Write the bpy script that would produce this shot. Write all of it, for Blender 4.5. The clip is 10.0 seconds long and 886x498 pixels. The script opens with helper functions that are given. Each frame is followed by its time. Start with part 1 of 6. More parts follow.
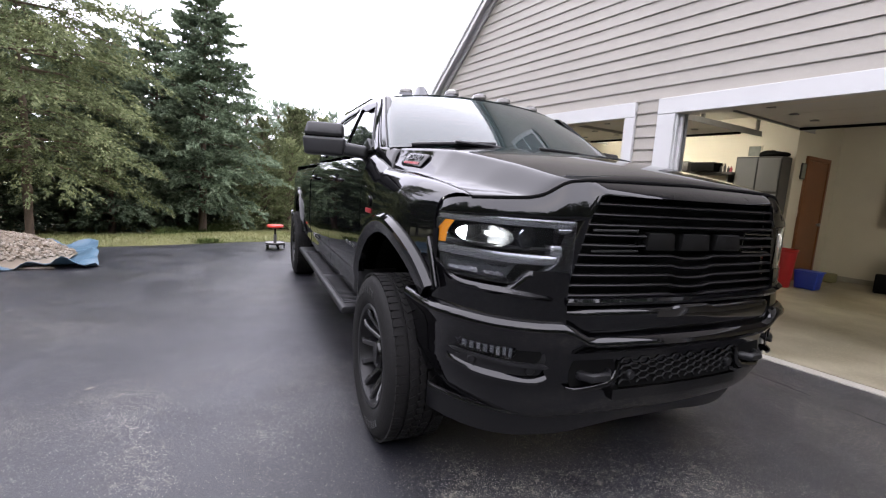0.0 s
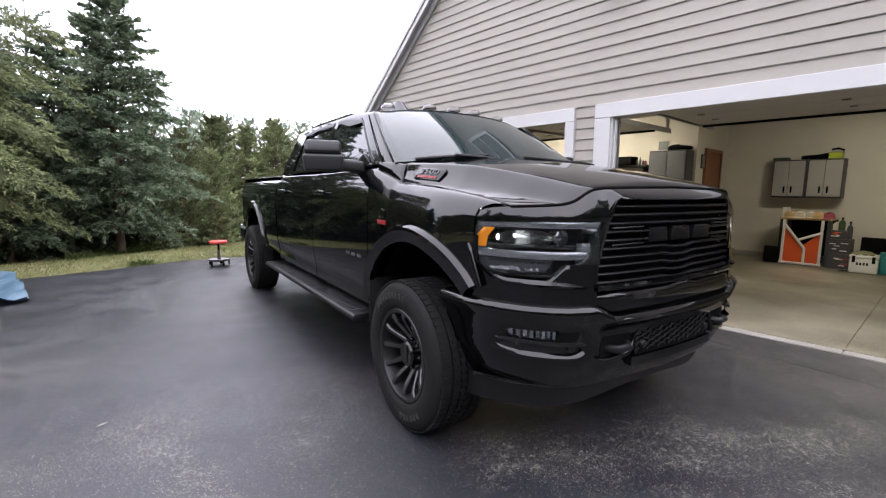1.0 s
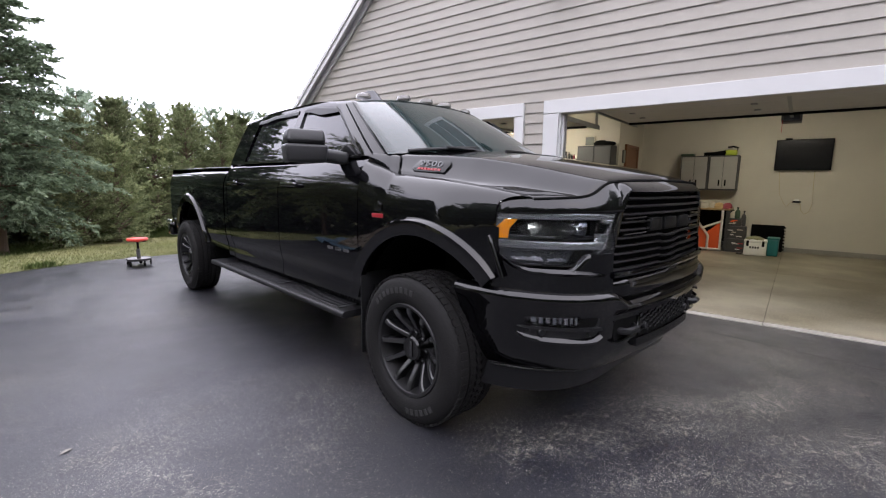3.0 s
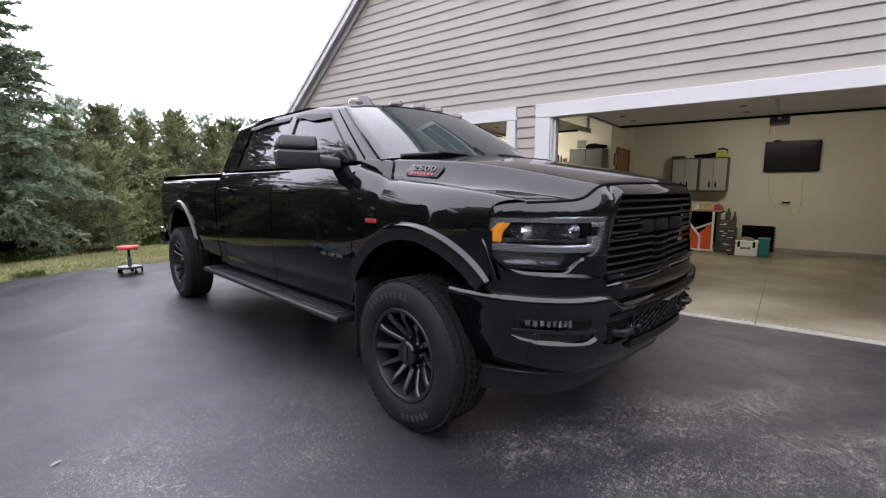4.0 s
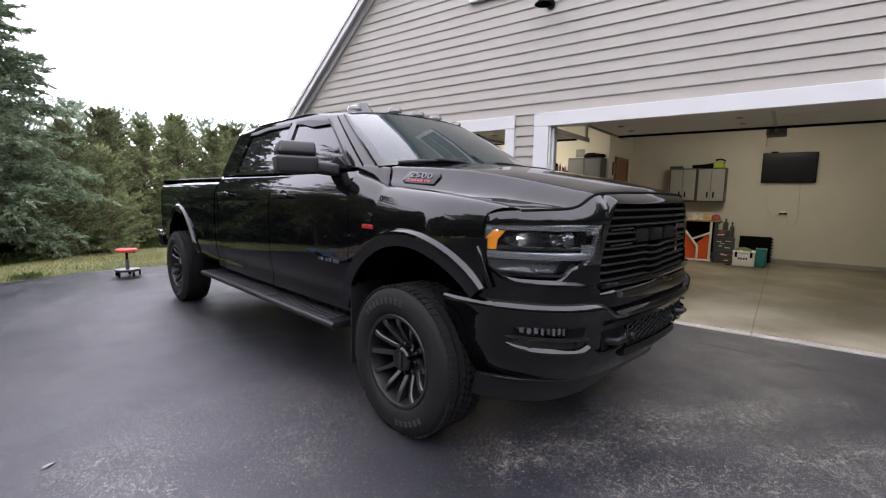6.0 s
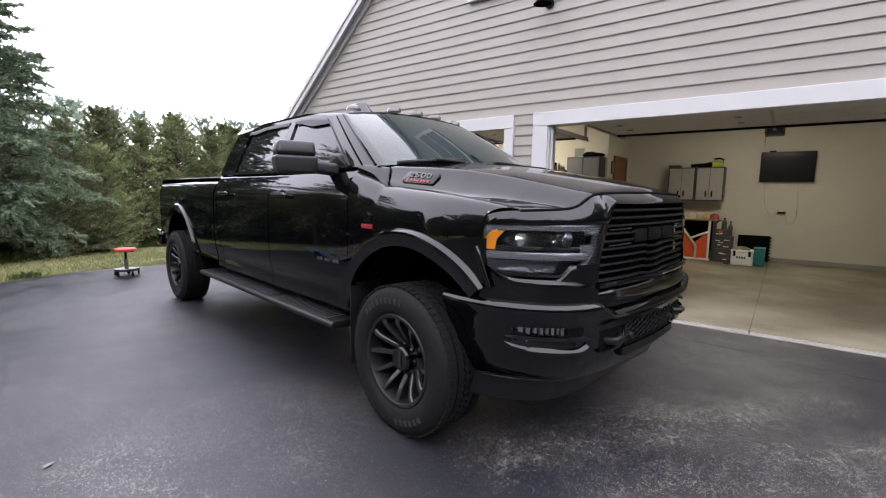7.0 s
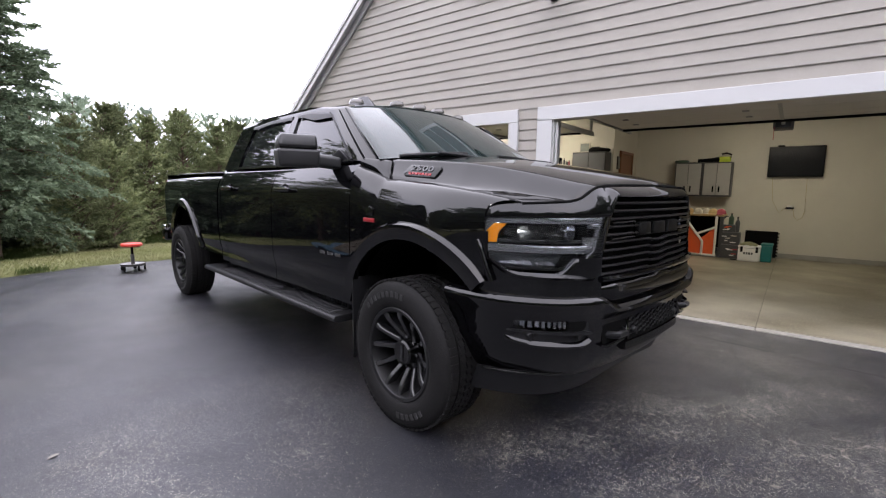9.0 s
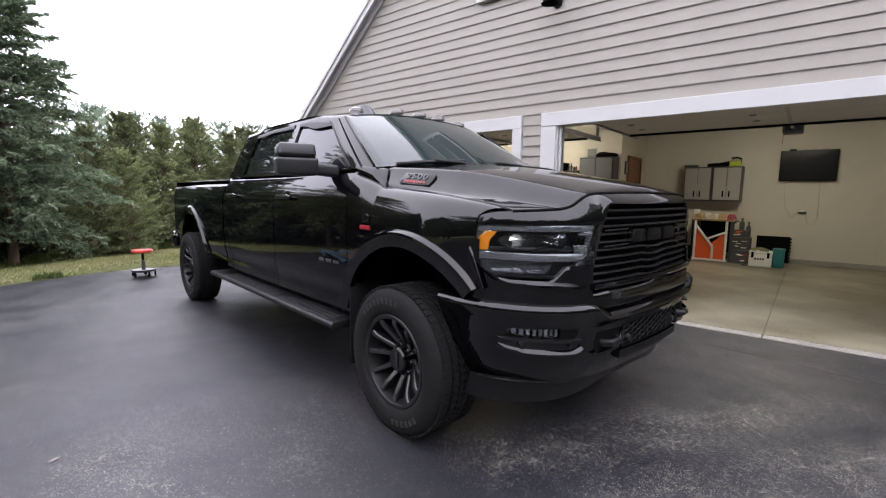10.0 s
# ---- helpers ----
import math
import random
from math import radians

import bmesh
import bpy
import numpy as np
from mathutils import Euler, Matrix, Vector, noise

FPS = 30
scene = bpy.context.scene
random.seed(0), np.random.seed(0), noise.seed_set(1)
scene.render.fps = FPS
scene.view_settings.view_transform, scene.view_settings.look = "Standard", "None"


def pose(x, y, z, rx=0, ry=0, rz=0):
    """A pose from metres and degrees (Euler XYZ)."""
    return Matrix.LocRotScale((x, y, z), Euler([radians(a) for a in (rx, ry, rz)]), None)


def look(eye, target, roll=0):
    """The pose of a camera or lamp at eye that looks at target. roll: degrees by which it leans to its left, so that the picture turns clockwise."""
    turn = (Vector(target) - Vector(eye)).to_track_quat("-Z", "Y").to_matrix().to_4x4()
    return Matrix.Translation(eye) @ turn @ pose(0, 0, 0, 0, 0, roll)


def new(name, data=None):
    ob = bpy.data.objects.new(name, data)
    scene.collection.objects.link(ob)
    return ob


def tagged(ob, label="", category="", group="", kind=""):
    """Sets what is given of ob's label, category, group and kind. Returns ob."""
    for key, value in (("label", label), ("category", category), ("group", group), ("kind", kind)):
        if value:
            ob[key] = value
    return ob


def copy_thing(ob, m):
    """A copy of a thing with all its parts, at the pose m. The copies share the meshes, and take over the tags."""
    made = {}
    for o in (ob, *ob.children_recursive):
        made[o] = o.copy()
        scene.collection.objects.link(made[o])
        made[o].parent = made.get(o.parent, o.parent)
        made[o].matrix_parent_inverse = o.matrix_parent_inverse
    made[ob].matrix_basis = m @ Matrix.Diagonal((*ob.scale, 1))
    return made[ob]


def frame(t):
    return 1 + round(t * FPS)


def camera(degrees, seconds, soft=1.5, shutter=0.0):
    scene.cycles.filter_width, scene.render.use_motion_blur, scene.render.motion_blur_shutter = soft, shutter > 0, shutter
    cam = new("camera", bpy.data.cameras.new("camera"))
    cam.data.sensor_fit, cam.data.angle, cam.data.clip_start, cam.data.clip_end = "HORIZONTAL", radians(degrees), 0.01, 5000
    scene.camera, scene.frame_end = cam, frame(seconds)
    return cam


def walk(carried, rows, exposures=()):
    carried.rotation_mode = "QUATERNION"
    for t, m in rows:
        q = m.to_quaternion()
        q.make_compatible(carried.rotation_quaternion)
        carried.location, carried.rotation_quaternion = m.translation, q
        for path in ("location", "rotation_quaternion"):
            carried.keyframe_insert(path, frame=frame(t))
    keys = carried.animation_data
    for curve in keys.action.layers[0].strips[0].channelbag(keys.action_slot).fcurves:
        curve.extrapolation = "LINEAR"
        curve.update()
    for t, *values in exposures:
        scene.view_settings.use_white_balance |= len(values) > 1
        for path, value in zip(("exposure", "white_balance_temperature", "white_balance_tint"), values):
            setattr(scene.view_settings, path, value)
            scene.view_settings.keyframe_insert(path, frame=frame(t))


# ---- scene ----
cam = camera(88.6, 10.0, soft=1.2)
EYES = [  # seconds, eye, yaw, pitch, lean to the right
    (0.0, -1.542, -2.052, 1.248, -23.50, -7.86, -3.65),
    (0.5, -1.788, -2.016, 1.269, -27.70, -8.08, -2.76),
    (1.0, -2.083, -2.029, 1.285, -33.24, -7.47, -0.60),
    (1.5, -2.263, -1.879, 1.263, -36.72, -6.95, -1.93),
    (2.0, -2.410, -1.760, 1.290, -40.96, -7.00, -3.65),
    (2.5, -2.439, -1.744, 1.282, -42.53, -8.13, -1.80),
    (4.0, -2.438, -1.745, 1.283, -44.44, -7.79, -0.20),
    (4.5, -2.444, -1.753, 1.295, -44.33, -7.24, 0.09),
    (5.0, -2.440, -1.768, 1.286, -44.23, -6.62, 0.04),
    (5.5, -2.434, -1.766, 1.282, -44.45, -6.68, -0.75),
    (7.0, -2.441, -1.771, 1.290, -44.68, -7.07, -0.90),
    (7.5, -2.429, -1.770, 1.275, -44.68, -7.27, -0.65),
    (8.0, -2.433, -1.773, 1.270, -44.57, -7.65, -0.64),
    (8.5, -2.433, -1.776, 1.270, -44.47, -7.75, -0.94),
    (9.0, -2.421, -1.777, 1.274, -44.00, -7.54, -0.85),
    (9.5, -2.394, -1.803, 1.276, -43.24, -7.14, -0.49),
    (10.0, -2.364, -1.844, 1.288, -42.58, -6.91, -0.62),
]


def eye_pose(x, y, z, yaw, pitch, lean):
    a, b = radians(yaw), radians(pitch)
    ahead = Vector((-math.sin(a) * math.cos(b), math.cos(a) * math.cos(b), math.sin(b)))
    return look(Vector((x, y, z)), Vector((x, y, z)) + ahead, -lean)


walk(cam, [(row[0], eye_pose(*row[1:])) for row in EYES], exposures=[(0.0, 1.92), (1.0, 1.82), (2.5, 1.74), (10.0, 1.74)])

# ---- light: a bright overcast sky and a very soft sun ----
world = bpy.data.worlds.new("overcast_sky")
scene.world = world
world.use_nodes = True
wn, wl = world.node_tree.nodes, world.node_tree.links
wn.clear()
sky = wn.new("ShaderNodeTexSky")
sky.sky_type, sky.sun_disc = "NISHITA", False
sky.sun_elevation, sky.sun_rotation = radians(52), radians(200)
pale = wn.new("ShaderNodeMix")
pale.data_type = "RGBA"
pale.inputs["Factor"].default_value = 0.8
pale.inputs["B"].default_value = (10.3, 9.9, 11.5, 1)
wback = wn.new("ShaderNodeBackground")
wback.inputs["Strength"].default_value = 0.125
wout = wn.new("ShaderNodeOutputWorld")
wl.new(sky.outputs["Color"], pale.inputs["A"])
wl.new(pale.outputs["Result"], wback.inputs["Color"])
wl.new(wback.outputs["Background"], wout.inputs["Surface"])

sun_data = bpy.data.lights.new("sun", "SUN")
sun_data.energy, sun_data.angle, sun_data.color = 0.7, radians(170), (1.0, 0.97, 0.92)
sun = new("sun", sun_data)
sun.matrix_world = look((-6, -14, 24), (0, 0, 0))

# ---- materials ----


def material(name, color, rough=0.6, metal=0.0, var=0.0, scale=8.0, bump=0.0, bump_scale=60.0, fine=0.0, fine_scale=90.0, spec=0.5, coat=0.0, second=None, stain_scale=1.2, stain=0.0, per_piece=0.0):
    """A procedural surface: base colour, broad stains towards a second colour, mid mottling, fine grain and relief."""
    m = bpy.data.materials.new(name)
    m.use_nodes = True
    n, l = m.node_tree.nodes, m.node_tree.links
    b = n["Principled BSDF"]
    b.inputs["Roughness"].default_value, b.inputs["Metallic"].default_value = rough, metal
    b.inputs["Specular IOR Level"].default_value, b.inputs["Coat Weight"].default_value = spec, coat
    b.inputs["Coat Roughness"].default_value = 0.03
    b.inputs["Base Color"].default_value = (*color, 1)
    where = n.new("ShaderNodeTexCoord")
    col = None

    def mix(a_link, a_color, to, fac_link, amount):
        x = n.new("ShaderNodeMix")
        x.data_type = "RGBA"
        if a_link:
            l.new(a_link, x.inputs["A"])
        else:
            x.inputs["A"].default_value = (*a_color, 1)
        x.inputs["B"].default_value = (*to, 1)
        k = n.new("ShaderNodeMath")
        k.operation = "MULTIPLY"
        k.inputs[1].default_value = amount
        l.new(fac_link, k.inputs[0])
        l.new(k.outputs[0], x.inputs["Factor"])
        return x.outputs["Result"]

    def grain(s, detail, low, high):
        t = n.new("ShaderNodeTexNoise")
        t.inputs["Scale"].default_value, t.inputs["Detail"].default_value = s, detail
        l.new(where.outputs["Object"], t.inputs["Vector"])
        r = n.new("ShaderNodeMapRange")
        r.inputs["From Min"].default_value, r.inputs["From Max"].default_value = low, high
        l.new(t.outputs["Fac"], r.inputs["Value"])
        return r.outputs["Result"]

    dark = tuple(c * 0.55 for c in color)
    light = tuple(min(1, c * 1.5 + 0.02) for c in color)
    if stain:
        col = mix(col, color, second or dark, grain(stain_scale, 6, 0.42, 0.62), stain)
    if var:
        col = mix(col, color, dark, grain(scale, 6, 0.4, 0.7), var)
    if fine:
        col = mix(col, color, light, grain(fine_scale, 3, 0.5, 0.72), fine)
    if per_piece:
        info = n.new("ShaderNodeObjectInfo")
        col = mix(col, color, dark, info.outputs["Random"], per_piece)
    if col:
        l.new(col, b.inputs["Base Color"])
    if bump:
        t = n.new("ShaderNodeTexNoise")
        t.inputs["Scale"].default_value, t.inputs["Detail"].default_value = bump_scale, 6
        l.new(where.outputs["Object"], t.inputs["Vector"])
        k = n.new("ShaderNodeBump")
        k.inputs["Strength"].default_value, k.inputs["Distance"].default_value = bump, 0.01
        l.new(t.outputs["Fac"], k.inputs["Height"])
        l.new(k.outputs["Normal"], b.inputs["Normal"])
    return m


PAINT = material("black_paint", (0.0022, 0.0022, 0.0027), 0.03, spec=0.46)
PLASTIC = material("black_plastic", (0.009, 0.009, 0.010), 0.42, spec=0.3, bump=0.15, bump_scale=300)
MIRROR_PLASTIC = material("grained_mirror_plastic", (0.015, 0.015, 0.0165), 0.42, bump=0.1, bump_scale=300)
MESH_PLASTIC = material("dull_mesh_plastic", (0.004, 0.004, 0.004), 0.5, spec=0.14)
GRILLE = material("satin_black_grille", (0.003, 0.003, 0.003), 0.30, spec=0.22)
GLOSS_PLASTIC = material("gloss_black_plastic", (0.003, 0.003, 0.003), 0.16, coat=0.1, spec=0.35)
DARK = material("dark_void", (0.004, 0.004, 0.004), 0.9, var=0.2, spec=0.08)
WINDOW_DARK = material("dark_window_pane", (0.03, 0.033, 0.035), 0.05)
TAR = material("joint_tar", (0.008, 0.008, 0.008), 0.6, var=0.3, scale=30, bump=0.4, bump_scale=80)
LEAF_PALE = material("pale_dry_leaf", (0.20, 0.19, 0.17), 0.8, var=0.15, scale=60)
RUBBER = material("tyre_rubber", (0.0075, 0.0072, 0.0072), 0.7, var=0.35, scale=14, bump=0.3, bump_scale=120, fine=0.15, spec=0.2)
TREAD_PAD = material("step_pad_rubber", (0.022, 0.022, 0.024), 0.55, var=0.3, scale=30, bump=0.3, bump_scale=200, spec=0.35)
RUBBER_MARK = material("tyre_lettering", (0.014, 0.014, 0.014), 0.7, var=0.2)
RIM = material("satin_black_alloy", (0.012, 0.012, 0.013), 0.27, spec=0.6, coat=0.15, var=0.15)
RIM_DARK = material("dark_barrel", (0.02, 0.02, 0.021), 0.4, metal=0.6)
CHROME = material("chrome", (0.75, 0.76, 0.78), 0.12, metal=1.0)
SATIN = material("satin_silver", (0.31, 0.315, 0.33), 0.22, metal=0.8)
DARK_CHROME = material("dark_chrome", (0.30, 0.31, 0.33), 0.08, metal=1.0)
AMBER = material("amber_lens", (0.9, 0.30, 0.01), 0.2, coat=0.6, var=0.2, scale=60)
RED_BADGE = material("red_badge", (0.26, 0.015, 0.02), 0.4)
LETTER = material("badge_grey", (0.10, 0.10, 0.105), 0.3, metal=0.6)
SIDING = material("grey_vinyl_siding", (0.315, 0.292, 0.256), 0.55, var=0.10, scale=3, stain=0.12, stain_scale=0.7, fine=0.05, fine_scale=40, per_piece=0.05, bump=0.06, bump_scale=40)
TRIM = material("white_trim_paint", (0.53, 0.53, 0.525), 0.5, var=0.05, scale=4, stain=0.06)
CREAM = material("cream_drywall", (0.54, 0.505, 0.42), 0.85, var=0.06, scale=2.5, stain=0.12, bump=0.06, bump_scale=90)
CEILING = material("white_ceiling", (0.5412, 0.5248, 0.4756), 0.9, var=0.05)
CONCRETE = material("garage_concrete", (0.25, 0.222, 0.16), 0.45, var=0.75, scale=1.9, stain=0.95, stain_scale=0.8, second=(0.085, 0.07, 0.04), fine=0.3, fine_scale=55, bump=0.08)
SLAB = material("pale_concrete", (0.30, 0.285, 0.25), 0.8, var=0.35, scale=5, stain=0.4, fine=0.2)
GRASS = material("lawn", (0.145, 0.15, 0.056), 0.9, var=0.5, scale=0.8, stain=0.5, stain_scale=0.3, second=(0.215, 0.19, 0.092), fine=0.3, fine_scale=30, bump=0.8, bump_scale=80)
BLADE = material("grass_blade", (0.165, 0.178, 0.066), 0.85, var=0.4, scale=1.5, stain=0.5, stain_scale=0.6, second=(0.265, 0.235, 0.12))
ROOF = material("asphalt_shingle", (0.10, 0.095, 0.09), 0.9, var=0.3, scale=10, fine=0.3)


def asphalt_material():
    """Sealed asphalt: mottled coat, bare aggregate in worn patches, thin wandering cracks."""
    m = bpy.data.materials.new("sealed_asphalt")
    m.use_nodes = True
    n, l = m.node_tree.nodes, m.node_tree.links
    b = n["Principled BSDF"]
    where = n.new("ShaderNodeTexCoord").outputs["Object"]

    def tex(kind, scale, out="Fac", detail=4, vector=None, **more):
        t = n.new(kind)
        t.inputs["Scale"].default_value = scale
        if "Detail" in t.inputs:
            t.inputs["Detail"].default_value = detail
        if "feature" in more:
            t.feature = more["feature"]
        l.new(vector or where, t.inputs["Vector"])
        return t.outputs[out]

    def ranged(v, low, high, a=0.0, c=1.0):
        r = n.new("ShaderNodeMapRange")
        for key, value in zip(("From Min", "From Max", "To Min", "To Max"), (low, high, a, c)):
            r.inputs[key].default_value = value
        l.new(v, r.inputs["Value"])
        return r.outputs["Result"]

    def times(a, c):
        k = n.new("ShaderNodeMath")
        k.operation = "MULTIPLY"
        l.new(a, k.inputs[0])
        if isinstance(c, float):
            k.inputs[1].default_value = c
        else:
            l.new(c, k.inputs[1])
        return k.outputs[0]

    def blend(a, c, fac):
        x = n.new("ShaderNodeMix")
        x.data_type = "RGBA"
        for key, value in (("A", a), ("B", c)):
            if isinstance(value, tuple):
                x.inputs[key].default_value = (*value, 1)
            else:
                l.new(value, x.inputs[key])
        l.new(fac, x.inputs["Factor"])
        return x.outputs["Result"]

    col = blend((0.0042, 0.0045, 0.0072), (0.0115, 0.0123, 0.0190), ranged(tex("ShaderNodeTexNoise", 0.55, detail=5), 0.38, 0.68))
    col = blend(col, (0.004, 0.004, 0.0048), times(ranged(tex("ShaderNodeTexNoise", 2.3, detail=5), 0.5, 0.7), 0.6))
    # bare aggregate: single grains, thick in the worn patches and thin elsewhere
    # tyres have turned here: three worn tracks with ragged edges, the rest nearly whole
    drift = n.new("ShaderNodeVectorMath")
    drift.operation = "MULTIPLY_ADD"
    sway = n.new("ShaderNodeTexNoise")
    sway.inputs["Scale"].default_value, sway.inputs["Detail"].default_value = 2.2, 5
    l.new(where, sway.inputs["Vector"])
    l.new(sway.outputs["Color"], drift.inputs[0])
    drift.inputs[1].default_value = (0.7, 0.7, 0.0)
    l.new(where, drift.inputs[2])

    def along(dx, dy, shift):
        k = n.new("ShaderNodeVectorMath")
        k.operation = "DOT_PRODUCT"
        l.new(drift.outputs[0], k.inputs[0])
        k.inputs[1].default_value = (dx, dy, 0)
        m2 = n.new("ShaderNodeMath")
        m2.operation = "SUBTRACT"
        l.new(k.outputs["Value"], m2.inputs[0])
        m2.inputs[1].default_value = shift + 0.35 * (dx + dy)
        return m2.outputs[0]

    def track(x0, y0, x1, y1, wide, much):
        far = math.hypot(x1 - x0, y1 - y0)
        dx, dy = (x1 - x0) / far, (y1 - y0) / far
        across = n.new("ShaderNodeMath")
        across.operation = "ABSOLUTE"
        l.new(along(-dy, dx, -dy * x0 + dx * y0), across.inputs[0])
        run = along(dx, dy, dx * x0 + dy * y0)
        return times(times(ranged(across.outputs[0], wide, wide * 0.15), ranged(run, -0.15, 0.15)), ranged(run, far + 0.2, far - 0.2, 0.0, much))

    whole = ranged(tex("ShaderNodeTexNoise", 0.8, detail=12), 0.46, 0.70, 0.040, 0.17)
    ragged = ranged(tex("ShaderNodeTexNoise", 3.2, detail=10), 0.34, 0.60, 0.25, 1.0)
    worn = whole
    for spec in ((-0.85, -0.40, 1.30, -1.50, 0.30, 0.34), (-0.70, -1.05, 1.20, -2.10, 0.26, 0.27), (0.5, -2.0, 2.4, -2.6, 0.35, 0.20), (-2.25, 1.0, -1.85, -0.2, 0.16, 0.16)):
        plus = n.new("ShaderNodeMath")
        plus.operation = "ADD"
        l.new(worn, plus.inputs[0])
        l.new(times(track(*spec), ragged), plus.inputs[1])
        worn = plus.outputs[0]
    grain = n.new("ShaderNodeTexVoronoi")
    grain.inputs["Scale"].default_value = 250.0
    l.new(where, grain.inputs["Vector"])
    split = n.new("ShaderNodeSeparateColor")
    l.new(grain.outputs["Color"], split.inputs[0])
    total = n.new("ShaderNodeMath")
    total.operation = "ADD"
    l.new(split.outputs[0], total.inputs[0])
    l.new(worn, total.inputs[1])
    speck = times(ranged(total.outputs[0], 0.985, 1.02), ranged(grain.outputs["Distance"], 0.62, 0.42))
    pale = blend((0.06, 0.057, 0.05), (0.56, 0.53, 0.45), split.outputs[1])
    col = blend(col, pale, times(speck, 0.9))
    # short pale worm lines where the coat has split over the worn ground
    bend = n.new("ShaderNodeVectorMath")
    bend.operation = "MULTIPLY_ADD"
    twist = n.new("ShaderNodeTexNoise")
    twist.inputs["Scale"].default_value, twist.inputs["Detail"].default_value = 16.0, 5
    l.new(where, twist.inputs["Vector"])
    l.new(twist.outputs["Color"], bend.inputs[0])
    bend.inputs[1].default_value = (0.11, 0.11, 0.0)
    l.new(where, bend.inputs[2])
    thread = tex("ShaderNodeTexVoronoi", 19.0, out="Distance", vector=bend.outputs[0], feature="DISTANCE_TO_EDGE")
    thread = times(ranged(thread, 0.045, 0.018), ranged(tex("ShaderNodeTexNoise", 22.0, detail=4), 0.50, 0.60))
    col = blend(col, (0.34, 0.31, 0.25), times(times(thread, ranged(worn, 0.06, 0.30)), 0.6))
    grit = ranged(tex("ShaderNodeTexNoise", 210.0, detail=3), 0.42, 0.66)
    col = blend(col, (0.058, 0.060, 0.069), times(grit, 0.26))
    shift = n.new("ShaderNodeVectorMath")
    shift.operation = "MULTIPLY_ADD"
    warp = n.new("ShaderNodeTexNoise")
    warp.inputs["Scale"].default_value, warp.inputs["Detail"].default_value = 3.0, 6
    l.new(where, warp.inputs["Vector"])
    l.new(warp.outputs["Color"], shift.inputs[0])
    shift.inputs[1].default_value = (0.35, 0.35, 0.0)
    l.new(where, shift.inputs[2])
    cell = tex("ShaderNodeTexVoronoi", 1.7, out="Distance", vector=shift.outputs[0], feature="DISTANCE_TO_EDGE")
    crack = times(ranged(cell, 0.007, 0.002), ranged(tex("ShaderNodeTexNoise", 1.1, detail=3), 0.5, 0.6))
    col = blend(col, (0.003, 0.003, 0.003), times(crack, 0.4))
    b.inputs["Specular IOR Level"].default_value = 0.62
    l.new(col, b.inputs["Base Color"])
    mottle = ranged(tex("ShaderNodeTexNoise", 2.4, detail=6), 0.36, 0.64, 0.0, 1.0)
    gloss = n.new("ShaderNodeMapRange")
    gloss.inputs["To Min"].default_value, gloss.inputs["To Max"].default_value = 0.29, 0.43
    l.new(mottle, gloss.inputs["Value"])
    l.new(gloss.outputs["Result"], b.inputs["Roughness"])
    bump = n.new("ShaderNodeBump")
    bump.inputs["Strength"].default_value, bump.inputs["Distance"].default_value = 0.45, 0.005
    l.new(tex("ShaderNodeTexNoise", 300.0, detail=3), bump.inputs["Height"])
    l.new(bump.outputs["Normal"], b.inputs["Normal"])
    return m


ASPHALT = asphalt_material()


def glass(name, tint, see=0.5, gloss=0.5, ior=1.5):
    m = bpy.data.materials.new(name)
    m.use_nodes = True
    b = m.node_tree.nodes["Principled BSDF"]
    b.inputs["Base Color"].default_value = (*tint, 1)
    b.inputs["Roughness"].default_value, b.inputs["IOR"].default_value = 0.01, ior
    b.inputs["Transmission Weight"].default_value = see
    b.inputs["Specular IOR Level"].default_value = gloss
    return m


TINT_GLASS = glass("tinted_glass", (0.02, 0.022, 0.024), 0.6)
SHIELD_GLASS = glass("windscreen_glass", (0.028, 0.046, 0.046), 0.5, 0.5, 1.5)
LENS_GLASS = glass("clear_lens", (0.85, 0.87, 0.88), 1.0, 0.5, 1.3)

# ---- building helpers ----


def finish(bm, name, mat, smooth=True, angle=0.6):
    bmesh.ops.recalc_face_normals(bm, faces=bm.faces[:])
    me = bpy.data.meshes.new(name)
    bm.to_mesh(me)
    bm.free()
    for m in (mat if isinstance(mat, (list, tuple)) else [mat]):
        me.materials.append(m)
    if smooth:
        for p in me.polygons:
            p.use_smooth = True
        me.set_sharp_from_angle(angle=angle)
    return me


def part(name, bm, mat, parent, label="", smooth=True, angle=0.6):
    """Links a bmesh, or a ready mesh, as one mesh object under a thing or a part, in that parent's space."""
    me = finish(bm, name, mat, smooth, angle) if isinstance(bm, bmesh.types.BMesh) else bm
    ob = new(name, me)
    ob.parent = parent
    if label:
        ob["label"] = label
    return ob


def thing(name, m, label, category, group="", kind=""):
    ob = new(name)
    ob.empty_display_size = 0.2
    ob.matrix_world = m
    return tagged(ob, label, category, group, kind)


def solid(name, bm, mat, label, category="", group="", kind="", m=None, smooth=True, angle=0.6):
    ob = new(name, finish(bm, name, mat, smooth, angle))
    if m is not None:
        ob.matrix_world = m
    return tagged(ob, label, category, group, kind)


def box(x0, x1, y0, y1, z0, z1, bevel=0.0, segments=2, bm=None):
    own = bmesh.new()
    bmesh.ops.create_cube(own, size=1)
    for v in own.verts:
        v.co = Vector(((x0 + x1) / 2 + v.co.x * (x1 - x0), (y0 + y1) / 2 + v.co.y * (y1 - y0), (z0 + z1) / 2 + v.co.z * (z1 - z0)))
    if bevel:
        bmesh.ops.bevel(own, geom=own.edges[:], offset=bevel, segments=segments, affect="EDGES", profile=0.5)
    return join(bm, own)


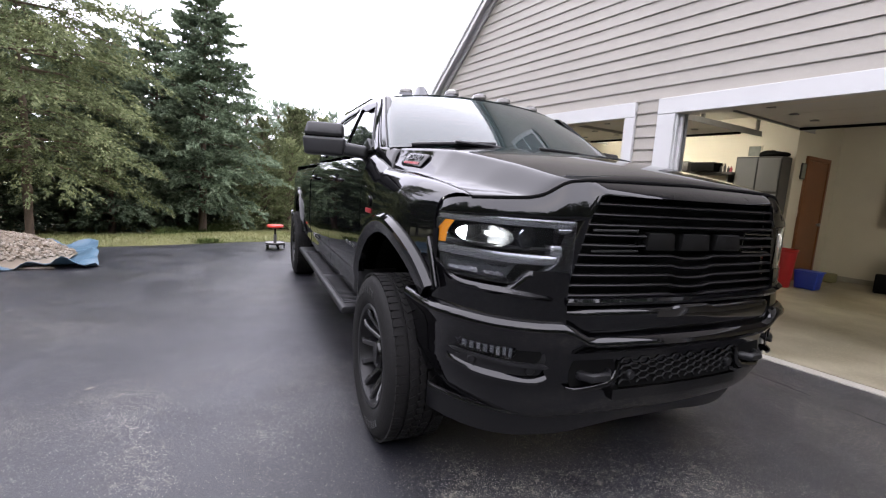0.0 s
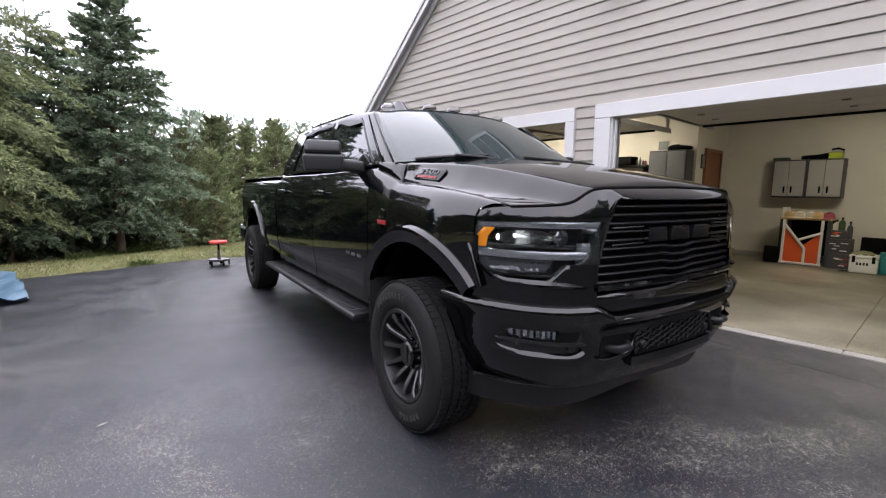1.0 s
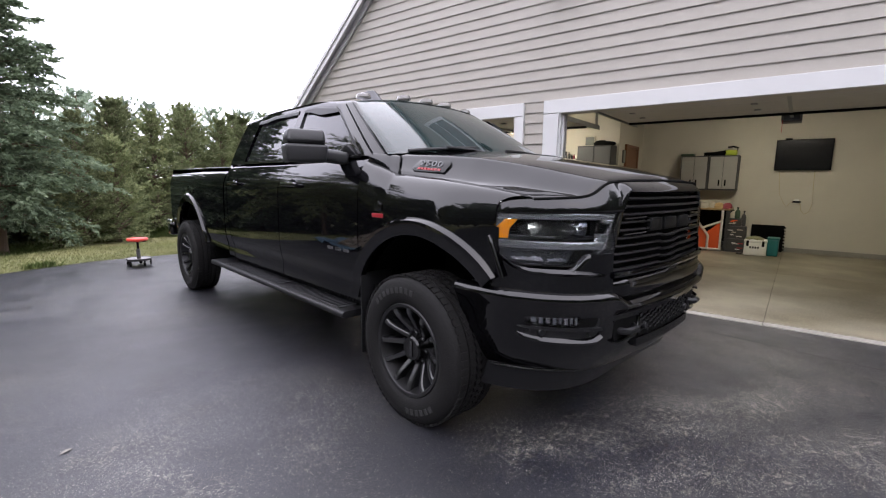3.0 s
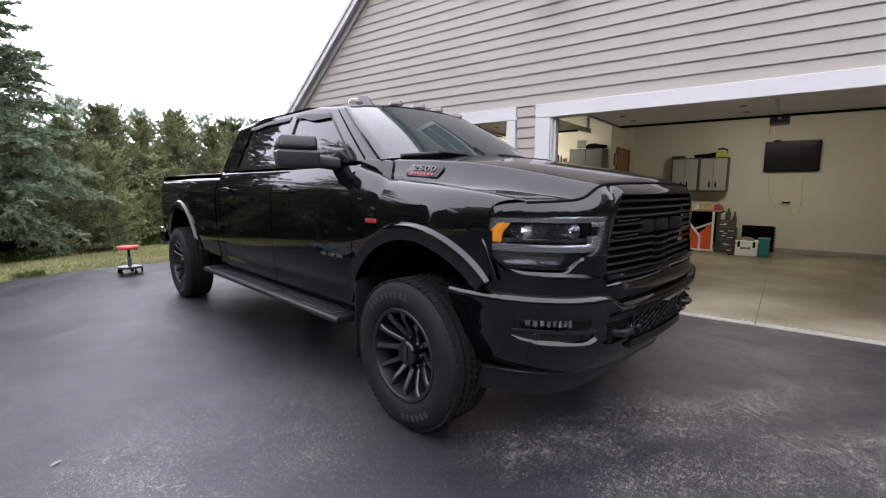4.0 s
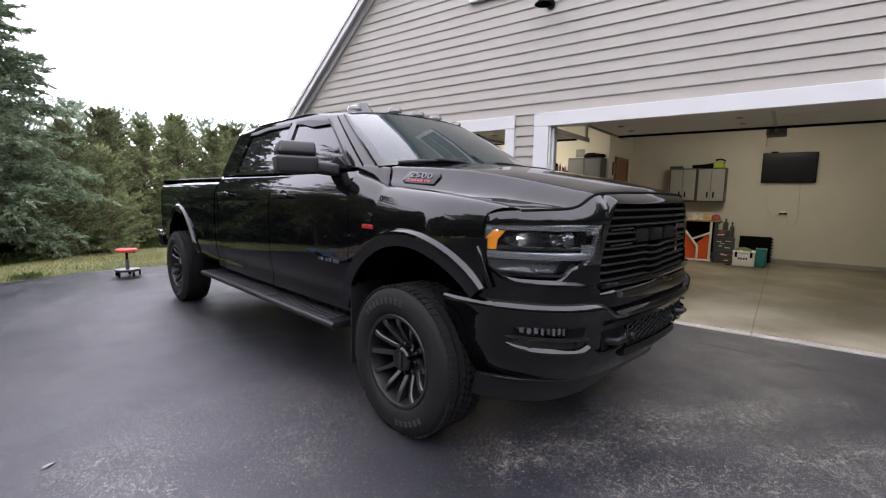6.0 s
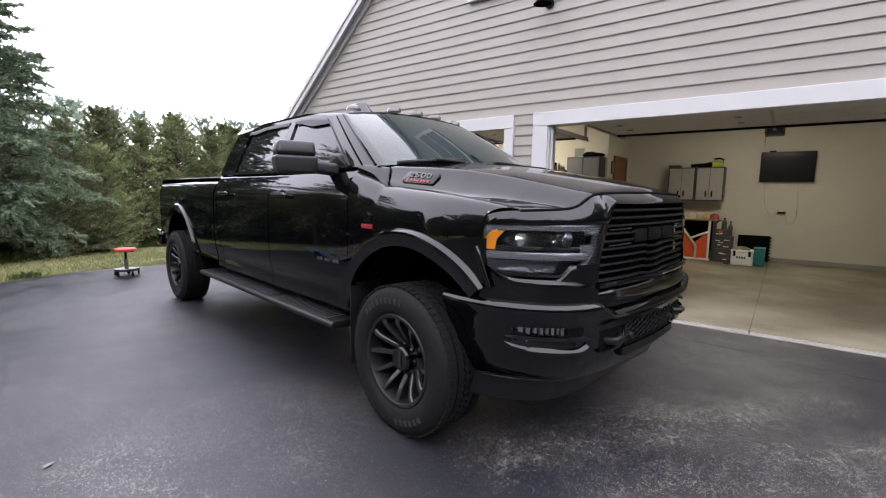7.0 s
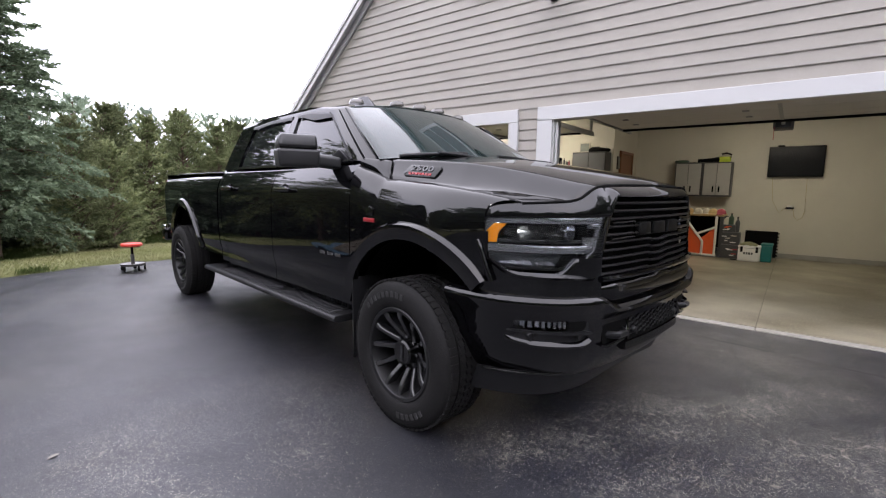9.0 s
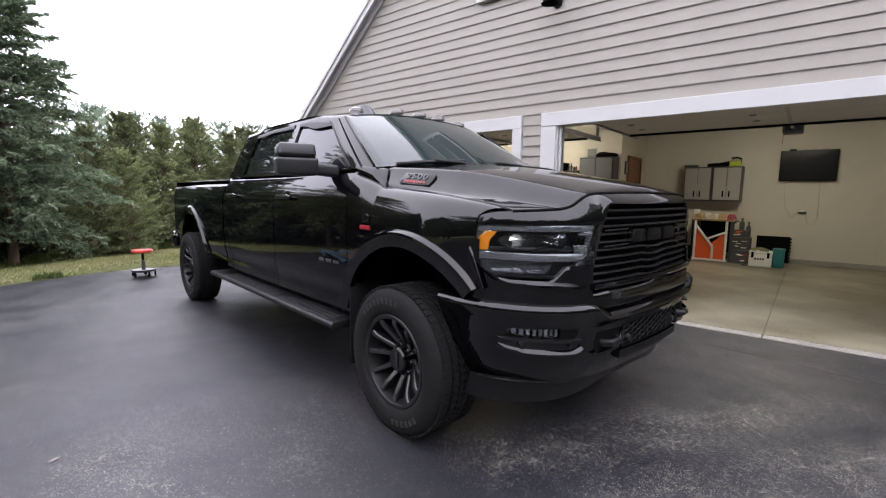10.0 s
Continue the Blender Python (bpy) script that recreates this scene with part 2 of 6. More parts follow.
def join(bm, own):
    if bm is None:
        return own
    me = bpy.data.meshes.new("join")
    own.to_mesh(me)
    own.free()
    bm.from_mesh(me)
    bpy.data.meshes.remove(me)
    return bm


def moved(bm, m):
    bmesh.ops.transform(bm, matrix=m, verts=bm.verts[:])
    return bm


def tube(path, radius, sides=10, bm=None, caps=True):
    """A round bar along a list of points; radius may be one number or one a point."""
    own = bmesh.new()
    pts = [Vector(p) for p in path]
    rings = []
    for i, p in enumerate(pts):
        d = (pts[min(i + 1, len(pts) - 1)] - pts[max(i - 1, 0)]).normalized()
        q = d.to_track_quat("Z", "Y").to_matrix()
        r = radius[i] if isinstance(radius, (list, tuple)) else radius
        rings.append([own.verts.new(p + q @ Vector((r * math.cos(2 * math.pi * k / sides), r * math.sin(2 * math.pi * k / sides), 0))) for k in range(sides)])
    for a, b in zip(rings, rings[1:]):
        for k in range(sides):
            own.faces.new((a[k], a[(k + 1) % sides], b[(k + 1) % sides], b[k]))
    if caps:
        own.faces.new(rings[0][::-1])
        own.faces.new(rings[-1])
    return join(bm, own)


def lathe(profile, sides=48, axis="Z", bm=None, closed=False):
    """Turns (radius, height) pairs round an axis."""
    own = bmesh.new()
    rings = []
    for r, h in profile:
        ring = []
        for k in range(sides):
            a = 2 * math.pi * k / sides
            u, v = r * math.cos(a), r * math.sin(a)
            ring.append(own.verts.new({"Z": (u, v, h), "X": (h, u, v), "Y": (u, h, v)}[axis]))
        rings.append(ring)
    pairs = list(zip(rings, rings[1:])) + ([(rings[-1], rings[0])] if closed else [])
    for a, b in pairs:
        for k in range(sides):
            own.faces.new((a[k], a[(k + 1) % sides], b[(k + 1) % sides], b[k]))
    if not closed:
        for ring in (rings[0], rings[-1]):
            if max(abs(v.co.x) + abs(v.co.y) + abs(v.co.z) for v in ring) > 0:
                own.faces.new(ring)
    bmesh.ops.remove_doubles(own, verts=own.verts[:], dist=1e-5)
    return join(bm, own)


def prism(outline, axis, low, high, bevel=0.0, bm=None, segments=2):
    """A flat outline of (a, b) pairs, drawn out along an axis: X gives (a, b) = (y, z), Y (x, z), Z (x, y)."""
    own = bmesh.new()
    put = {"X": lambda a, b, c: (c, a, b), "Y": lambda a, b, c: (a, c, b), "Z": lambda a, b, c: (a, b, c)}[axis]
    bottom = [own.verts.new(put(a, b, low)) for a, b in outline]
    top = [own.verts.new(put(a, b, high)) for a, b in outline]
    own.faces.new(bottom[::-1])
    own.faces.new(top)
    for i in range(len(outline)):
        j = (i + 1) % len(outline)
        own.faces.new((bottom[i], bottom[j], top[j], top[i]))
    if bevel:
        bmesh.ops.bevel(own, geom=own.edges[:], offset=bevel, segments=segments, affect="EDGES", profile=0.5)
    return join(bm, own)


def sheet(f, nu, nv, thick=0.0, bm=None):
    """A grid of points f(u, v), u and v from 0 to 1, given thickness along its normals when asked."""
    own = bmesh.new()
    g = [[own.verts.new(f(i / nu, j / nv)) for j in range(nv + 1)] for i in range(nu + 1)]
    for i in range(nu):
        for j in range(nv):
            own.faces.new((g[i][j], g[i + 1][j], g[i + 1][j + 1], g[i][j + 1]))
    if thick:
        bmesh.ops.recalc_face_normals(own, faces=own.faces[:])
        bmesh.ops.solidify(own, geom=own.faces[:], thickness=thick)
    return join(bm, own)


def mirror_x(bm):
    """Adds the mirror image across x = 0."""
    got = bmesh.ops.duplicate(bm, geom=bm.verts[:] + bm.edges[:] + bm.faces[:])["geom"]
    for v in got:
        if isinstance(v, bmesh.types.BMVert):
            v.co.x = -v.co.x
    return bm


def smooth(a, b, x):
    t = min(1.0, max(0.0, (x - a) / (b - a)))
    return t * t * (3 - 2 * t)


def mix(a, b, t):
    return a + (b - a) * t


def line(pairs, x):
    """Straight interpolation through (x, y) pairs."""
    if x <= pairs[0][0]:
        return pairs[0][1]
    for (x0, y0), (x1, y1) in zip(pairs, pairs[1:]):
        if x <= x1:
            return y0 + (y1 - y0) * (x - x0) / (x1 - x0)
    return pairs[-1][1]

# ---- ground ----


def drive_edge(x):
    """Where the asphalt ends: straight behind the truck, swinging nearer past the stone heap."""
    return 7.02 - 0.34 * max(0.0, -1.4 - max(x, -7.0)) * smooth(-1.0, -2.4, x)


def ground_height(x, y):
    d = max(0.0, y - drive_edge(x) - 0.1)
    return -0.03 - 0.40 * smooth(0, 6.5, d) - 0.45 * smooth(5, 30, d) + 0.02 * noise.noise(Vector((x * 0.4, y * 0.4, 0))) * smooth(0, 2, d)


def build_ground():
    bm = bmesh.new()
    xs = [-400, -200, -100, -60, -40, -30] + [-24 + i * 0.8 for i in range(46)] + [14, 18, 25, 40, 60, 100, 200, 400]
    ys = [-300, -150, -80, -40, -20, -10, 0, 3] + [4.9 + i * 0.5 for i in range(56)] + [34, 40, 50, 70, 100, 160, 260, 420]
    g = [[bm.verts.new((x, y, ground_height(x, y))) for y in ys] for x in xs]
    for i in range(len(xs) - 1):
        for j in range(len(ys) - 1):
            bm.faces.new((g[i][j], g[i + 1][j], g[i + 1][j + 1], g[i][j + 1]))
    solid("ground", bm, GRASS, "green lawn sloping gently down from the driveway to the trees", kind="structure")
    # the driveway: a thin slab with a wavering grass edge
    bm = bmesh.new()
    edge = [(-30 + i * 0.4, drive_edge(-30 + i * 0.4) + 0.05 * noise.noise(Vector((i * 0.7, 3, 0))) + 0.03 * noise.noise(Vector((i * 2.3, 9, 0)))) for i in range(99)]
    outline = [(-30, -25), (14, -25), (14, 7.02)] + edge[::-1]
    bottom = [bm.verts.new((x, y, -0.06)) for x, y in outline]
    top = [bm.verts.new((x, y, 0.0)) for x, y in outline]
    bm.faces.new(top)
    for i in range(len(outline)):
        j = (i + 1) % len(outline)
        bm.faces.new((bottom[i], bottom[j], top[j], top[i]))
    solid("driveway", bm, ASPHALT, "dark sealed asphalt driveway with pale worn patches and fine cracks", kind="structure", smooth=False)
    drive = bpy.data.objects["driveway"]
    # a tarred joint along the front of the garage slab
    def joint(u, v):
        y = mix(-7.0, 1.0, u)
        w = max(0.0015, 0.005 + 0.007 * noise.noise(Vector((y * 3.1, 0, 5))))
        return (1.955 + 0.030 * noise.noise(Vector((y * 1.7, 2, 0))) + 0.014 * noise.noise(Vector((y * 7.0, 2, 4))) + (v - 0.5) * w * 2, y, 0.003)
    part("joint_tar", sheet(joint, 320, 1), TAR, drive, smooth=False)
    # one pale dry leaf
    def leaf_shape(u, v):
        w = 0.022 * math.sin(math.pi * min(1.0, u * 1.02)) ** 0.8
        return (-0.05 + 0.10 * u, (v - 0.5) * 2 * w, 0.004 + 0.006 * abs(2 * v - 1) * math.sin(math.pi * u) + 0.004 * u)
    solid("leaf", sheet(leaf_shape, 10, 4, 0.001), LEAF_PALE, "single pale dry leaf lying on the asphalt", "leaf", m=pose(-2.35, 0.91, 0.0, 0, 0, 25) @ Matrix.Diagonal((0.55, 0.55, 0.55, 1)))


build_ground()

# ---- the garage house: x runs into it, y along its front ----
HOUSE = pose(2.3, 1.5, 0, 0, 0, math.degrees(math.atan(0.15)))
FLOOR_Z = 0.015
OPEN_TOP = 2.10          # head of both garage openings
RIGHT_Y0, RIGHT_Y1 = -5.15, -0.205
LEFT_Y0, LEFT_Y1 = 0.37, 3.1
WALL_Y0, WALL_Y1 = -6.0, 5.15
EAVE_Z, PEAK_Y, PEAK_Z = 2.22, -0.42, 7.0
DEEP = 6.0               # the wall with the television


def rake(y):
    return EAVE_Z + (PEAK_Z - EAVE_Z) * (1 - abs(y - PEAK_Y) / (WALL_Y1 - PEAK_Y))


def build_house_shell():
    # front wall behind the siding, as piers and a gable with real openings between them
    bm = bmesh.new()
    top = OPEN_TOP
    for y0, y1 in ((WALL_Y0, RIGHT_Y0), (RIGHT_Y1, LEFT_Y0), (LEFT_Y1, WALL_Y1)):
        box(0.0, 0.14, y0, y1, -0.05, top, bm=bm)
    prism([(WALL_Y0, top), (WALL_Y1, top), (WALL_Y1, EAVE_Z), (PEAK_Y, PEAK_Z), (WALL_Y0, rake(WALL_Y0))], "X", 0.0, 0.14, bm=bm)
    wall = solid("wall_front", bm, CREAM, "gable wall of the garage with two wide door openings", kind="structure", m=HOUSE, smooth=False)
    # lapped boards, course by course
    step, z = 0.1235, OPEN_TOP + 0.155

    def board(y0, y1, z0, skew0=0.0, skew1=0.0):
        b = bmesh.new()
        h = step + 0.012
        rows = [(-0.003, h), (-0.010, h * 0.5), (-0.0175, 0.004), (-0.0165, 0.0), (-0.002, 0.004)]
        ends = []
        for y, sk in ((y0, skew0), (y1, skew1)):
            ends.append([b.verts.new((x, y + sk * zz, z0 + zz)) for x, zz in rows])
        for i in range(len(rows)):
            j = (i + 1) % len(rows)
            b.faces.new((ends[0][i], ends[0][j], ends[1][j], ends[1][i]))
        b.faces.new(ends[0][::-1])
        b.faces.new(ends[1])
        part("siding_board", b, SIDING, wall, smooth=False)

    slope = (WALL_Y1 - PEAK_Y) / (PEAK_Z - EAVE_Z)
    while z < PEAK_Z - 0.2:
        half = (PEAK_Z - z) * slope
        if z > EAVE_Z:
            y0, y1, s = max(PEAK_Y - half, WALL_Y0), PEAK_Y + half, slope
            board(y0, y1, z, s if y0 > WALL_Y0 else 0, -s)
        else:
            board(WALL_Y0, WALL_Y1, z)
        z += step
    for y0, y1 in ((WALL_Y0, RIGHT_Y0 - 0.12), (RIGHT_Y1 + 0.192, LEFT_Y0 - 0.125), (LEFT_Y1 + 0.12, WALL_Y1)):
        z = OPEN_TOP + 0.155 - step
        while z > 0.0:
            board(y0, y1, z)
            z -= step
    # white trim round both openings
    for y0, y1, right in ((RIGHT_Y0, RIGHT_Y1, True), (LEFT_Y0, LEFT_Y1, False)):
        wide1 = 0.19 if right else 0.12
        wide0 = 0.12
        t = thing("garage_door_trim", HOUSE, "white painted casing round a garage door opening", "trim", kind="structure")
        part("head_trim", box(-0.045, -0.001, y0 - wide0, y1 + wide1, OPEN_TOP, OPEN_TOP + 0.155, 0.004), TRIM, t, smooth=False)
        for y, w, sign in ((y0, wide0, -1), (y1, wide1, 1)):
            lo, hi = sorted((y, y + sign * w))
            part("side_trim", box(-0.042, -0.001, lo, hi, 0.0, OPEN_TOP - 0.002, 0.004), TRIM, t, smooth=False)
        part("jamb", box(-0.02, 0.16, y1 - 0.02, y1 - 0.001, FLOOR_Z, OPEN_TOP, 0.002), TRIM, t, smooth=False)
        part("jamb", box(-0.02, 0.16, y0 + 0.001, y0 + 0.02, FLOOR_Z, OPEN_TOP, 0.002), TRIM, t, smooth=False)
        part("door_stop", box(0.02, 0.05, y1 - 0.05, y1 - 0.021, FLOOR_Z, OPEN_TOP - 0.03, 0.002), TRIM, t, smooth=False)
    # gable window above the openings
    gw = thing("window_1", HOUSE, "white-trimmed dark window high in the grey gable", "window", kind="structure")
    y0, y1, z0, z1 = -0.30, 0.95, 3.72, 5.05
    for a, b, c, d in ((y0, y1, z0, z0 + 0.10), (y0, y1, z1 - 0.10, z1), (y0, y0 + 0.10, z0 + 0.10, z1 - 0.10), (y1 - 0.10, y1, z0 + 0.10, z1 - 0.10), (y0 + 0.10, y1 - 0.10, 4.36, 4.40)):
        part("window_frame", box(-0.07, -0.001, a, b, c, d, 0.004), TRIM, gw, smooth=False)
    for c, d in ((z0 + 0.10, 4.36), (4.40, z1 - 0.10)):
        part("pane", box(-0.048, -0.04, y0 + 0.10, y1 - 0.10, c, d), WINDOW_DARK, gw, smooth=False)
    # side and rear walls, ceiling, floor
    for name, dims in (("wall_south", (0.14, 9.0, WALL_Y0, WALL_Y0 + 0.14)), ("wall_television", (DEEP, DEEP + 0.14, WALL_Y0 + 0.14, 0.42)), ("wall_side_door", (4.44, DEEP + 0.14, 0.42, 0.56)),
                       ("wall_inner", (4.3, 4.44, 0.42, WALL_Y1)), ("wall_north", (0.14, 4.3, WALL_Y1 - 0.14, WALL_Y1))):
        x0, x1, y0, y1 = dims
        if name == "wall_south":
            x1 = DEEP + 0.14
        solid(name, box(x0, x1, y0, y1, 0.0, 2.75), CREAM, "cream painted garage wall", kind="structure", m=HOUSE, smooth=False)
    solid("ceiling", box(0.14, DEEP + 0.14, WALL_Y0, WALL_Y1, 2.75, 2.87), CEILING, "pale painted garage ceiling", kind="structure", m=HOUSE, smooth=False)
    floor = thing("floor", HOUSE, "stained brown-grey concrete garage floor with saw-cut joints", "floor", kind="structure")
    joints_y = [WALL_Y0, -2.36, 0.0, WALL_Y1 - 0.14]
    joints_x = [0.0, 3.1, DEEP]
    for y0, y1 in zip(joints_y, joints_y[1:]):
        for x0, x1 in zip(joints_x, joints_x[1:]):
            part("concrete_slab", box(x0 + 0.0015, x1 - 0.0015, y0 + 0.0015, y1 - 0.0015, -0.12, FLOOR_Z, 0.003), CONCRETE, floor, smooth=False)
    part("joint_filler", box(0.0, DEEP, WALL_Y0, WALL_Y1 - 0.14, -0.14, FLOOR_Z - 0.008), DARK, floor, smooth=False)
    for y0, y1 in ((RIGHT_Y0 - 0.1, -2.36), (-2.36, RIGHT_Y1 + 0.1), (LEFT_Y0 - 0.1, LEFT_Y1 + 0.1)):
        part("threshold", box(-0.11, -0.004, y0 + 0.003, y1 - 0.003, -0.12, 0.012, 0.006), SLAB, floor, smooth=False)
    # base strip along the television wall
    solid("baseboard", box(DEEP - 0.02, DEEP - 0.001, WALL_Y0 + 0.15, 0.41, FLOOR_Z, FLOOR_Z + 0.09, 0.004), SLAB, "concrete kerb along the foot of the garage wall", kind="structure", m=HOUSE, smooth=False)
    # roof: two slopes with thickness, rake boards along the gable
    roof = thing("roof", HOUSE, "dark shingled gable roof with pale rake boards", "roof", kind="structure")
    for s in (1, -1):
        yE = PEAK_Y + s * (WALL_Y1 - PEAK_Y + 0.3)
        zE = EAVE_Z - 0.3 / slope
        part("roof_slope", prism([(PEAK_Y, PEAK_Z + 0.02), (yE, zE + 0.02), (yE, zE + 0.09), (PEAK_Y, PEAK_Z + 0.09)], "X", -0.16, 9.0), ROOF, roof, smooth=False)
        for x0, x1, d0, d1 in ((-0.155, -0.13, -0.09, 0.075), (-0.175, -0.156, 0.01, 0.085), (-0.05, -0.022, -0.15, -0.03)):
            part("rake_board", prism([(PEAK_Y, PEAK_Z + d0), (yE, zE + d0), (yE, zE + d1), (PEAK_Y, PEAK_Z + d1)], "X", x0, x1), TRIM, roof, smooth=False)
        part("soffit", prism([(PEAK_Y, PEAK_Z - 0.03), (yE, zE - 0.03), (yE, zE + 0.015), (PEAK_Y, PEAK_Z + 0.015)], "X", -0.128, -0.005), TRIM, roof, smooth=False)


build_house_shell()

# ---- the pickup truck: its nose towards -y, its passenger side towards -x ----
LAMP_LIT = bpy.data.materials.new("lit_lamp")
LAMP_LIT.use_nodes = True
LAMP_LIT.node_tree.nodes["Principled BSDF"].inputs["Emission Color"].default_value = (0.95, 0.97, 1.0, 1)
LAMP_LIT.node_tree.nodes["Principled BSDF"].inputs["Emission Strength"].default_value = 20.0
SMOKED = material("smoked_acrylic", (0.006, 0.006, 0.007), 0.3, spec=0.15)
TRUCK_Y = 2.04
truck = thing("pickup_truck", pose(0, TRUCK_Y, 0), "glossy black lifted crew cab pickup truck parked on the driveway", "truck")
BACK = Matrix.Translation((0, -TRUCK_Y, 0))


def tpart(name, bm, mat, label="", parent=None, smooth_it=True, angle=0.6):
    """A part of the truck, drawn in world places."""
    return part(name, moved(bm, BACK), mat, parent or truck, label, smooth_it, angle)


def shell(f, nu, nv, off, bm=None):
    """A curved plate: the grid f(u, v) and its copy moved by off, closed round the rim."""
    own = bmesh.new()
    off = Vector(off)
    g = [[[own.verts.new(Vector(f(i / nu, j / nv)) + off * k) for j in range(nv + 1)] for i in range(nu + 1)] for k in (0, 1)]
    for k in (0, 1):
        for i in range(nu):
            for j in range(nv):
                own.faces.new((g[k][i][j], g[k][i + 1][j], g[k][i + 1][j + 1], g[k][i][j + 1]))
    rim = [(i, 0) for i in range(nu)] + [(nu, j) for j in range(nv)] + [(i, nv) for i in range(nu, 0, -1)] + [(0, j) for j in range(nv, 0, -1)]
    for a, b in zip(rim, rim[1:] + rim[:1]):
        own.faces.new((g[0][a[0]][a[1]], g[0][b[0]][b[1]], g[1][b[0]][b[1]], g[1][a[0]][a[1]]))
    return join(bm, own)


def half_width(y, z):
    w = 0.948 - (0.06 if z > 0.95 else 0.18) * (z - 0.95) ** 2 - 0.075 * (max(0.0, z - 1.215) / 0.2) ** 1.6
    w -= 0.012 * math.exp(-((z - 0.66) / 0.05) ** 2)
    return w - 0.075 * smooth(-0.10, -0.62, y) - 0.03 * smooth(3.6, 5.0, y)


def nose_y(x):
    return -0.868 + 0.12 * x * x + 0.94 * x ** 8


def seam_y(x):
    return nose_y(x) + mix(0.055, 0.030, smooth(0.2, 0.6, abs(x)))


def bumper_y(x):
    return -0.885 + 0.14 * x * x + 0.92 * x ** 8


def arch(y, cy, r, cz=0.45, low=0.55):
    d = r * r - (y - cy) ** 2
    return max(low, cz + math.sqrt(d)) if d > 0 else low


FRONT_ARCH, REAR_ARCH, ARCH_R, FLARE_R = 0.03, 4.09, 0.575, 0.655
SHOULDER = [(-0.66, 1.205), (-0.532, 1.238), (-0.386, 1.261), (-0.227, 1.282), (-0.047, 1.302), (0.114, 1.314), (0.29, 1.327), (0.42, 1.368), (0.56, 1.405)]
SEAM_X = [(-0.60, 0.812), (-0.20, 0.830), (0.28, 0.847), (0.552, 0.862)]
BELT = [(0.4, 1.437), (1.6, 1.418), (2.9, 1.418)]


def side(x_sign):
    s = x_sign

    def fender(u, v):
        front = min(-0.45, seam_y(0.812 + 0.074 * math.cos(max(0.0, (v - 0.7) / 0.3) * math.pi / 2)) - 0.004)
        y = mix(front, 0.552, u)
        lo, top = arch(y, FRONT_ARCH, ARCH_R, low=0.56 if y > 0 else 0.845), line(SHOULDER, y)
        if y > 0.5:
            lo = max(lo, 0.56)
        roll = mix(0.20, 0.13, smooth(-0.2, -0.6, y))
        seam = line(SEAM_X, y)
        if v < 0.7:
            z = mix(lo, top - roll, v / 0.7)
            return (s * half_width(y, z), y, z)
        a = (v - 0.7) / 0.3 * math.pi / 2
        w = half_width(y, top - roll)
        return (s * (seam + (w - seam) * math.cos(a)), y, top - roll + roll * math.sin(a))

    tpart("fender", shell(fender, 60, 26, (-s * 0.012, 0, 0)), PAINT, angle=1.2)

    def fender_top(u, v):
        y = mix(0.292, 0.552, u)
        low = Vector((line(SEAM_X, y) + 0.001, y, line(SHOULDER, y) - 0.002))
        high = Vector((line([(0, 0.798), (0.35, 0.830), (1, 0.860)], u), mix(0.345, 0.552, u), line([(0, 1.430), (0.35, 1.440), (1, 1.450)], u)))
        q = low.lerp(high, v)
        k = math.sin(math.pi * v)
        return (s * (q.x + 0.007 * k), q.y, q.z + 0.005 * k)
    tpart("fender_shoulder", shell(fender_top, 14, 10, (-s * 0.012, 0, 0)), PAINT, angle=1.2)

    def door(y0, y1, ylow1=None):
        def f(u, v):
            z0 = 0.555
            zt = line(BELT, mix(y0, y1, u))
            z = mix(z0, zt, v)
            y = mix(y0, mix(ylow1 or y1, y1, smooth(0.0, 0.55, v)), u)
            return (s * half_width(y, z), y, z)
        return f

    front = tpart("front_door", shell(door(0.560, 1.652), 26, 30, (-s * 0.03, 0, 0)), PAINT, angle=1.2)
    rear = tpart("rear_door", shell(door(1.662, 2.775, 2.70), 26, 30, (-s * 0.03, 0, 0)), PAINT, angle=1.2)
    for d, y in ((front, 1.43), (rear, 2.56)):
        w = half_width(y, 1.255)
        h = lathe([(0.0, -0.115), (0.012, -0.112), (0.017, -0.09), (0.015, 0.0), (0.017, 0.09), (0.012, 0.112), (0.0, 0.115)], 12, "Y")
        bmesh.ops.scale(h, vec=(1.0, 1.1, 1.0), verts=h.verts[:])
        tpart("handle", moved(h, pose(s * (w + 0.026), y, 1.252)), GLOSS_PLASTIC, "gloss black pull handle with a bright edge", d)
        tpart("handle_strip", moved(box(-0.005, 0.005, -0.105, 0.105, -0.007, 0.007, 0.003), pose(s * (w + 0.036), y, 1.264)), CHROME, "thin bright handle edge", d)
        tpart("handle_cup", moved(lathe([(0.0, -0.004), (0.045, -0.003), (0.05, 0.002)], 24, "X"), pose(s * (w - 0.001), y, 1.245)), DARK, "", d)

    def sill(u, v):
        y, z = mix(0.56, 2.79, u), mix(0.47, 0.548, v)
        return (s * (half_width(y, z) - 0.02 - 0.05 * (1 - v)), y, z)
    tpart("rocker_panel", shell(sill, 10, 4, (-s * 0.05, 0, 0)), PAINT)

    def bed(u, v):
        y = mix(2.872, 4.94, u)
        lo = arch(y, REAR_ARCH, ARCH_R + 0.01, low=0.60)
        top = 1.400 + 0.012 * u
        z = mix(lo, top, v)
        return (s * (half_width(y, z) + 0.004 - 0.040 * smooth(1.325, 1.41, z) ** 1.5), y, z)
    tpart("bed_side", shell(bed, 70, 22, (-s * 0.03, 0, 0)), PAINT, angle=1.2)
    tpart("rail_cap", box(*sorted((s * 0.885, s * 0.80)), 2.875, 4.93, 1.388, 1.404, 0.007, 3), PAINT)

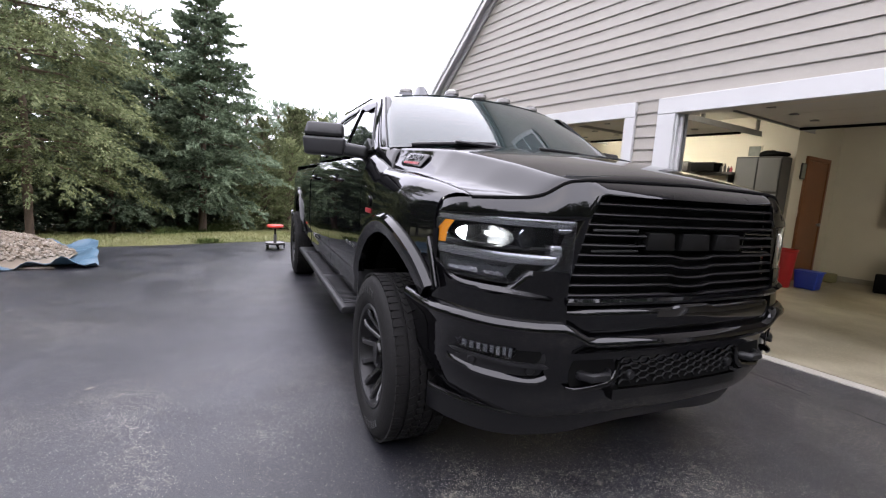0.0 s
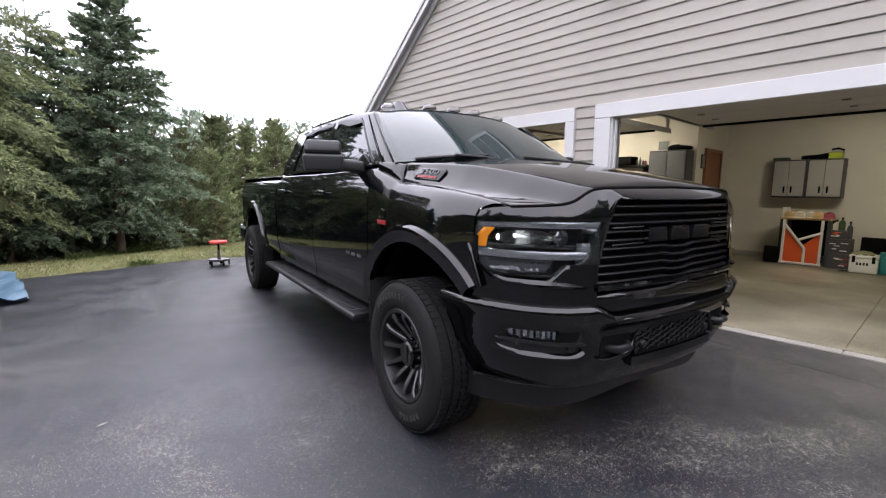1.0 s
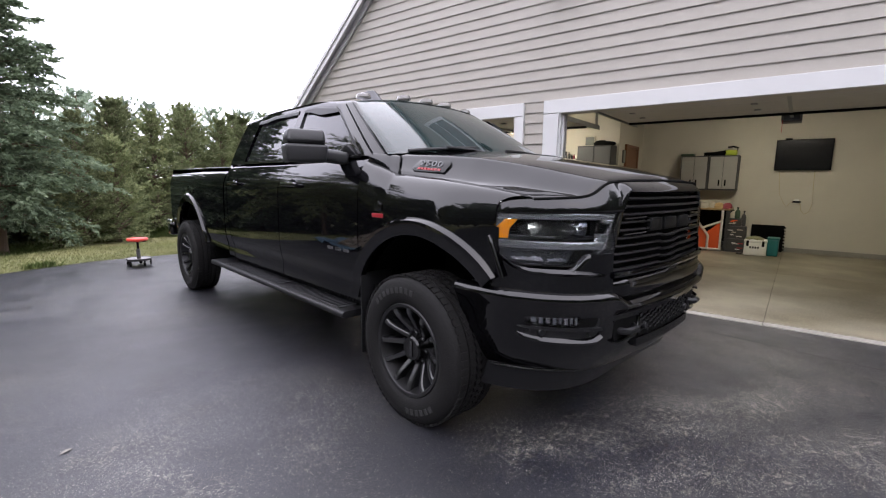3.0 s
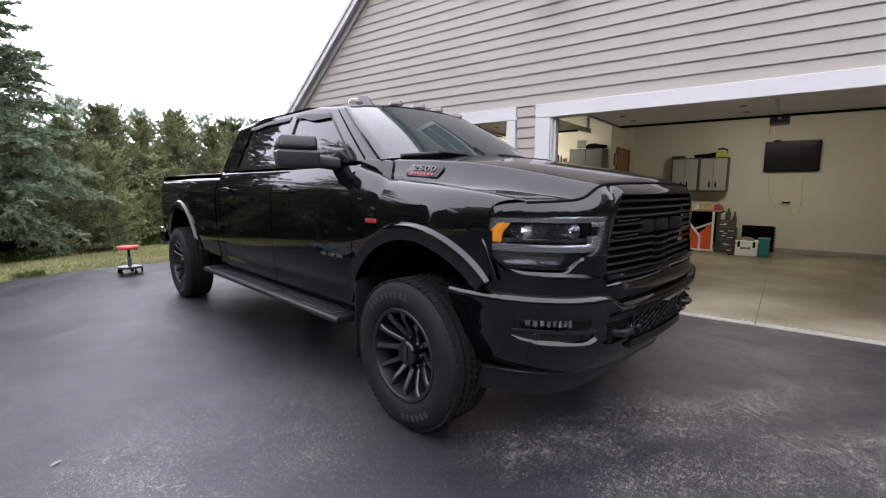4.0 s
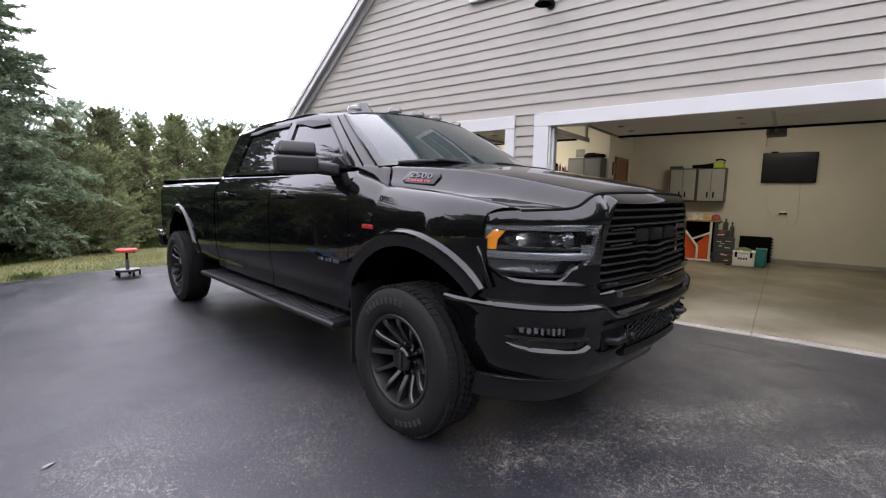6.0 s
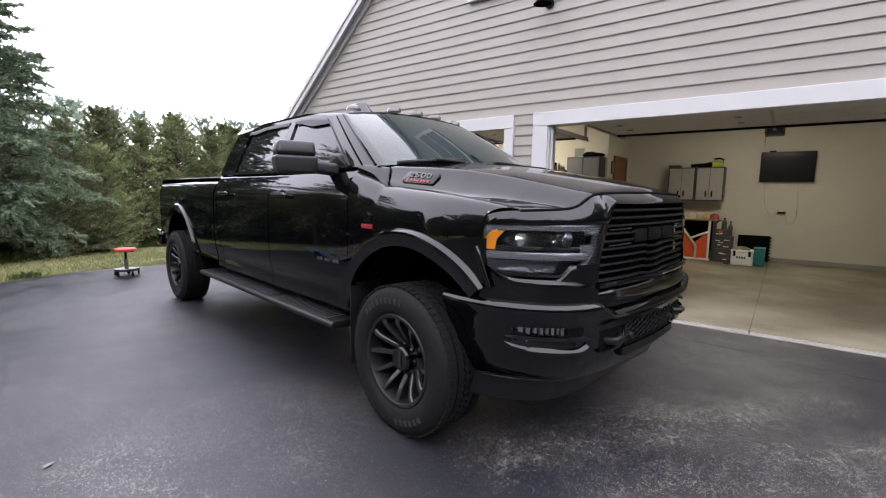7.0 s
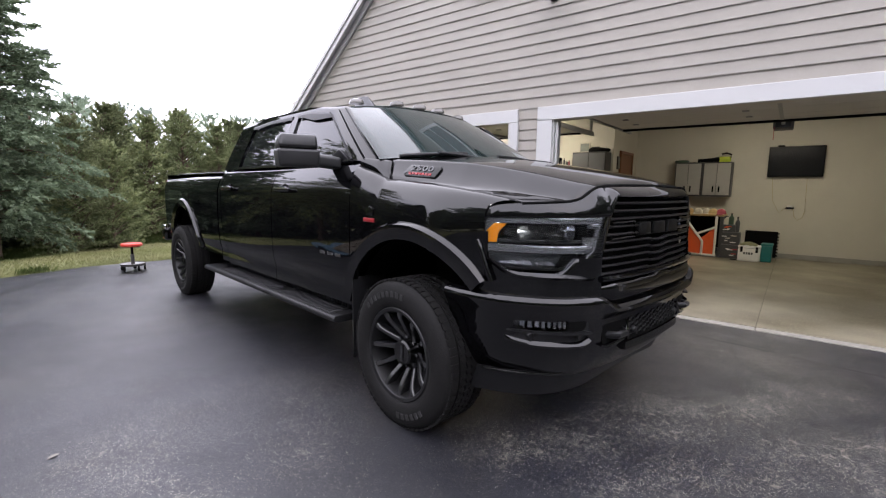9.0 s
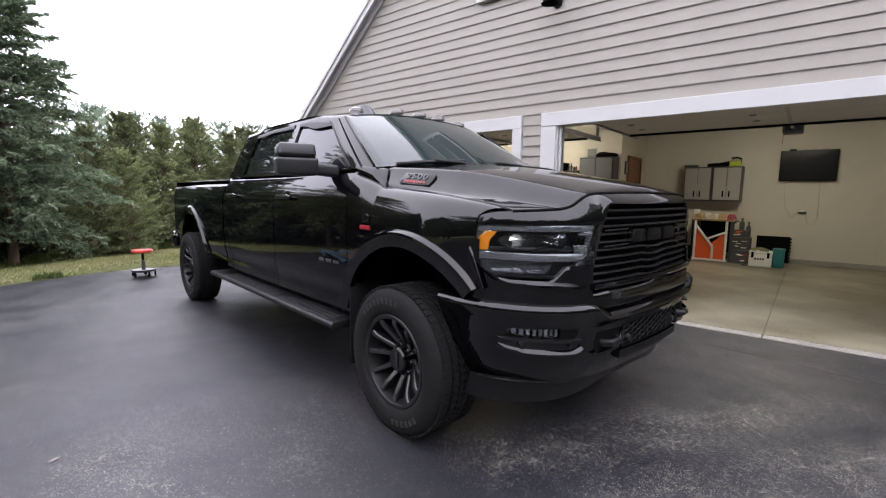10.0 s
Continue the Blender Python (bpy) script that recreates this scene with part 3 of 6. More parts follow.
    def quarter(u, v):
        y0 = mix(2.71, 2.785, smooth(0.0, 0.55, v))
        y, z = mix(y0, 2.862, u), mix(0.56, 1.42, v)
        return (s * half_width(y, z), y, z)
    tpart("cab_corner", shell(quarter, 4, 24, (-s * 0.03, 0, 0)), PAINT, angle=1.2)

    # wheel-arch flares
    for cy, y_cut in ((FRONT_ARCH, 0.86), (REAR_ARCH, 0.62)):
        a0 = math.asin(min(1, (0.87 - 0.45) / FLARE_R)) if cy < 1 else math.asin((0.62 - 0.45) / FLARE_R)
        a1 = math.pi - math.asin((0.60 - 0.45) / FLARE_R)
        def flare(u, v):
            a = mix(a0, a1, u)
            r = mix(ARCH_R - 0.012, FLARE_R, v)
            y, z = cy - r * math.cos(a), 0.45 + r * math.sin(a) * (1.0 if cy < 1 else 1.03)
            bulge = 0.030 * min(1.0, 0.35 + v * 1.1) if v < 0.86 else 0.030 * (1 - v) / 0.14
            return (s * (half_width(y, max(z, 0.6)) + 0.006 + bulge * 0.8), y, z)
        tpart("wheel_flare", shell(flare, 48, 12, (-s * 0.035, 0, 0)), PAINT, "raised wheel-arch moulding", angle=0.45)
        liner = bmesh.new()
        def lin(u, v):
            a = mix(0.5 if cy < 1 else -0.1, math.pi + 0.15, u)
            return (s * mix(0.85, 0.45, v), cy - 0.585 * math.cos(a), 0.45 + 0.585 * math.sin(a))
        tpart("wheel_liner", sheet(lin, 30, 2, 0.004), DARK)

    # greenhouse
    lines = [((1.42, 0.40), (1.86, 1.03)), ((1.42, 0.62), (1.86, 1.22)), ((1.42, 1.60), (1.86, 1.62)), ((1.42, 1.70), (1.86, 1.715)), ((1.42, 2.52), (1.86, 2.45)), ((1.42, 2.862), (1.86, 2.75))]

    def at(k, z):
        (za, ya), (zb, yb) = lines[k]
        return ya + (yb - ya) * (z - za) / (zb - za)

    def gx(z):
        return 0.868 - 0.173 * (max(0, z - 1.42) / 0.44) ** 1.15

    def roof_edge(y):
        return 1.865 - 0.045 * smooth(1.5, 1.0, y) - 0.035 * smooth(2.2, 2.78, y)

    def window_top(y):
        return 1.822 - 0.045 * smooth(1.5, 1.0, y) - 0.02 * smooth(2.1, 2.4, y)

    def span(k0, k1, zlo, zhi, inset=0.0):
        def f(u, v):
            zz = mix(1.42, 1.86, v)
            y = mix(at(k0, zz), at(k1, zz), u)
            z = mix(zlo(y), zhi(y), v)
            y = mix(at(k0, z), at(k1, z), u)
            turn = 0.026 * (1 - v) + 0.008 if k0 == 0 else 0.0
            return (s * (gx(z) - inset - turn * (1 - u) ** 1.6), y, z)
        return f

    def belt(y):
        return line(BELT, y) + 0.002
    full = [(0, 1), (2, 3), (4, 5)]
    for name, (a, b) in zip(("windscreen_pillar", "centre_pillar", "rear_pillar"), full):
        tpart(name, shell(span(a, b, belt, roof_edge), 8, 18, (-s * 0.03, 0, 0)), PAINT, angle=1.2)
    for (a, b), nm in (((1, 2), "front"), ((3, 4), "rear")):
        tpart("window_frame", shell(span(a, b, window_top, roof_edge), 20, 5, (-s * 0.03, 0, 0)), PAINT, angle=1.2)
        tpart("belt_moulding", shell(span(a, b, belt, lambda y: belt(y) + 0.022, -0.004), 16, 2, (-s * 0.03, 0, 0)), GLOSS_PLASTIC)
        tpart("side_window", shell(span(a, b, lambda y: belt(y) + 0.016, lambda y: window_top(y) + 0.004, 0.014), 16, 12, (-s * 0.005, 0, 0)), TINT_GLASS, "dark tinted side glass", angle=1.2)
        tpart("rain_guard", shell(span(a, b, lambda y: window_top(y) - 0.024, lambda y: window_top(y) + 0.002, -0.007), 20, 4, (-s * 0.004, 0, 0)), SMOKED, "smoked rain deflector over the side glass", angle=1.2)
    # gap between the windscreen pillar and the door frame, and the black strip along the glass
    zs = [mix(1.445, 1.80, k / 12) for k in range(13)]
    tpart("door_gap", tube([(s * (gx(z) - 0.0015), mix(at(0, z), at(1, z), 0.42), z) for z in zs], 0.0035, 6), DARK, "dark gap beside the windscreen pillar")
    tpart("window_strip", tube([(s * (gx(z) - 0.001), at(1, z) - 0.004, z) for z in zs[:-1]], 0.008, 6), SMOKED, "black rubber strip along the door glass")
    tpart("screen_strip", tube([(s * (gx(z) - 0.030 * (1.82 - z) / 0.4 - 0.006), at(0, z) + 0.004, z) for z in zs], 0.006, 6), SMOKED, "black rubber strip along the windscreen")
    # running board with pads and brackets
    profile = [(1.020, 0.452), (1.022, 0.470), (1.012, 0.484), (0.996, 0.487), (0.80, 0.487), (0.79, 0.46), (0.82, 0.440), (0.99, 0.440)]
    own = bmesh.new()
    prism([(s * a, b) for a, b in profile], "Y", 0.63, 3.13, 0.006, bm=own)
    board = tpart("running_board", own, PLASTIC, "long black running board", angle=0.5)
    for y0, y1 in ((0.72, 1.5), (1.62, 2.75)):
        pad = box(*sorted((s * 0.990, s * 0.840)), y0, y1, 0.486, 0.493, 0.003)
        k = y0 + 0.03
        while k < y1 - 0.03:
            box(*sorted((s * 0.985, s * 0.845)), k, k + 0.014, 0.492, 0.499, bm=pad)
            k += 0.034
        tpart("step_pad", pad, TREAD_PAD, "ribbed grey-black tread pad", board, smooth_it=False)
    for y in (0.85, 1.75, 2.65):
        tpart("bracket", tube([(s * 0.86, y, 0.43), (s * 0.70, y, 0.47), (s * 0.55, y, 0.56)], 0.025, 8), DARK, "", board)
    # towing mirror: a lower shell, a narrower cap over a fine gap, and a stout arm
    place = pose(s * 1.105, 0.885, 1.452, 0, 0, s * 14)
    lower = box(-0.126, 0.126, -0.080, 0.080, -0.058, 0.050, 0.020, 4)
    for v in lower.verts:
        if v.co.z < 0:
            v.co.x *= 0.94
            v.co.y *= 0.92
    m = tpart("mirror_shell", moved(lower, place), MIRROR_PLASTIC, "textured grey-black towing mirror")
    cap = box(-0.116, 0.116, -0.078, 0.078, 0.0, 0.086, 0.024, 4)
    for v in cap.verts:
        if v.co.z > 0.03:
            v.co.x = v.co.x * 0.95 - s * 0.004
            v.co.y = v.co.y * 0.88 + 0.006
    tpart("mirror_cap", moved(cap, pose(s * 1.108, 0.885, 1.5015, 0, 0, s * 14)), MIRROR_PLASTIC, "grey-black mirror cap", m)
    tpart("mirror_gap", moved(box(-0.108, 0.108, -0.070, 0.070, -0.003, 0.012), pose(s * 1.107, 0.885, 1.498, 0, 0, s * 14)), DARK, "", m)
    tpart("mirror_glass", moved(box(-0.090, 0.090, 0.0, 0.006, -0.08, 0.075, 0.003), pose(s * 1.108, 0.962, 1.49, 0, 0, s * 14)), CHROME, "", m)
    arm = box(*sorted((s * 0.862, s * 1.02)), 0.81, 0.93, 1.402, 1.478, 0.022, 4)
    for v in arm.verts:
        if abs(v.co.x) < 0.93:
            v.co.y -= 0.05
            v.co.z -= 0.014
    tpart("mirror_arm", arm, MIRROR_PLASTIC, "", m)
    tpart("mirror_sail", prism([(0.655, 1.425), (0.90, 1.425), (0.90, 1.475), (0.80, 1.515)], "X", *sorted((s * 0.835, s * 0.866)), 0.008), SMOKED, "", m)
    # mud guard
    tpart("mud_guard", box(*sorted((s * 0.95, s * 0.72)), 0.52, 0.532, 0.24, 0.74, 0.004), PLASTIC, "flat black mud flap")
    tpart("mud_guard", box(*sorted((s * 0.93, s * 0.72)), 4.62, 4.632, 0.30, 0.72, 0.004), PLASTIC, "flat black mud flap")


side(-1)
side(1)


def roof_and_glass():
    def edge_z(y):
        return 1.865 - 0.045 * smooth(1.5, 1.0, y) - 0.035 * smooth(2.2, 2.78, y)

    def top_y(x):
        return 1.03 - 0.10 * (1 - (x / 0.70) ** 2)

    def roof(u, v):
        x = mix(-0.70, 0.70, u)
        y = mix(top_y(x), 2.75 + 0.03 * (1 - (x / 0.7) ** 2), v)
        q = abs(x) / 0.70
        return (x, y, edge_z(y) + 0.052 * (1 - q ** 2.6) + 0.008 * (smooth(0.5, 0.42, abs(x)) - smooth(0.14, 0.06, abs(x))) * smooth(0.08, 0.2, v))
    tpart("roof", shell(roof, 36, 26, (0, 0, -0.02)), PAINT, angle=1.2)

    def shield(u, v, grow=0.0, push=0.0):
        a = mix(-1, 1, u)
        x = a * mix(0.835, 0.695, v)
        y = mix(0.40 - 0.18 * (1 - a * a), 1.03 - 0.10 * (1 - a * a), v)
        z = mix(1.44 + 0.045 * (1 - a * a), 1.822 + 0.048 * (1 - abs(a) ** 2.6), v) + 0.016 * math.sin(math.pi * v)
        return (x, y - push, z)
    glass_pane = tpart("windscreen", shell(lambda u, v: shield(u, v), 30, 16, (0, 0.005, -0.003)), SHIELD_GLASS, "curved windscreen reflecting sky and siding", angle=1.4)

    def rear(u, v):
        a = mix(-1, 1, u)
        return (a * mix(0.885, 0.70, v), mix(2.862, 2.75, v) + 0.03 * (1 - a * a), mix(1.0, 1.83, v) if v < 0.5 else mix(1.0, 1.83, v) + 0.05 * (1 - a * a) * (v - 0.5) * 2)
    tpart("cab_back", shell(rear, 16, 8, (0, -0.02, 0)), PAINT, angle=1.2)
    tpart("rear_window", shell(lambda u, v: (mix(-0.62, 0.62, u), mix(2.835, 2.775, v) + 0.045, mix(1.44, 1.74, v)), 8, 4, (0, 0.006, 0)), TINT_GLASS, "dark rear glass")
    # cowl and wipers
    def cowl(u, v):
        a = mix(-1, 1, u)
        x = a * 0.80
        return (x, mix(0.345 - 0.165 * (1 - a * a), 0.42 - 0.175 * (1 - a * a), v), 1.395 + 0.03 * v + 0.050 * (1 - a * a))
    tpart("cowl", shell(cowl, 24, 3, (0, 0, -0.03)), PLASTIC)
    for x0, x1 in ((-0.72, -0.26), (0.02, 0.66)):
        w = tpart("wiper", tube([(mix(x0, x1, k / 8), 0.395 - 0.18 * (1 - (mix(x0, x1, k / 8) / 0.835) ** 2) + 0.012 + 0.006 * k / 8, 1.452 + 0.045 * (1 - (mix(x0, x1, k / 8) / 0.835) ** 2) + 0.008 * k / 8) for k in range(9)], 0.011, 8), PLASTIC, "black wiper blade")
        tpart("wiper_arm", tube([(x0 + 0.22, 0.262, 1.492), (x1 - 0.04, 0.235, 1.486), (x1 + 0.04, 0.205, 1.472)], 0.010, 8), PLASTIC, "", w)
    # cabin
    cab = tpart("dashboard", box(-0.72, 0.72, 0.56, 0.85, 1.12, 1.40, 0.05, 3), DARK)
    for x in (-0.36, 0.36):
        for y in (1.25, 2.1):
            seat = tpart("seat", box(x - 0.25, x + 0.25, y - 0.25, y + 0.25, 0.85, 1.05, 0.05, 3), DARK)
            b = box(-0.24, 0.24, -0.07, 0.07, 0.0, 0.55, 0.05, 3)
            tpart("backrest", moved(b, pose(x, y + 0.28, 1.0, -12)), DARK, "", seat)
            tpart("headrest", box(x - 0.13, x + 0.13, y + 0.36, y + 0.46, 1.52, 1.70, 0.04, 3), DARK, "", seat)
    ring = lathe([(0.185, -0.014), (0.20, 0.0), (0.185, 0.014), (0.17, 0.0)], 32, "Y", closed=True)
    tpart("steering_wheel", moved(ring, pose(0.38, 0.92, 1.33, -25)), DARK)
    tpart("cabin_floor", box(-0.86, 0.86, 0.45, 2.8, 0.60, 0.66), DARK)
    # roof lamps and aerial
    for x in (-0.53, -0.20, 0.02, 0.23, 0.50):
        y = 1.145 - 0.10 * (1 - (x / 0.7) ** 2)
        z = 1.856 + 0.052 * (1 - (abs(x) / 0.7) ** 2.6)
        lamp = lathe([(0.0, 0.028), (0.025, 0.026), (0.045, 0.016), (0.052, 0.0), (0.052, -0.01)], 18, "Z")
        bmesh.ops.scale(lamp, vec=(0.95, 1.2, 1.0), verts=lamp.verts[:])
        tpart("clearance_lamp", moved(lamp, pose(x, y, z)), LAMP_SMOKE, "smoked cab clearance lamp")
    fin = bmesh.new()
    def finf(u, v):
        a = 2 * math.pi * u
        k = (1 - 0.62 * v) if v < 0.93 else (1 - 0.62 * v) * (1 - (v - 0.93) / 0.07)
        return (0.062 * k * math.cos(a), 0.13 * k * math.sin(a) + 0.03 * v, 0.088 * min(1.0, v / 0.93))
    tpart("roof_aerial", moved(sheet(finf, 24, 14), pose(-0.372, 1.22, 1.872)), GREY_PAINT, "shark-fin roof aerial")


SATIN_DARK = material("smoked_silver", (0.075, 0.078, 0.084), 0.22, metal=0.6)
GREY_PAINT = material("worn_black_coat", (0.035, 0.036, 0.042), 0.25)
LAMP_SMOKE = material("smoked_lens", (0.128, 0.12, 0.112), 0.12, coat=0.6)
roof_and_glass()

# hood, nose, grille and lamps
CREST = [(-0.80, 0.540, 1.298), (-0.655, 0.580, 1.328), (-0.535, 0.620, 1.352), (-0.328, 0.680, 1.388), (-0.19, 0.716, 1.408), (0.05, 0.756, 1.424), (0.338, 0.788, 1.436)]
FOLD = [(-0.741, 0.668, 1.228), (-0.60, 0.712, 1.246), (-0.484, 0.748, 1.263), (-0.351, 0.778, 1.279), (-0.199, 0.802, 1.295), (0.12, 0.830, 1.322), (0.30, 0.836, 1.346)]


def curve_at(rows, y):
    return Vector((line([(r[0], r[1]) for r in rows], y), y, line([(r[0], r[2]) for r in rows], y)))


def hood(u, v):
    """A crowned dome, a crest running from the nose out to each rear corner, a hollow flank and a narrow flat along the seam."""
    s, p = (-1 if u < 0.5 else 1), abs(2 * u - 1)
    crest = curve_at(CREST, mix(-0.792, 0.338, v))
    fold = curve_at(FOLD, mix(-0.741, 0.30, v))
    ye = mix(-0.587, 0.285, v)
    edge = Vector((line(SEAM_X, ye) - 0.006, ye, line(SHOULDER, ye) - 0.003))
    if p <= 0.55:
        w = p / 0.55
        x = crest.x * w
        y = mix(seam_y(x) + 0.006, 0.338 - 0.165 * (1 - (x / 0.788) ** 2), v)
        z = mix(mix(1.312, 1.485, v ** 0.62), crest.z, w ** 1.9)
        q = Vector((x, y, z))
    elif p <= 0.85:
        w = (p - 0.55) / 0.30
        q = crest.lerp(fold, w)
        h = mix(w, smooth(0.0, 1.0, w), smooth(0.5, 0.0, v))
        q.z = mix(crest.z, fold.z, h) - 0.008 * math.sin(math.pi * w) * smooth(0.0, 0.4, v)
    else:
        q = fold.lerp(edge, (p - 0.85) / 0.15)
    return (s * q.x, q.y, q.z - 0.007 * (1 - smooth(0.0, 0.025, v)))


def hood_front(x):
    return line([(0.0, 1.312), (0.30, 1.308), (0.48, 1.303), (0.54, 1.296), (0.575, 1.282), (0.60, 1.262), (0.63, 1.244), (0.668, 1.234), (0.81, 1.222)], abs(x))


def nose():
    h = tpart("hood", shell(hood, 90, 50, (0, 0, -0.015)), PAINT, "long sculpted hood with a raised centre", angle=1.2)
    tpart("hood_gap", tube([(mix(-0.806, 0.806, k / 60), seam_y(mix(-0.806, 0.806, k / 60)) - 0.001, hood_front(mix(-0.806, 0.806, k / 60)) - 0.005) for k in range(61)], 0.0065, 8), DARK, "dark gap under the front edge of the hood", h)
    # vented model badge on each flank of the dome
    for s in (-1, 1):
        shape = [(-0.118, -0.036), (0.100, -0.036), (0.118, -0.018), (0.085, 0.036), (-0.130, 0.036), (-0.138, 0.018)]
        base = prism(shape, "X", -0.010, 0.003, 0.004)
        ua, va = (1 + s * 0.70) / 2, 0.785
        here = Vector(hood(ua, va))
        along = (Vector(hood(ua, va + 0.06)) - Vector(hood(ua, va - 0.06))).normalized()
        up = (Vector(hood((1 + s * 0.62) / 2, va)) - Vector(hood((1 + s * 0.78) / 2, va))).normalized()
        out = up.cross(along) if s > 0 else along.cross(up)
        out = out.normalized() if out.z > 0 else -out.normalized()
        up = along.cross(out).normalized()
        up = up if up.z > 0 else -up
        grid = Matrix((s * out, along, up)).transposed().to_4x4()
        if s > 0:
            base = prism(shape, "X", -0.003, 0.010, 0.004)
            base = moved(base, Matrix.Diagonal((-1, 1, 1, 1)))
            bmesh.ops.reverse_faces(base, faces=base.faces[:])
        else:
            base = moved(base, Matrix.Diagonal((-1, 1, 1, 1)))
            bmesh.ops.reverse_faces(base, faces=base.faces[:])
        tilt = Matrix.Translation(here + out * 0.006) @ grid
        vent = tpart("hood_badge", moved(base, tilt), GLOSS_PLASTIC, "black vent badge with grey numerals", h)
        text = bpy.data.curves.new("numerals", "FONT")
        text.body, text.size, text.extrude, text.align_x, text.align_y = "2500", 0.060, 0.002, "CENTER", "CENTER"
        text.space_character = 1.1
        tob = bpy.data.objects.new("numerals", text)
        scene.collection.objects.link(tob)
        bpy.context.view_layer.update()
        me = bpy.data.meshes.new_from_object(tob.evaluated_get(bpy.context.evaluated_depsgraph_get()))
        bpy.data.objects.remove(tob)
        me.materials.append(LETTER)
        turn = Matrix(((0, 0, s, 0), (s, 0, 0, 0), (0, 1, 0, 0), (0, 0, 0, 1)))
        me.transform(BACK @ tilt @ Matrix.Translation((s * 0.0065, -0.012, 0.011)) @ turn @ Matrix.Diagonal((1.25, 0.75, 1, 1)))
        num = new("numerals", me)
        num.parent = vent
        bars = bmesh.new()
        for i in range(7):
            box(*sorted((s * 0.002, s * 0.007)), -0.088 + i * 0.024, -0.071 + i * 0.024, -0.027, -0.014, bm=bars)
        tpart("badge_bars", moved(bars, tilt), RED_BADGE, "small red lettering bars", vent, smooth_it=False)
        tpart("hood_gap", tube([(s * (line(SEAM_X, mix(-0.59, 0.286, k / 24)) - 0.003), mix(-0.59, 0.286, k / 24), line(SHOULDER, mix(-0.59, 0.286, k / 24)) - 0.002) for k in range(25)], 0.0032, 6), DARK, "dark gap beside the hood", h)
        # fender badge and door emblem
        w = half_width(0.37, 1.10)
        tpart("fender_badge", moved(box(-0.004, 0.004, -0.052, 0.052, -0.012, 0.012, 0.003), pose(s * (w + 0.003), 0.352, 1.095)), RED_BADGE, "red fender emblem bar")
        tpart("fender_emblem", moved(prism([(-0.03, -0.025), (0.03, -0.025), (0.035, 0.015), (0.0, 0.03), (-0.035, 0.015)], "X", -0.003, 0.003, 0.001), pose(s * (w + 0.003), 0.345, 1.145)), GLOSS_PLASTIC, "dark fender emblem")
        for y in (0.66, 0.755, 0.85):
            em = prism([(-0.038, -0.012), (0.034, -0.012), (0.038, 0.012), (-0.030, 0.012)], "X", -0.003, 0.003, 0.001)
            tpart("door_emblem", moved(em, pose(s * (half_width(y, 0.85) + 0.003), y + 0.03, 0.855) @ Matrix.Diagonal((0.6, 0.9, 0.8, 1))), LETTER, "dull grey emblem shape")

    # header over the grille, running out into the brows over the lamps
    def brow(u, v):
        x = mix(-0.880, 0.880, u)
        a = abs(x)
        low = mix(1.252, 1.166, smooth(0.445, 0.49, a)) - 0.010 * smooth(0.7, 0.88, a)
        top = hood_front(min(a, 0.812)) - 0.006
        if a > 0.812:
            top = max(low + 0.004, 1.100 + 0.116 * max(0.0, 1 - ((a - 0.812) / 0.078) ** 2.5) ** 0.4)
        yl, yt = nose_y(x) - 0.012, seam_y(x) - 0.002
        z = mix(low, top, v)
        return (x, mix(yl, yt, v ** 1.15) - 0.008 * math.sin(math.pi * v), z)
    tpart("nose_panel", shell(brow, 120, 12, (0, 0.02, -0.012)), PAINT, "gloss black panel over the grille", angle=1.2)

    # pillars between grille and lamps, and the panel below
    for s in (-1, 1):
        def pillar(u, v):
            z = mix(0.885, 1.248, v)
            x0 = line([(0.885, 0.552), (1.25, 0.458)], z)
            x1 = line([(0.885, 0.72), (0.95, 0.68), (1.0, 0.60), (1.03, 0.574), (1.168, 0.530), (1.25, 0.468)], z)
            x = mix(x0, x1, u)
            return (s * x, nose_y(x) - 0.005 - 0.004 * math.sin(math.pi * u), z)
        tpart("grille_pillar", shell(pillar, 8, 24, (0, 0.03, 0)), PAINT, angle=1.2)

        def under(u, v):
            x = mix(0.545, 0.881, u)
            top = line([(0.54, 0.985), (0.67, 0.985), (0.715, 0.925), (0.74, 0.912), (0.83, 0.912), (0.86, 0.935), (0.88, 0.98)], x)
            z = mix(0.80, top, v)
            return (s * x, nose_y(x) - 0.024 + 0.008 * v, z)
        tpart("lamp_sill", shell(under, 24, 8, (0, 0.025, 0)), PAINT, angle=1.2)

        def ledge(u, v):
            x = mix(0.605, 0.881, u)
            top = line([(0.6, 0.900), (0.69, 0.902), (0.72, 0.904), (0.83, 0.904), (0.855, 0.922), (0.876, 0.965), (0.9, 0.982)], x)
            return (s * x, nose_y(x) - 0.040 + 0.028 * v, top + 0.015 * v * line([(0.605, 0.0), (0.67, 1.0)], x))
        tpart("lamp_ledge", shell(ledge, 24, 2, (0, 0.012, -0.012)), PAINT, angle=1.2)

        strip = [(s * (half_width(mix(-0.470, -0.420, k / 8), mix(0.866, 1.05, k / 8)) + 0.001), mix(-0.500, -0.425, k / 8), mix(0.868, 1.052, k / 8)) for k in range(9)]
        tpart("fender_edge", tube(strip, [0.013] * 8 + [0.008], 12), PAINT, angle=1.2)

        def cheek(u, v):
            z = mix(0.85, 1.09, v)
            return (s * mix(0.879, half_width(-0.45, z), math.sin(u * math.pi / 2)), mix(-0.462, -0.449, u), z)
        tpart("fender_nose", shell(cheek, 6, 10, (-s * 0.02, 0, 0)), PAINT, angle=1.2)

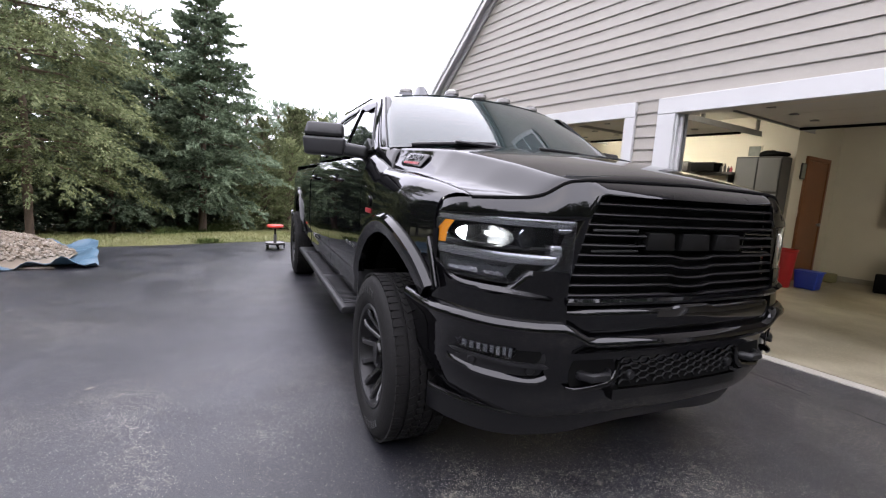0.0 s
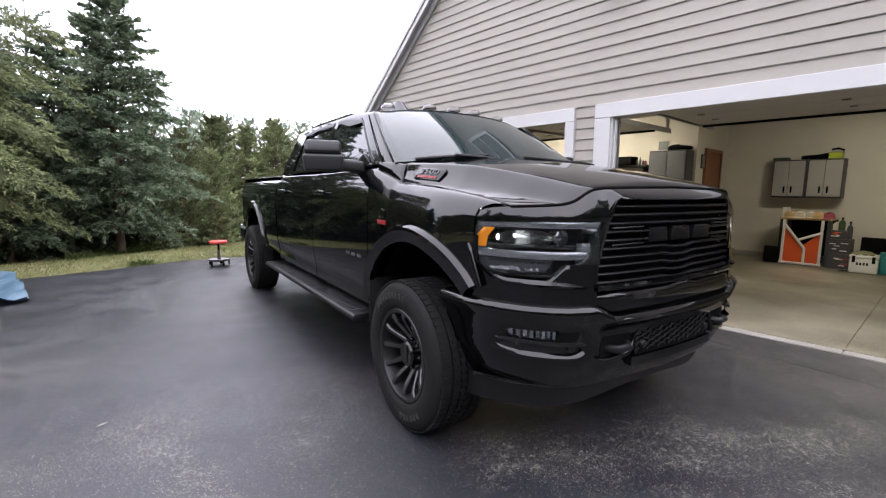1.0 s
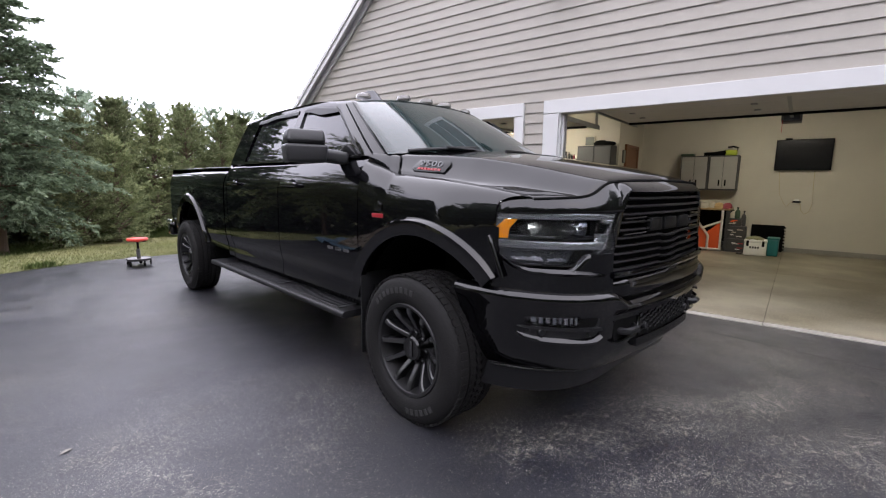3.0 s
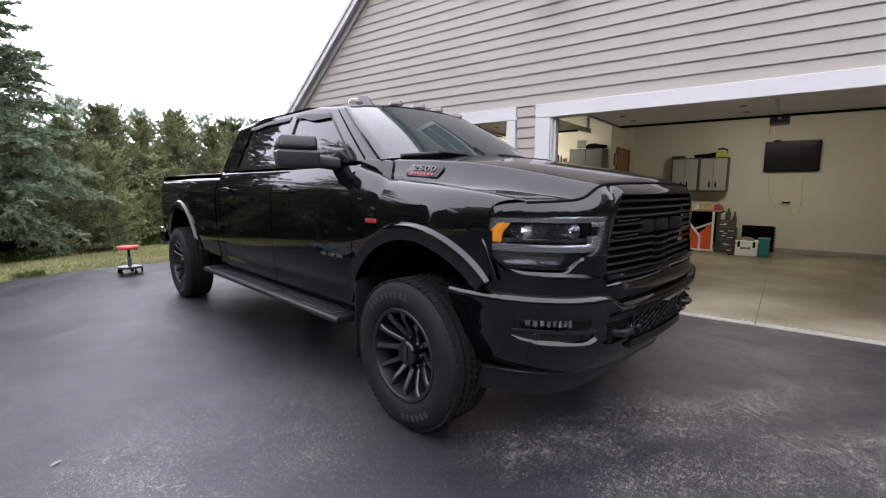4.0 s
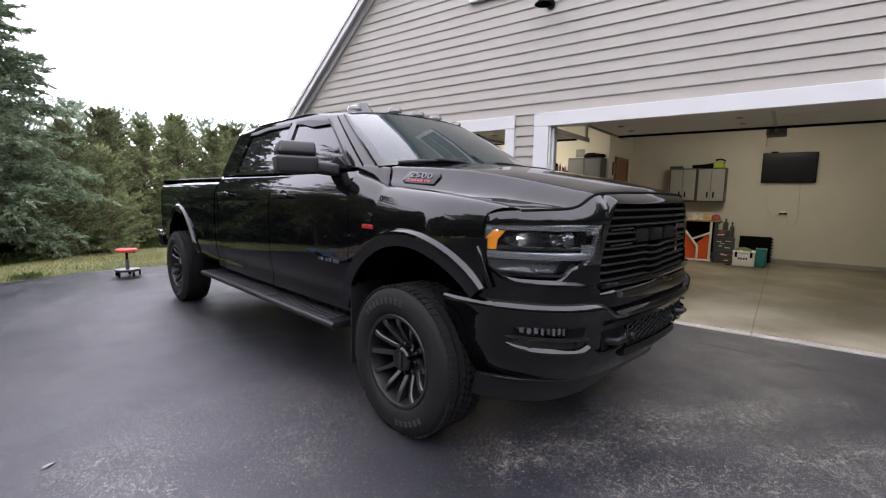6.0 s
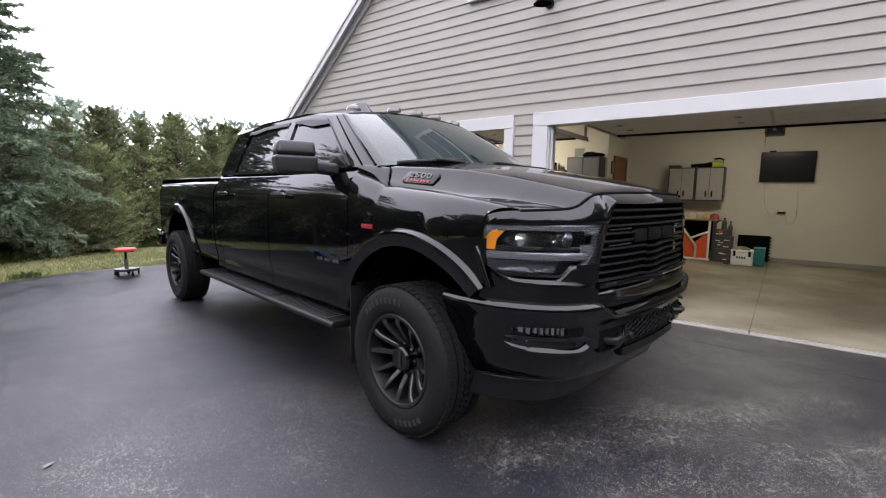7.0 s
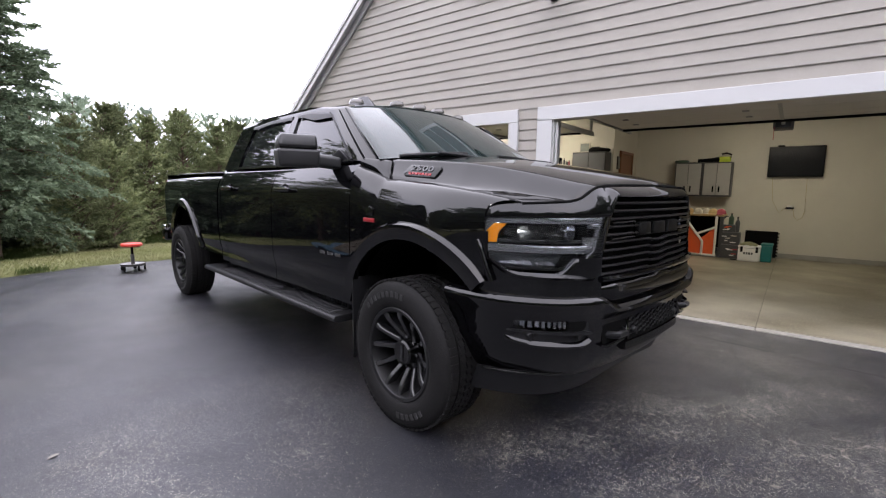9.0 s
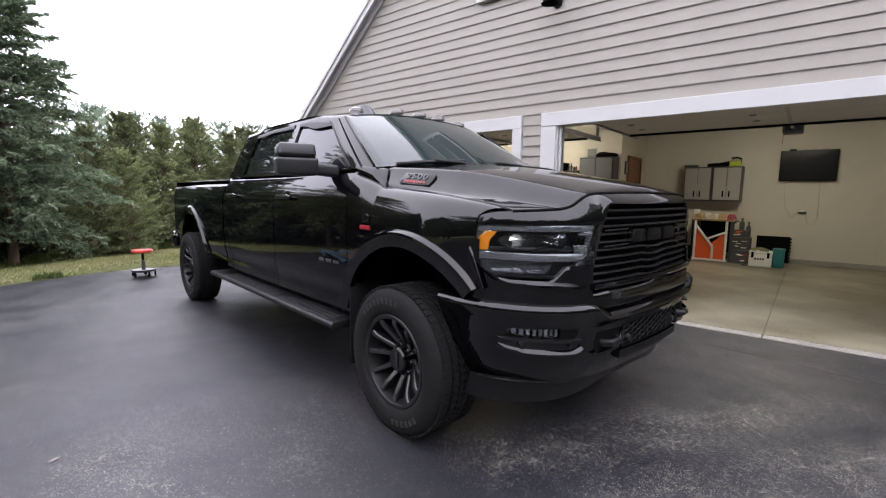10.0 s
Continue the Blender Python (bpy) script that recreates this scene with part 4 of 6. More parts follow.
        lamp = tpart("headlamp", shell(lambda u, v: (s * mix(0.53, 0.881, u), nose_y(mix(0.53, 0.881, u)) + mix(0.115, 0.240, smooth(0.3, 0.5, u)) * (1 - 0.45 * smooth(0.85, 1.0, u)), mix(0.935, 1.172, v)), 20, 6, (0, 0.02, 0)), DARK, "large headlamp with silver light bars and amber marker")

        def bar(x0, x1, z0, z1, push=0.0, n=20, deep=0.03):
            return shell(lambda u, v: (s * mix(x0, x1, u), nose_y(mix(x0, x1, u)) - 0.002 + push + 0.006 * (2 * v - 1) ** 2, mix(z0, z1, v)), n, 4, (0, deep, 0))
        tpart("light_bar", bar(0.532, 0.872, 1.132, 1.162), SATIN, "silver upper running-light bar", lamp, angle=1.0)
        tpart("light_bar", bar(0.585, 0.880, 1.004, 1.036), SATIN, "silver lower running-light bar", lamp, angle=1.0)
        tpart("light_hook", bar(0.530, 0.585, 1.112, 1.133, 0.001, 6), SATIN, "", lamp, angle=1.0)
        tpart("light_hook", bar(0.570, 0.606, 1.030, 1.072, 0.001, 6), SATIN, "", lamp, angle=1.0)
        def amber(u, v):
            x = mix(line([(0, 0.860), (0.55, 0.8575), (1, 0.8455)], v), line([(0, 0.8715), (0.55, 0.869), (1, 0.856)], v), u)
            return (s * x, nose_y(x) - 0.004, mix(1.044, 1.128, v))
        tpart("amber_marker", shell(amber, 6, 8, (0, 0.03, 0)), AMBER, "amber side marker", lamp, angle=1.0)
        # outer beam: an oval chrome well with the glowing reflector at its bottom
        def well(u, v):
            q = 2 * math.pi * u
            x, z = 0.775 + 0.065 * math.cos(q), 1.088 + 0.039 * math.sin(q)
            return (s * x, mix(-0.460, nose_y(x) + 0.008, v), z)
        tpart("beam_well", sheet(well, 32, 4, 0.002), GLOSS_PLASTIC, "dark oval beam well", lamp)
        tpart("beam_reflector", sheet(lambda u, v: (s * (0.775 + 0.064 * v * math.cos(2 * math.pi * u)), -0.462 + 0.006 * v * v, 1.088 + 0.038 * v * math.sin(2 * math.pi * u)), 28, 4, 0.002), LAMP_LIT, "glowing white beam reflector", lamp)
        for x, r in ((0.665, 0.033),):
            bowl = lathe([(r, -0.022), (r * 1.12, -0.018), (r * 1.15, 0.0), (r * 1.08, 0.03), (0.0, 0.05), (0.0, 0.034), (r * 0.55, 0.022), (r * 0.85, 0.002)], 28, "Y", closed=True)
            turn = pose(s * x, nose_y(x) + 0.046, 1.092)
            tpart("projector", moved(bowl, turn), DARK_CHROME, "smoked projector bowl", lamp)
            tpart("projector_lens", moved(lathe([(0.0, -0.016), (0.012, -0.013), (0.022, -0.002), (0.024, 0.008), (0.0, 0.012)], 20, "Y"), turn @ pose(0, 0.012, 0)), GLOSS_PLASTIC, "dark projector lens", lamp)
        tpart("inner_trim", bar(0.60, 0.86, 1.044, 1.058, 0.035, 14, 0.02), PLASTIC, "", lamp)
        def turn_lens(x0, x1, z0, z1, push, cut=0.03):
            def f(u, v):
                x = mix(x0 + cut * (1 - v), x1 - 0.5 * cut * (1 - v) ** 2, u)
                return (s * x, nose_y(x) + push, mix(z0, z1, v))
            return f
        tpart("turn_lamp", shell(turn_lens(0.690, 0.866, 0.940, 0.998, 0.030), 16, 4, (0, 0.02, 0)), SATIN_DARK, "clear lower turn lamp", lamp)
        for x0, x1 in ((0.716, 0.772), (0.779, 0.846)):
            tpart("turn_reflector", shell(lambda u, v, x0=x0, x1=x1: (s * mix(x0 + 0.012 * (1 - v), x1, u), nose_y(mix(x0, x1, u)) + 0.018 + 0.022 * math.sin(math.pi * v) + 0.003 * math.sin(18.85 * u), mix(0.952, 0.991, v)), 14, 6, (0, 0.006, 0)), SATIN_DARK, "clear ribbed reflector", lamp)
        tpart("turn_frame", shell(turn_lens(0.672, 0.874, 0.930, 0.942, 0.000, 0.02), 16, 2, (0, 0.035, 0)), GLOSS_PLASTIC, "", lamp)
        tpart("lamp_cover", shell(lambda u, v: (s * mix(0.535, 0.880, u), nose_y(mix(0.535, 0.880, u)) - 0.012, mix(0.935, 1.162, v)), 20, 4, (0, 0.003, 0)), LENS_GLASS, "clear lens", lamp, angle=1.2).visible_shadow = False

    # grille: dark field, frame and wavy bars
    def field(u, v):
        z = mix(0.88, 1.26, v)
        x = mix(-1, 1, u) * line([(0.88, 0.60), (1.26, 0.51)], z)
        return (x, nose_y(x) + 0.055, z)
    grille = tpart("grille", shell(field, 16, 4, (0, 0.02, 0)), DARK, "black grille of stacked bars")
    for i in range(10):
        z = 0.905 + i * 0.0352
        w = line([(0.88, 0.553), (1.26, 0.462)], z)
        if i in (5, 6):
            pairs = ((-w, -0.245), (0.245, w))
        else:
            pairs = ((-w, w),)
        for x0, x1 in pairs:
            pts = []
            for k in range(33):
                x = mix(x0, x1, k / 32)
                pts.append((x, nose_y(x) + 0.004, z + (0.010 * smooth(0.12, 0.05, abs(x)) if i < 5 else 0) * (-1)))
            own = tube(pts, 0.012, 8)
            for q, v in enumerate(own.verts):
                v.co.z += (pts[q // 8][2] - v.co.z) * 0.42
            tpart("grille_bar", own, GRILLE, "", grille, angle=1.2)
    tpart("grille_surround", tube([(mix(-0.552, 0.552, k / 24), nose_y(mix(-0.552, 0.552, k / 24)) - 0.02, 0.888) for k in range(25)], 0.016, 8), PAINT, "", grille)
    def chin(u, v):
        x = mix(-0.556, 0.556, u)
        z = mix(0.752, 0.892 - 0.012 * smooth(0.46, 0.556, abs(x)), v)
        roll = 0.050 * smooth(0.72, 1.0, v) + 0.022 * smooth(0.30, 0.0, v) + 0.040 * smooth(0.44, 0.556, abs(x)) ** 2
        return (x, nose_y(x) - 0.030 + roll - 0.010 * math.sin(math.pi * v), z + 0.012 * smooth(0.12, 0.05, abs(x)) * v)
    tpart("grille_chin", shell(chin, 48, 14, (0, 0.02, 0)), PAINT, "gloss black panel between grille and bumper", grille, angle=1.2)
    # plain raised shapes in the middle of the grille
    own = box(-0.27, 0.27, -0.840, -0.82, 1.058, 1.138, 0.008)
    plate = tpart("emblem_plate", own, DARK, "", grille)
    for x0, x1 in ((-0.245, -0.10), (-0.075, 0.085), (0.11, 0.26)):
        tpart("emblem_block", prism([(x0, 1.066), (x1, 1.066), (x1 - 0.012, 1.130), (x0 + 0.012, 1.130)], "Y", -0.872, -0.838, 0.006), MESH_PLASTIC, "raised dark emblem block", plate, angle=0.5)
    for sx in (-1, 1):
        tpart("emblem_bracket", tube([(sx * 0.47, nose_y(0.47) - 0.004, 1.132), (sx * 0.285, nose_y(0.285) - 0.004, 1.136), (sx * 0.278, nose_y(0.278) - 0.004, 1.065), (sx * 0.47, nose_y(0.47) - 0.004, 1.060)], 0.006, 8), GLOSS_PLASTIC, "", grille)


nose()


def front_bumper():
    rows = [(-0.03, 0.818), (0.028, 0.816), (0.033, 0.814), (0.044, 0.802), (0.047, 0.796), (0.048, 0.785), (0.028, 0.745), (0.004, 0.70), (0.0, 0.60), (-0.02, 0.52), (-0.05, 0.455), (-0.07, 0.43)]
    half = [(0.876, -0.265), (0.876, -0.33), (0.874, -0.40), (0.868, -0.47), (0.852, -0.535)] + [(x, bumper_y(x)) for x in [mix(0.82, 0.0, k / 28) for k in range(29)]]
    path = [(-x, y) for x, y in half] + half[-2::-1]
    n = len(path)
    outs = []
    for i in range(n):
        (xa, ya), (xb, yb) = path[max(0, i - 1)], path[min(n - 1, i + 1)]
        d = math.hypot(xb - xa, yb - ya)
        outs.append(((yb - ya) / d, -(xb - xa) / d))

    def f(u, v):
        i, j = round(u * (n - 1)), round(v * (len(rows) - 1))
        (x, y), (ox, oy) = path[i], outs[i]
        d, z = rows[j]
        dip = -0.048 * min(1.0, max(0.0, (0.545 - abs(x)) / 0.085)) * smooth(0.70, 0.785, z)
        return (x + ox * d, y + oy * d, z + dip)
    tpart("front_bumper", shell(f, n - 1, len(rows) - 1, (0, 0.03, 0)), PAINT, "gloss black steel front bumper", angle=0.5)
    bumper = truck.children[-1]

    def skin(s, x0, x1, z0, z1, push, n=14, deep=0.02, nz=4, hollow=0.0):
        return shell(lambda u, v: (s * mix(x0, x1, u), bumper_y(mix(x0, x1, u)) - push + hollow * math.sin(math.pi * u) * math.sin(math.pi * v), mix(z0, z1, v)), n, nz, (0, deep, 0))
    for s in (-1, 1):
        def pad(xc, zc, hx, hz, push, round_off=0.5, deep=0.02, n=14):
            def f(u, v):
                a, b = 2 * u - 1, 2 * v - 1
                x = xc + hx * a * math.sqrt(1 - round_off * b * b)
                z = zc + hz * b * math.sqrt(1 - round_off * a * a * a * a)
                return (s * x, bumper_y(x) - push, z)
            return shell(f, n, 8, (0, deep, 0))
        bez = tpart("fog_bezel", pad(0.722, 0.672, 0.126, 0.070, 0.004, 0.35), PLASTIC, "dark fog-lamp bezel", bumper, angle=0.9)
        tpart("fog_recess", pad(0.725, 0.692, 0.112, 0.044, 0.008, 0.4, 0.004), DARK, "", bez)
        tpart("fog_lamp", pad(0.762, 0.699, 0.070, 0.031, 0.014, 0.3, 0.006), LENS_GLASS, "clear fog lamp", bez)
        for k in range(8):
            x = 0.702 + 0.0155 * k
            tpart("fog_reflector", skin(s, x, x + 0.0085, 0.677 + 0.004 * (k % 2), 0.723 - 0.004 * (k % 3), 0.0115, 3, 0.003), SATIN if k in (2, 5) else DARK_CHROME, "", bez)
        tpart("bezel_blade", pad(0.720, 0.656, 0.124, 0.007, 0.026, 0.2, 0.028), PLASTIC, "dark cross blade", bez, angle=0.9)

        def lip(u, v):
            x = mix(0.600, 0.846, u)
            return (s * x, bumper_y(x) - 0.026 + 0.028 * v, 0.598 + 0.020 * v + 0.020 * abs(2 * u - 1) ** 6)
        tpart("bezel_lip", shell(lip, 20, 2, (0, 0.012, -0.014)), PAINT, "polished lower bezel edge", bez, angle=1.0)
        for x in ((0.645, 0.795) if s < 0 else ()):
            sensor = lathe([(0.0, -0.012), (0.013, -0.011), (0.016, -0.006), (0.018, 0.01)], 18, "Y")
            tpart("parking_sensor", moved(sensor, pose(s * x, bumper_y(x) - 0.006, 0.638, 0, 0, s * 35 * (x / 0.8) ** 2)), PLASTIC, "", bez)
        # tow hook in its dark pocket, with a polished lip below
        pocket = tpart("hook_pocket", pad(0.418, 0.622, 0.092, 0.060, 0.003, 0.25, 0.006), DARK, "deep dark hook pocket", bumper)
        hook = tube([(s * 0.355, -0.80, 0.628), (s * 0.360, -0.872, 0.626), (s * 0.385, -0.898, 0.624), (s * 0.445, -0.892, 0.622), (s * 0.468, -0.862, 0.622), (s * 0.47, -0.79, 0.622)], 0.017, 10)
        tpart("tow_hook", hook, PLASTIC, "black steel tow hook", bumper)

        lip_line = [(0.316, 0.668), (0.320, 0.635), (0.334, 0.605), (0.362, 0.586), (0.42, 0.576), (0.49, 0.568), (0.522, 0.578)]
        tpart("pocket_lip", tube([(s * x, bumper_y(x) - 0.006, z) for x, z in lip_line], [0.006, 0.010, 0.013, 0.014, 0.014, 0.012, 0.005], 10), PAINT, "polished lip under the tow hook", bumper, angle=1.0)
        tpart("parking_sensor", moved(lathe([(0.0, -0.012), (0.014, -0.011), (0.017, -0.006), (0.019, 0.01)], 18, "Y"), pose(s * 0.262, bumper_y(0.262) - 0.008, 0.612)), PLASTIC, "", bumper)
    # centre intake with a honeycomb mesh
    tpart("intake", skin(1, -0.30, 0.30, 0.565, 0.672, 0.002, 12, 0.006), DARK, "", bumper)
    net = bmesh.new()
    r = 0.026
    for i in range(15):
        for j in range(4):
            cx, cz = -0.28 + i * 0.04, 0.58 + j * 0.027
            cz += 0.0135 * (i % 2)
            if cz > 0.665:
                continue
            hexa = [(cx + r * math.cos(math.pi / 3 * k), cz + r * 0.6 * math.sin(math.pi / 3 * k)) for k in range(6)]
            for (xa, za), (xb, zb) in zip(hexa[:3], hexa[1:4]):
                tube([(xa, bumper_y(xa) - 0.006, za), (xb, bumper_y(xb) - 0.006, zb)], 0.004, 4, bm=net, caps=False)
    tpart("intake_mesh", net, MESH_PLASTIC, "black honeycomb mesh", bumper)
    tpart("lower_bar", skin(1, -0.33, 0.33, 0.520, 0.560, 0.010, 16, 0.03), GLOSS_PLASTIC, "", bumper)

    def valance(u, v):
        x = mix(-0.86, 0.86, u)
        return (x * (1 - 0.03 * (1 - v)), bumper_y(x) + 0.085 + 0.06 * (1 - v), mix(0.315 + 0.03 * smooth(0.5, 0.1, abs(x)), 0.452, v))
    tpart("valance", shell(valance, 40, 5, (0, 0.015, 0)), PLASTIC, "flexible black air dam")
    tpart("valance_edge", tube([(x, bumper_y(x) + 0.070, 0.447) for x in (mix(-0.86, 0.86, k / 40) for k in range(41))], 0.007, 8), GLOSS_PLASTIC)


front_bumper()


def wheel(x_sign, y):
    s = x_sign
    place = pose(s * 0.855, y + 0.05, 0.400) @ Matrix.Diagonal((1, 0.943, 0.943, 1))
    w = part("wheel", bmesh.new(), RUBBER, truck, "big wheel with a gloss black twin-spoke alloy rim")
    w.matrix_local = BACK @ place
    h = 0.145
    prof = [(0.262, 0.118), (0.272, 0.132), (0.30, 0.143), (0.345, 0.148), (0.385, 0.138), (0.408, 0.124), (0.419, 0.108)]
    tread = []
    for a, b in ((0.108, 0.070), (0.058, 0.022), (0.010, -0.010), (-0.022, -0.058), (-0.070, -0.108)):
        tread += [(0.4245, a), (0.4255, b), (0.415, b - 0.001), (0.415, b - 0.011)]
    tread = tread[:-2]
    full = prof + tread + [(r, -q) for r, q in prof[::-1]] + [(0.25, -0.10), (0.25, 0.10)]
    own = lathe([(r, s * q) for r, q in full], 72, "X", closed=True)
    tyre = part("tyre", own, RUBBER, w, "worn black rubber tyre")
    # shoulder lugs and sipes
    lugs = bmesh.new()
    for k in range(64):
        a = 2 * math.pi * k / 64
        for q in (0.098, -0.098):
            b = box(-0.022, 0.022, -0.0155, 0.0155, -0.006, 0.0050)
            moved(b, Euler((a + (0.05 if q > 0 else 0), 0, 0)).to_matrix().to_4x4() @ Matrix.Translation((q, 0, 0.4245)))
            join(lugs, b)
        for q in (0.038, 0.0, -0.038):
            b = box(-0.015, 0.015, -0.0145, 0.0145, -0.004, 0.0052)
            moved(b, Euler((a + q * 1.5, 0, 0)).to_matrix().to_4x4() @ Matrix.Translation((q, 0, 0.4245)) @ pose(0, 0, 0, 0, 0, 24))
            join(lugs, b)
    tagged(part("tread", lugs, RUBBER, tyre, smooth=False), kind="stuff")
    bar_mesh = finish(box(-0.002, 0.002, -0.012, 0.012, -0.016, 0.016, 0.001, 1), "sidewall_bar", RUBBER_MARK, smooth=False)
    for start, count in ((100, 9), (265, 6)):
        for k in range(count):
            a = radians(start - k * 7.0)
            bar = part("sidewall_bar", bar_mesh, None, tyre)
            bar.matrix_local = Euler((a - math.pi / 2, 0, 0)).to_matrix().to_4x4() @ Matrix.Translation((s * 0.1475, 0, 0.345))
    # rim
    rim = part("rim", lathe([(0.262, s * 0.134), (0.268, s * 0.126), (0.262, s * 0.112), (0.245, s * 0.10), (0.235, s * -0.02), (0.225, s * -0.11), (0.215, s * -0.11), (0.222, s * -0.02), (0.232, s * 0.09), (0.246, s * 0.128)], 64, "X", closed=True), RIM_DARK, w, "gloss black alloy rim")
    part("rim_lip", lathe([(0.263, s * 0.1345), (0.269, s * 0.128), (0.262, s * 0.118), (0.244, s * 0.127), (0.247, s * 0.131)], 64, "X", closed=True), RIM_DARK, rim)
    for k in range(6):
        base = 2 * math.pi * k / 6 + 0.26
        for d in (-1, 1):
            own = bmesh.new()
            pts = [(0.060, d * 0.020, 0.040, 0.017), (0.100, d * 0.030, 0.058, 0.017), (0.17, d * 0.048, 0.100, 0.015), (0.205, d * 0.056, 0.117, 0.016), (0.242, d * 0.064, 0.121, 0.020)]
            rings = []
            for r, t, q, hw in pts:
                rings.append([own.verts.new((s * (q + dq), t + dt * hw, r)) for dq, dt in ((0.0, -0.72), (0.0, 0.72), (-0.007, 1.0), (-0.06, 1.15), (-0.06, -1.15), (-0.007, -1.0))])
            for a, b in zip(rings, rings[1:]):
                for i in range(6):
                    own.faces.new((a[i], a[(i + 1) % 6], b[(i + 1) % 6], b[i]))
            own.faces.new(rings[0])
            own.faces.new(rings[-1])
            moved(own, Euler((base, 0, 0)).to_matrix().to_4x4())
            part("spoke", own, RIM, rim, smooth=True, angle=0.5)
    part("hub", lathe([(0.095, s * -0.02), (0.092, s * 0.03), (0.080, s * 0.052), (0.076, s * 0.060), (0.073, s * 0.090), (0.064, s * 0.100), (0.050, s * 0.096), (0.0, s * 0.095)], 36, "X"), GLOSS_PLASTIC, rim, "black hub cap")
    part("hub_bar", box(*sorted((s * 0.094, s * 0.101)), -0.010, 0.010, -0.048, 0.048, 0.003), RIM, rim)
    for k in range(8):
        a = 2 * math.pi * k / 8
        part("lug_nut", moved(lathe([(0.011, s * 0.04), (0.011, s * 0.066), (0.006, s * 0.070), (0.0, s * 0.070)], 6, "X"), Matrix.Translation((0, 0.086 * math.cos(a), 0.086 * math.sin(a)))), RIM, rim)
    part("brake_disc", lathe([(0.17, s * -0.03), (0.17, s * -0.01), (0.08, s * -0.01), (0.08, s * -0.03)], 40, "X", closed=True), SATIN_DARK, w)
    part("brake_backing", lathe([(0.215, s * -0.05), (0.0, s * -0.05)], 32, "X"), DARK, w)


for sx in (-1, 1):
    for wy in (0.0, 4.08):
        wheel(sx, wy)


def under_and_tail():
    tpart("chassis", box(-0.60, 0.60, -0.55, 4.85, 0.46, 0.62, 0.03), DARK, "dark chassis")
    tpart("engine_bay", box(-0.50, 0.50, -0.74, 0.30, 0.50, 1.18, 0.05), DARK)
    for y in (0.0, 4.08):
        tpart("axle", tube([(-0.75, y, 0.425), (0.75, y, 0.425)], 0.055, 12), DARK)
        for s in (-1, 1):
            coil = [(s * 0.60 + 0.045 * math.cos(k * 0.6), y - 0.12 + 0.045 * math.sin(k * 0.6), 0.50 + 0.0045 * k) for k in range(90)]
            tpart("coil_spring", tube(coil, 0.009, 6), SATIN_DARK)
            tpart("damper", tube([(s * 0.66, y - 0.24, 0.42), (s * 0.68, y - 0.26, 0.74), (s * 0.68, y - 0.27, 0.98)], [0.028, 0.028, 0.02], 12), SATIN_DARK, "grey shock absorber")
    tpart("bed_cover", box(-0.81, 0.81, 2.88, 4.90, 1.378, 1.398, 0.008), PLASTIC, "flat black bed cover")
    tpart("bed_floor", box(-0.88, 0.88, 2.88, 4.90, 0.72, 0.78), DARK)
    tpart("tailgate", box(-0.88, 0.88, 4.90, 4.955, 0.68, 1.40, 0.02, 3), PAINT)
    for s in (-1, 1):
        tpart("tail_lamp", box(*sorted((s * 0.80, s * 0.885)), 4.945, 4.975, 0.95, 1.34, 0.012), RED_LENS, "red tail lamp")
    bumper = tpart("rear_bumper", box(-0.95, 0.95, 4.93, 5.10, 0.56, 0.72, 0.03, 3), PAINT)
    for s in (-1, 1):
        tpart("bumper_step", box(*sorted((s * 0.935, s * 0.965)), 4.86, 5.08, 0.71, 0.77, 0.015, 3), CHROME, "small bright bumper end", bumper)
    tpart("exhaust", tube([(-0.55, 4.4, 0.50), (-0.70, 4.7, 0.47), (-0.85, 4.86, 0.46)], 0.05, 14), SATIN_DARK)


RED_LENS = material("red_lens", (0.28, 0.008, 0.008), 0.15, coat=0.5)
under_and_tail()

# ---- inside the garage ----
STEEL_DOOR = material("silver_steel_door", (0.357, 0.34, 0.306), 0.4, metal=0.4, var=0.08, scale=5)
CABINET = material("charcoal_cabinet", (0.045, 0.043, 0.042), 0.5, var=0.2, scale=6)
WOOD = material("red_brown_door_wood", (0.17, 0.0638, 0.0238), 0.45, var=0.3, scale=3, fine=0.1, fine_scale=30)
PINE = material("pine_plank", (0.442, 0.306, 0.136), 0.6, var=0.3, scale=5, fine=0.15)
ORANGE = material("orange_board", (0.6375, 0.085, 0.0127), 0.45, var=0.1)
WHITE_PVC = material("white_pipe", (0.663, 0.646, 0.595), 0.4, var=0.06)
RED_BIN = material("red_plastic", (0.36, 0.018, 0.022), 0.45, var=0.15)
BLUE_BIN = material("blue_plastic", (0.02, 0.05, 0.36), 0.45, var=0.1)
TEAL = material("teal_plastic", (0.0085, 0.136, 0.1275), 0.5, var=0.15)
SCREEN = material("black_screen", (0.008, 0.008, 0.011), 0.18)
LIME = material("lime_plastic", (0.42, 0.52, 0.03), 0.45)
CAP_CLOTH = material("cap_cloth", (0.527, 0.476, 0.3825), 0.9, var=0.15, scale=30, bump=0.2)
TAN_CLOTH = material("tan_cloth", (0.4675, 0.323, 0.1445), 0.9, var=0.2, scale=30, bump=0.2)
PINK_CLOTH = material("maroon_cloth", (0.30, 0.06, 0.08), 0.9, var=0.2, scale=30)
OLIVE_CLOTH = material("olive_cloth", (0.20, 0.19, 0.10), 0.95, var=0.3, scale=20, bump=0.4)
DOOR_PANEL = material("almond_door_panel", (0.4675, 0.4505, 0.4165), 0.5, var=0.06)
STEEL = material("galvanised_steel", (0.30, 0.30, 0.30), 0.4, metal=0.8, var=0.2, scale=20)
CARDBOARD = material("cardboard", (0.40, 0.30, 0.18), 0.8, var=0.15)
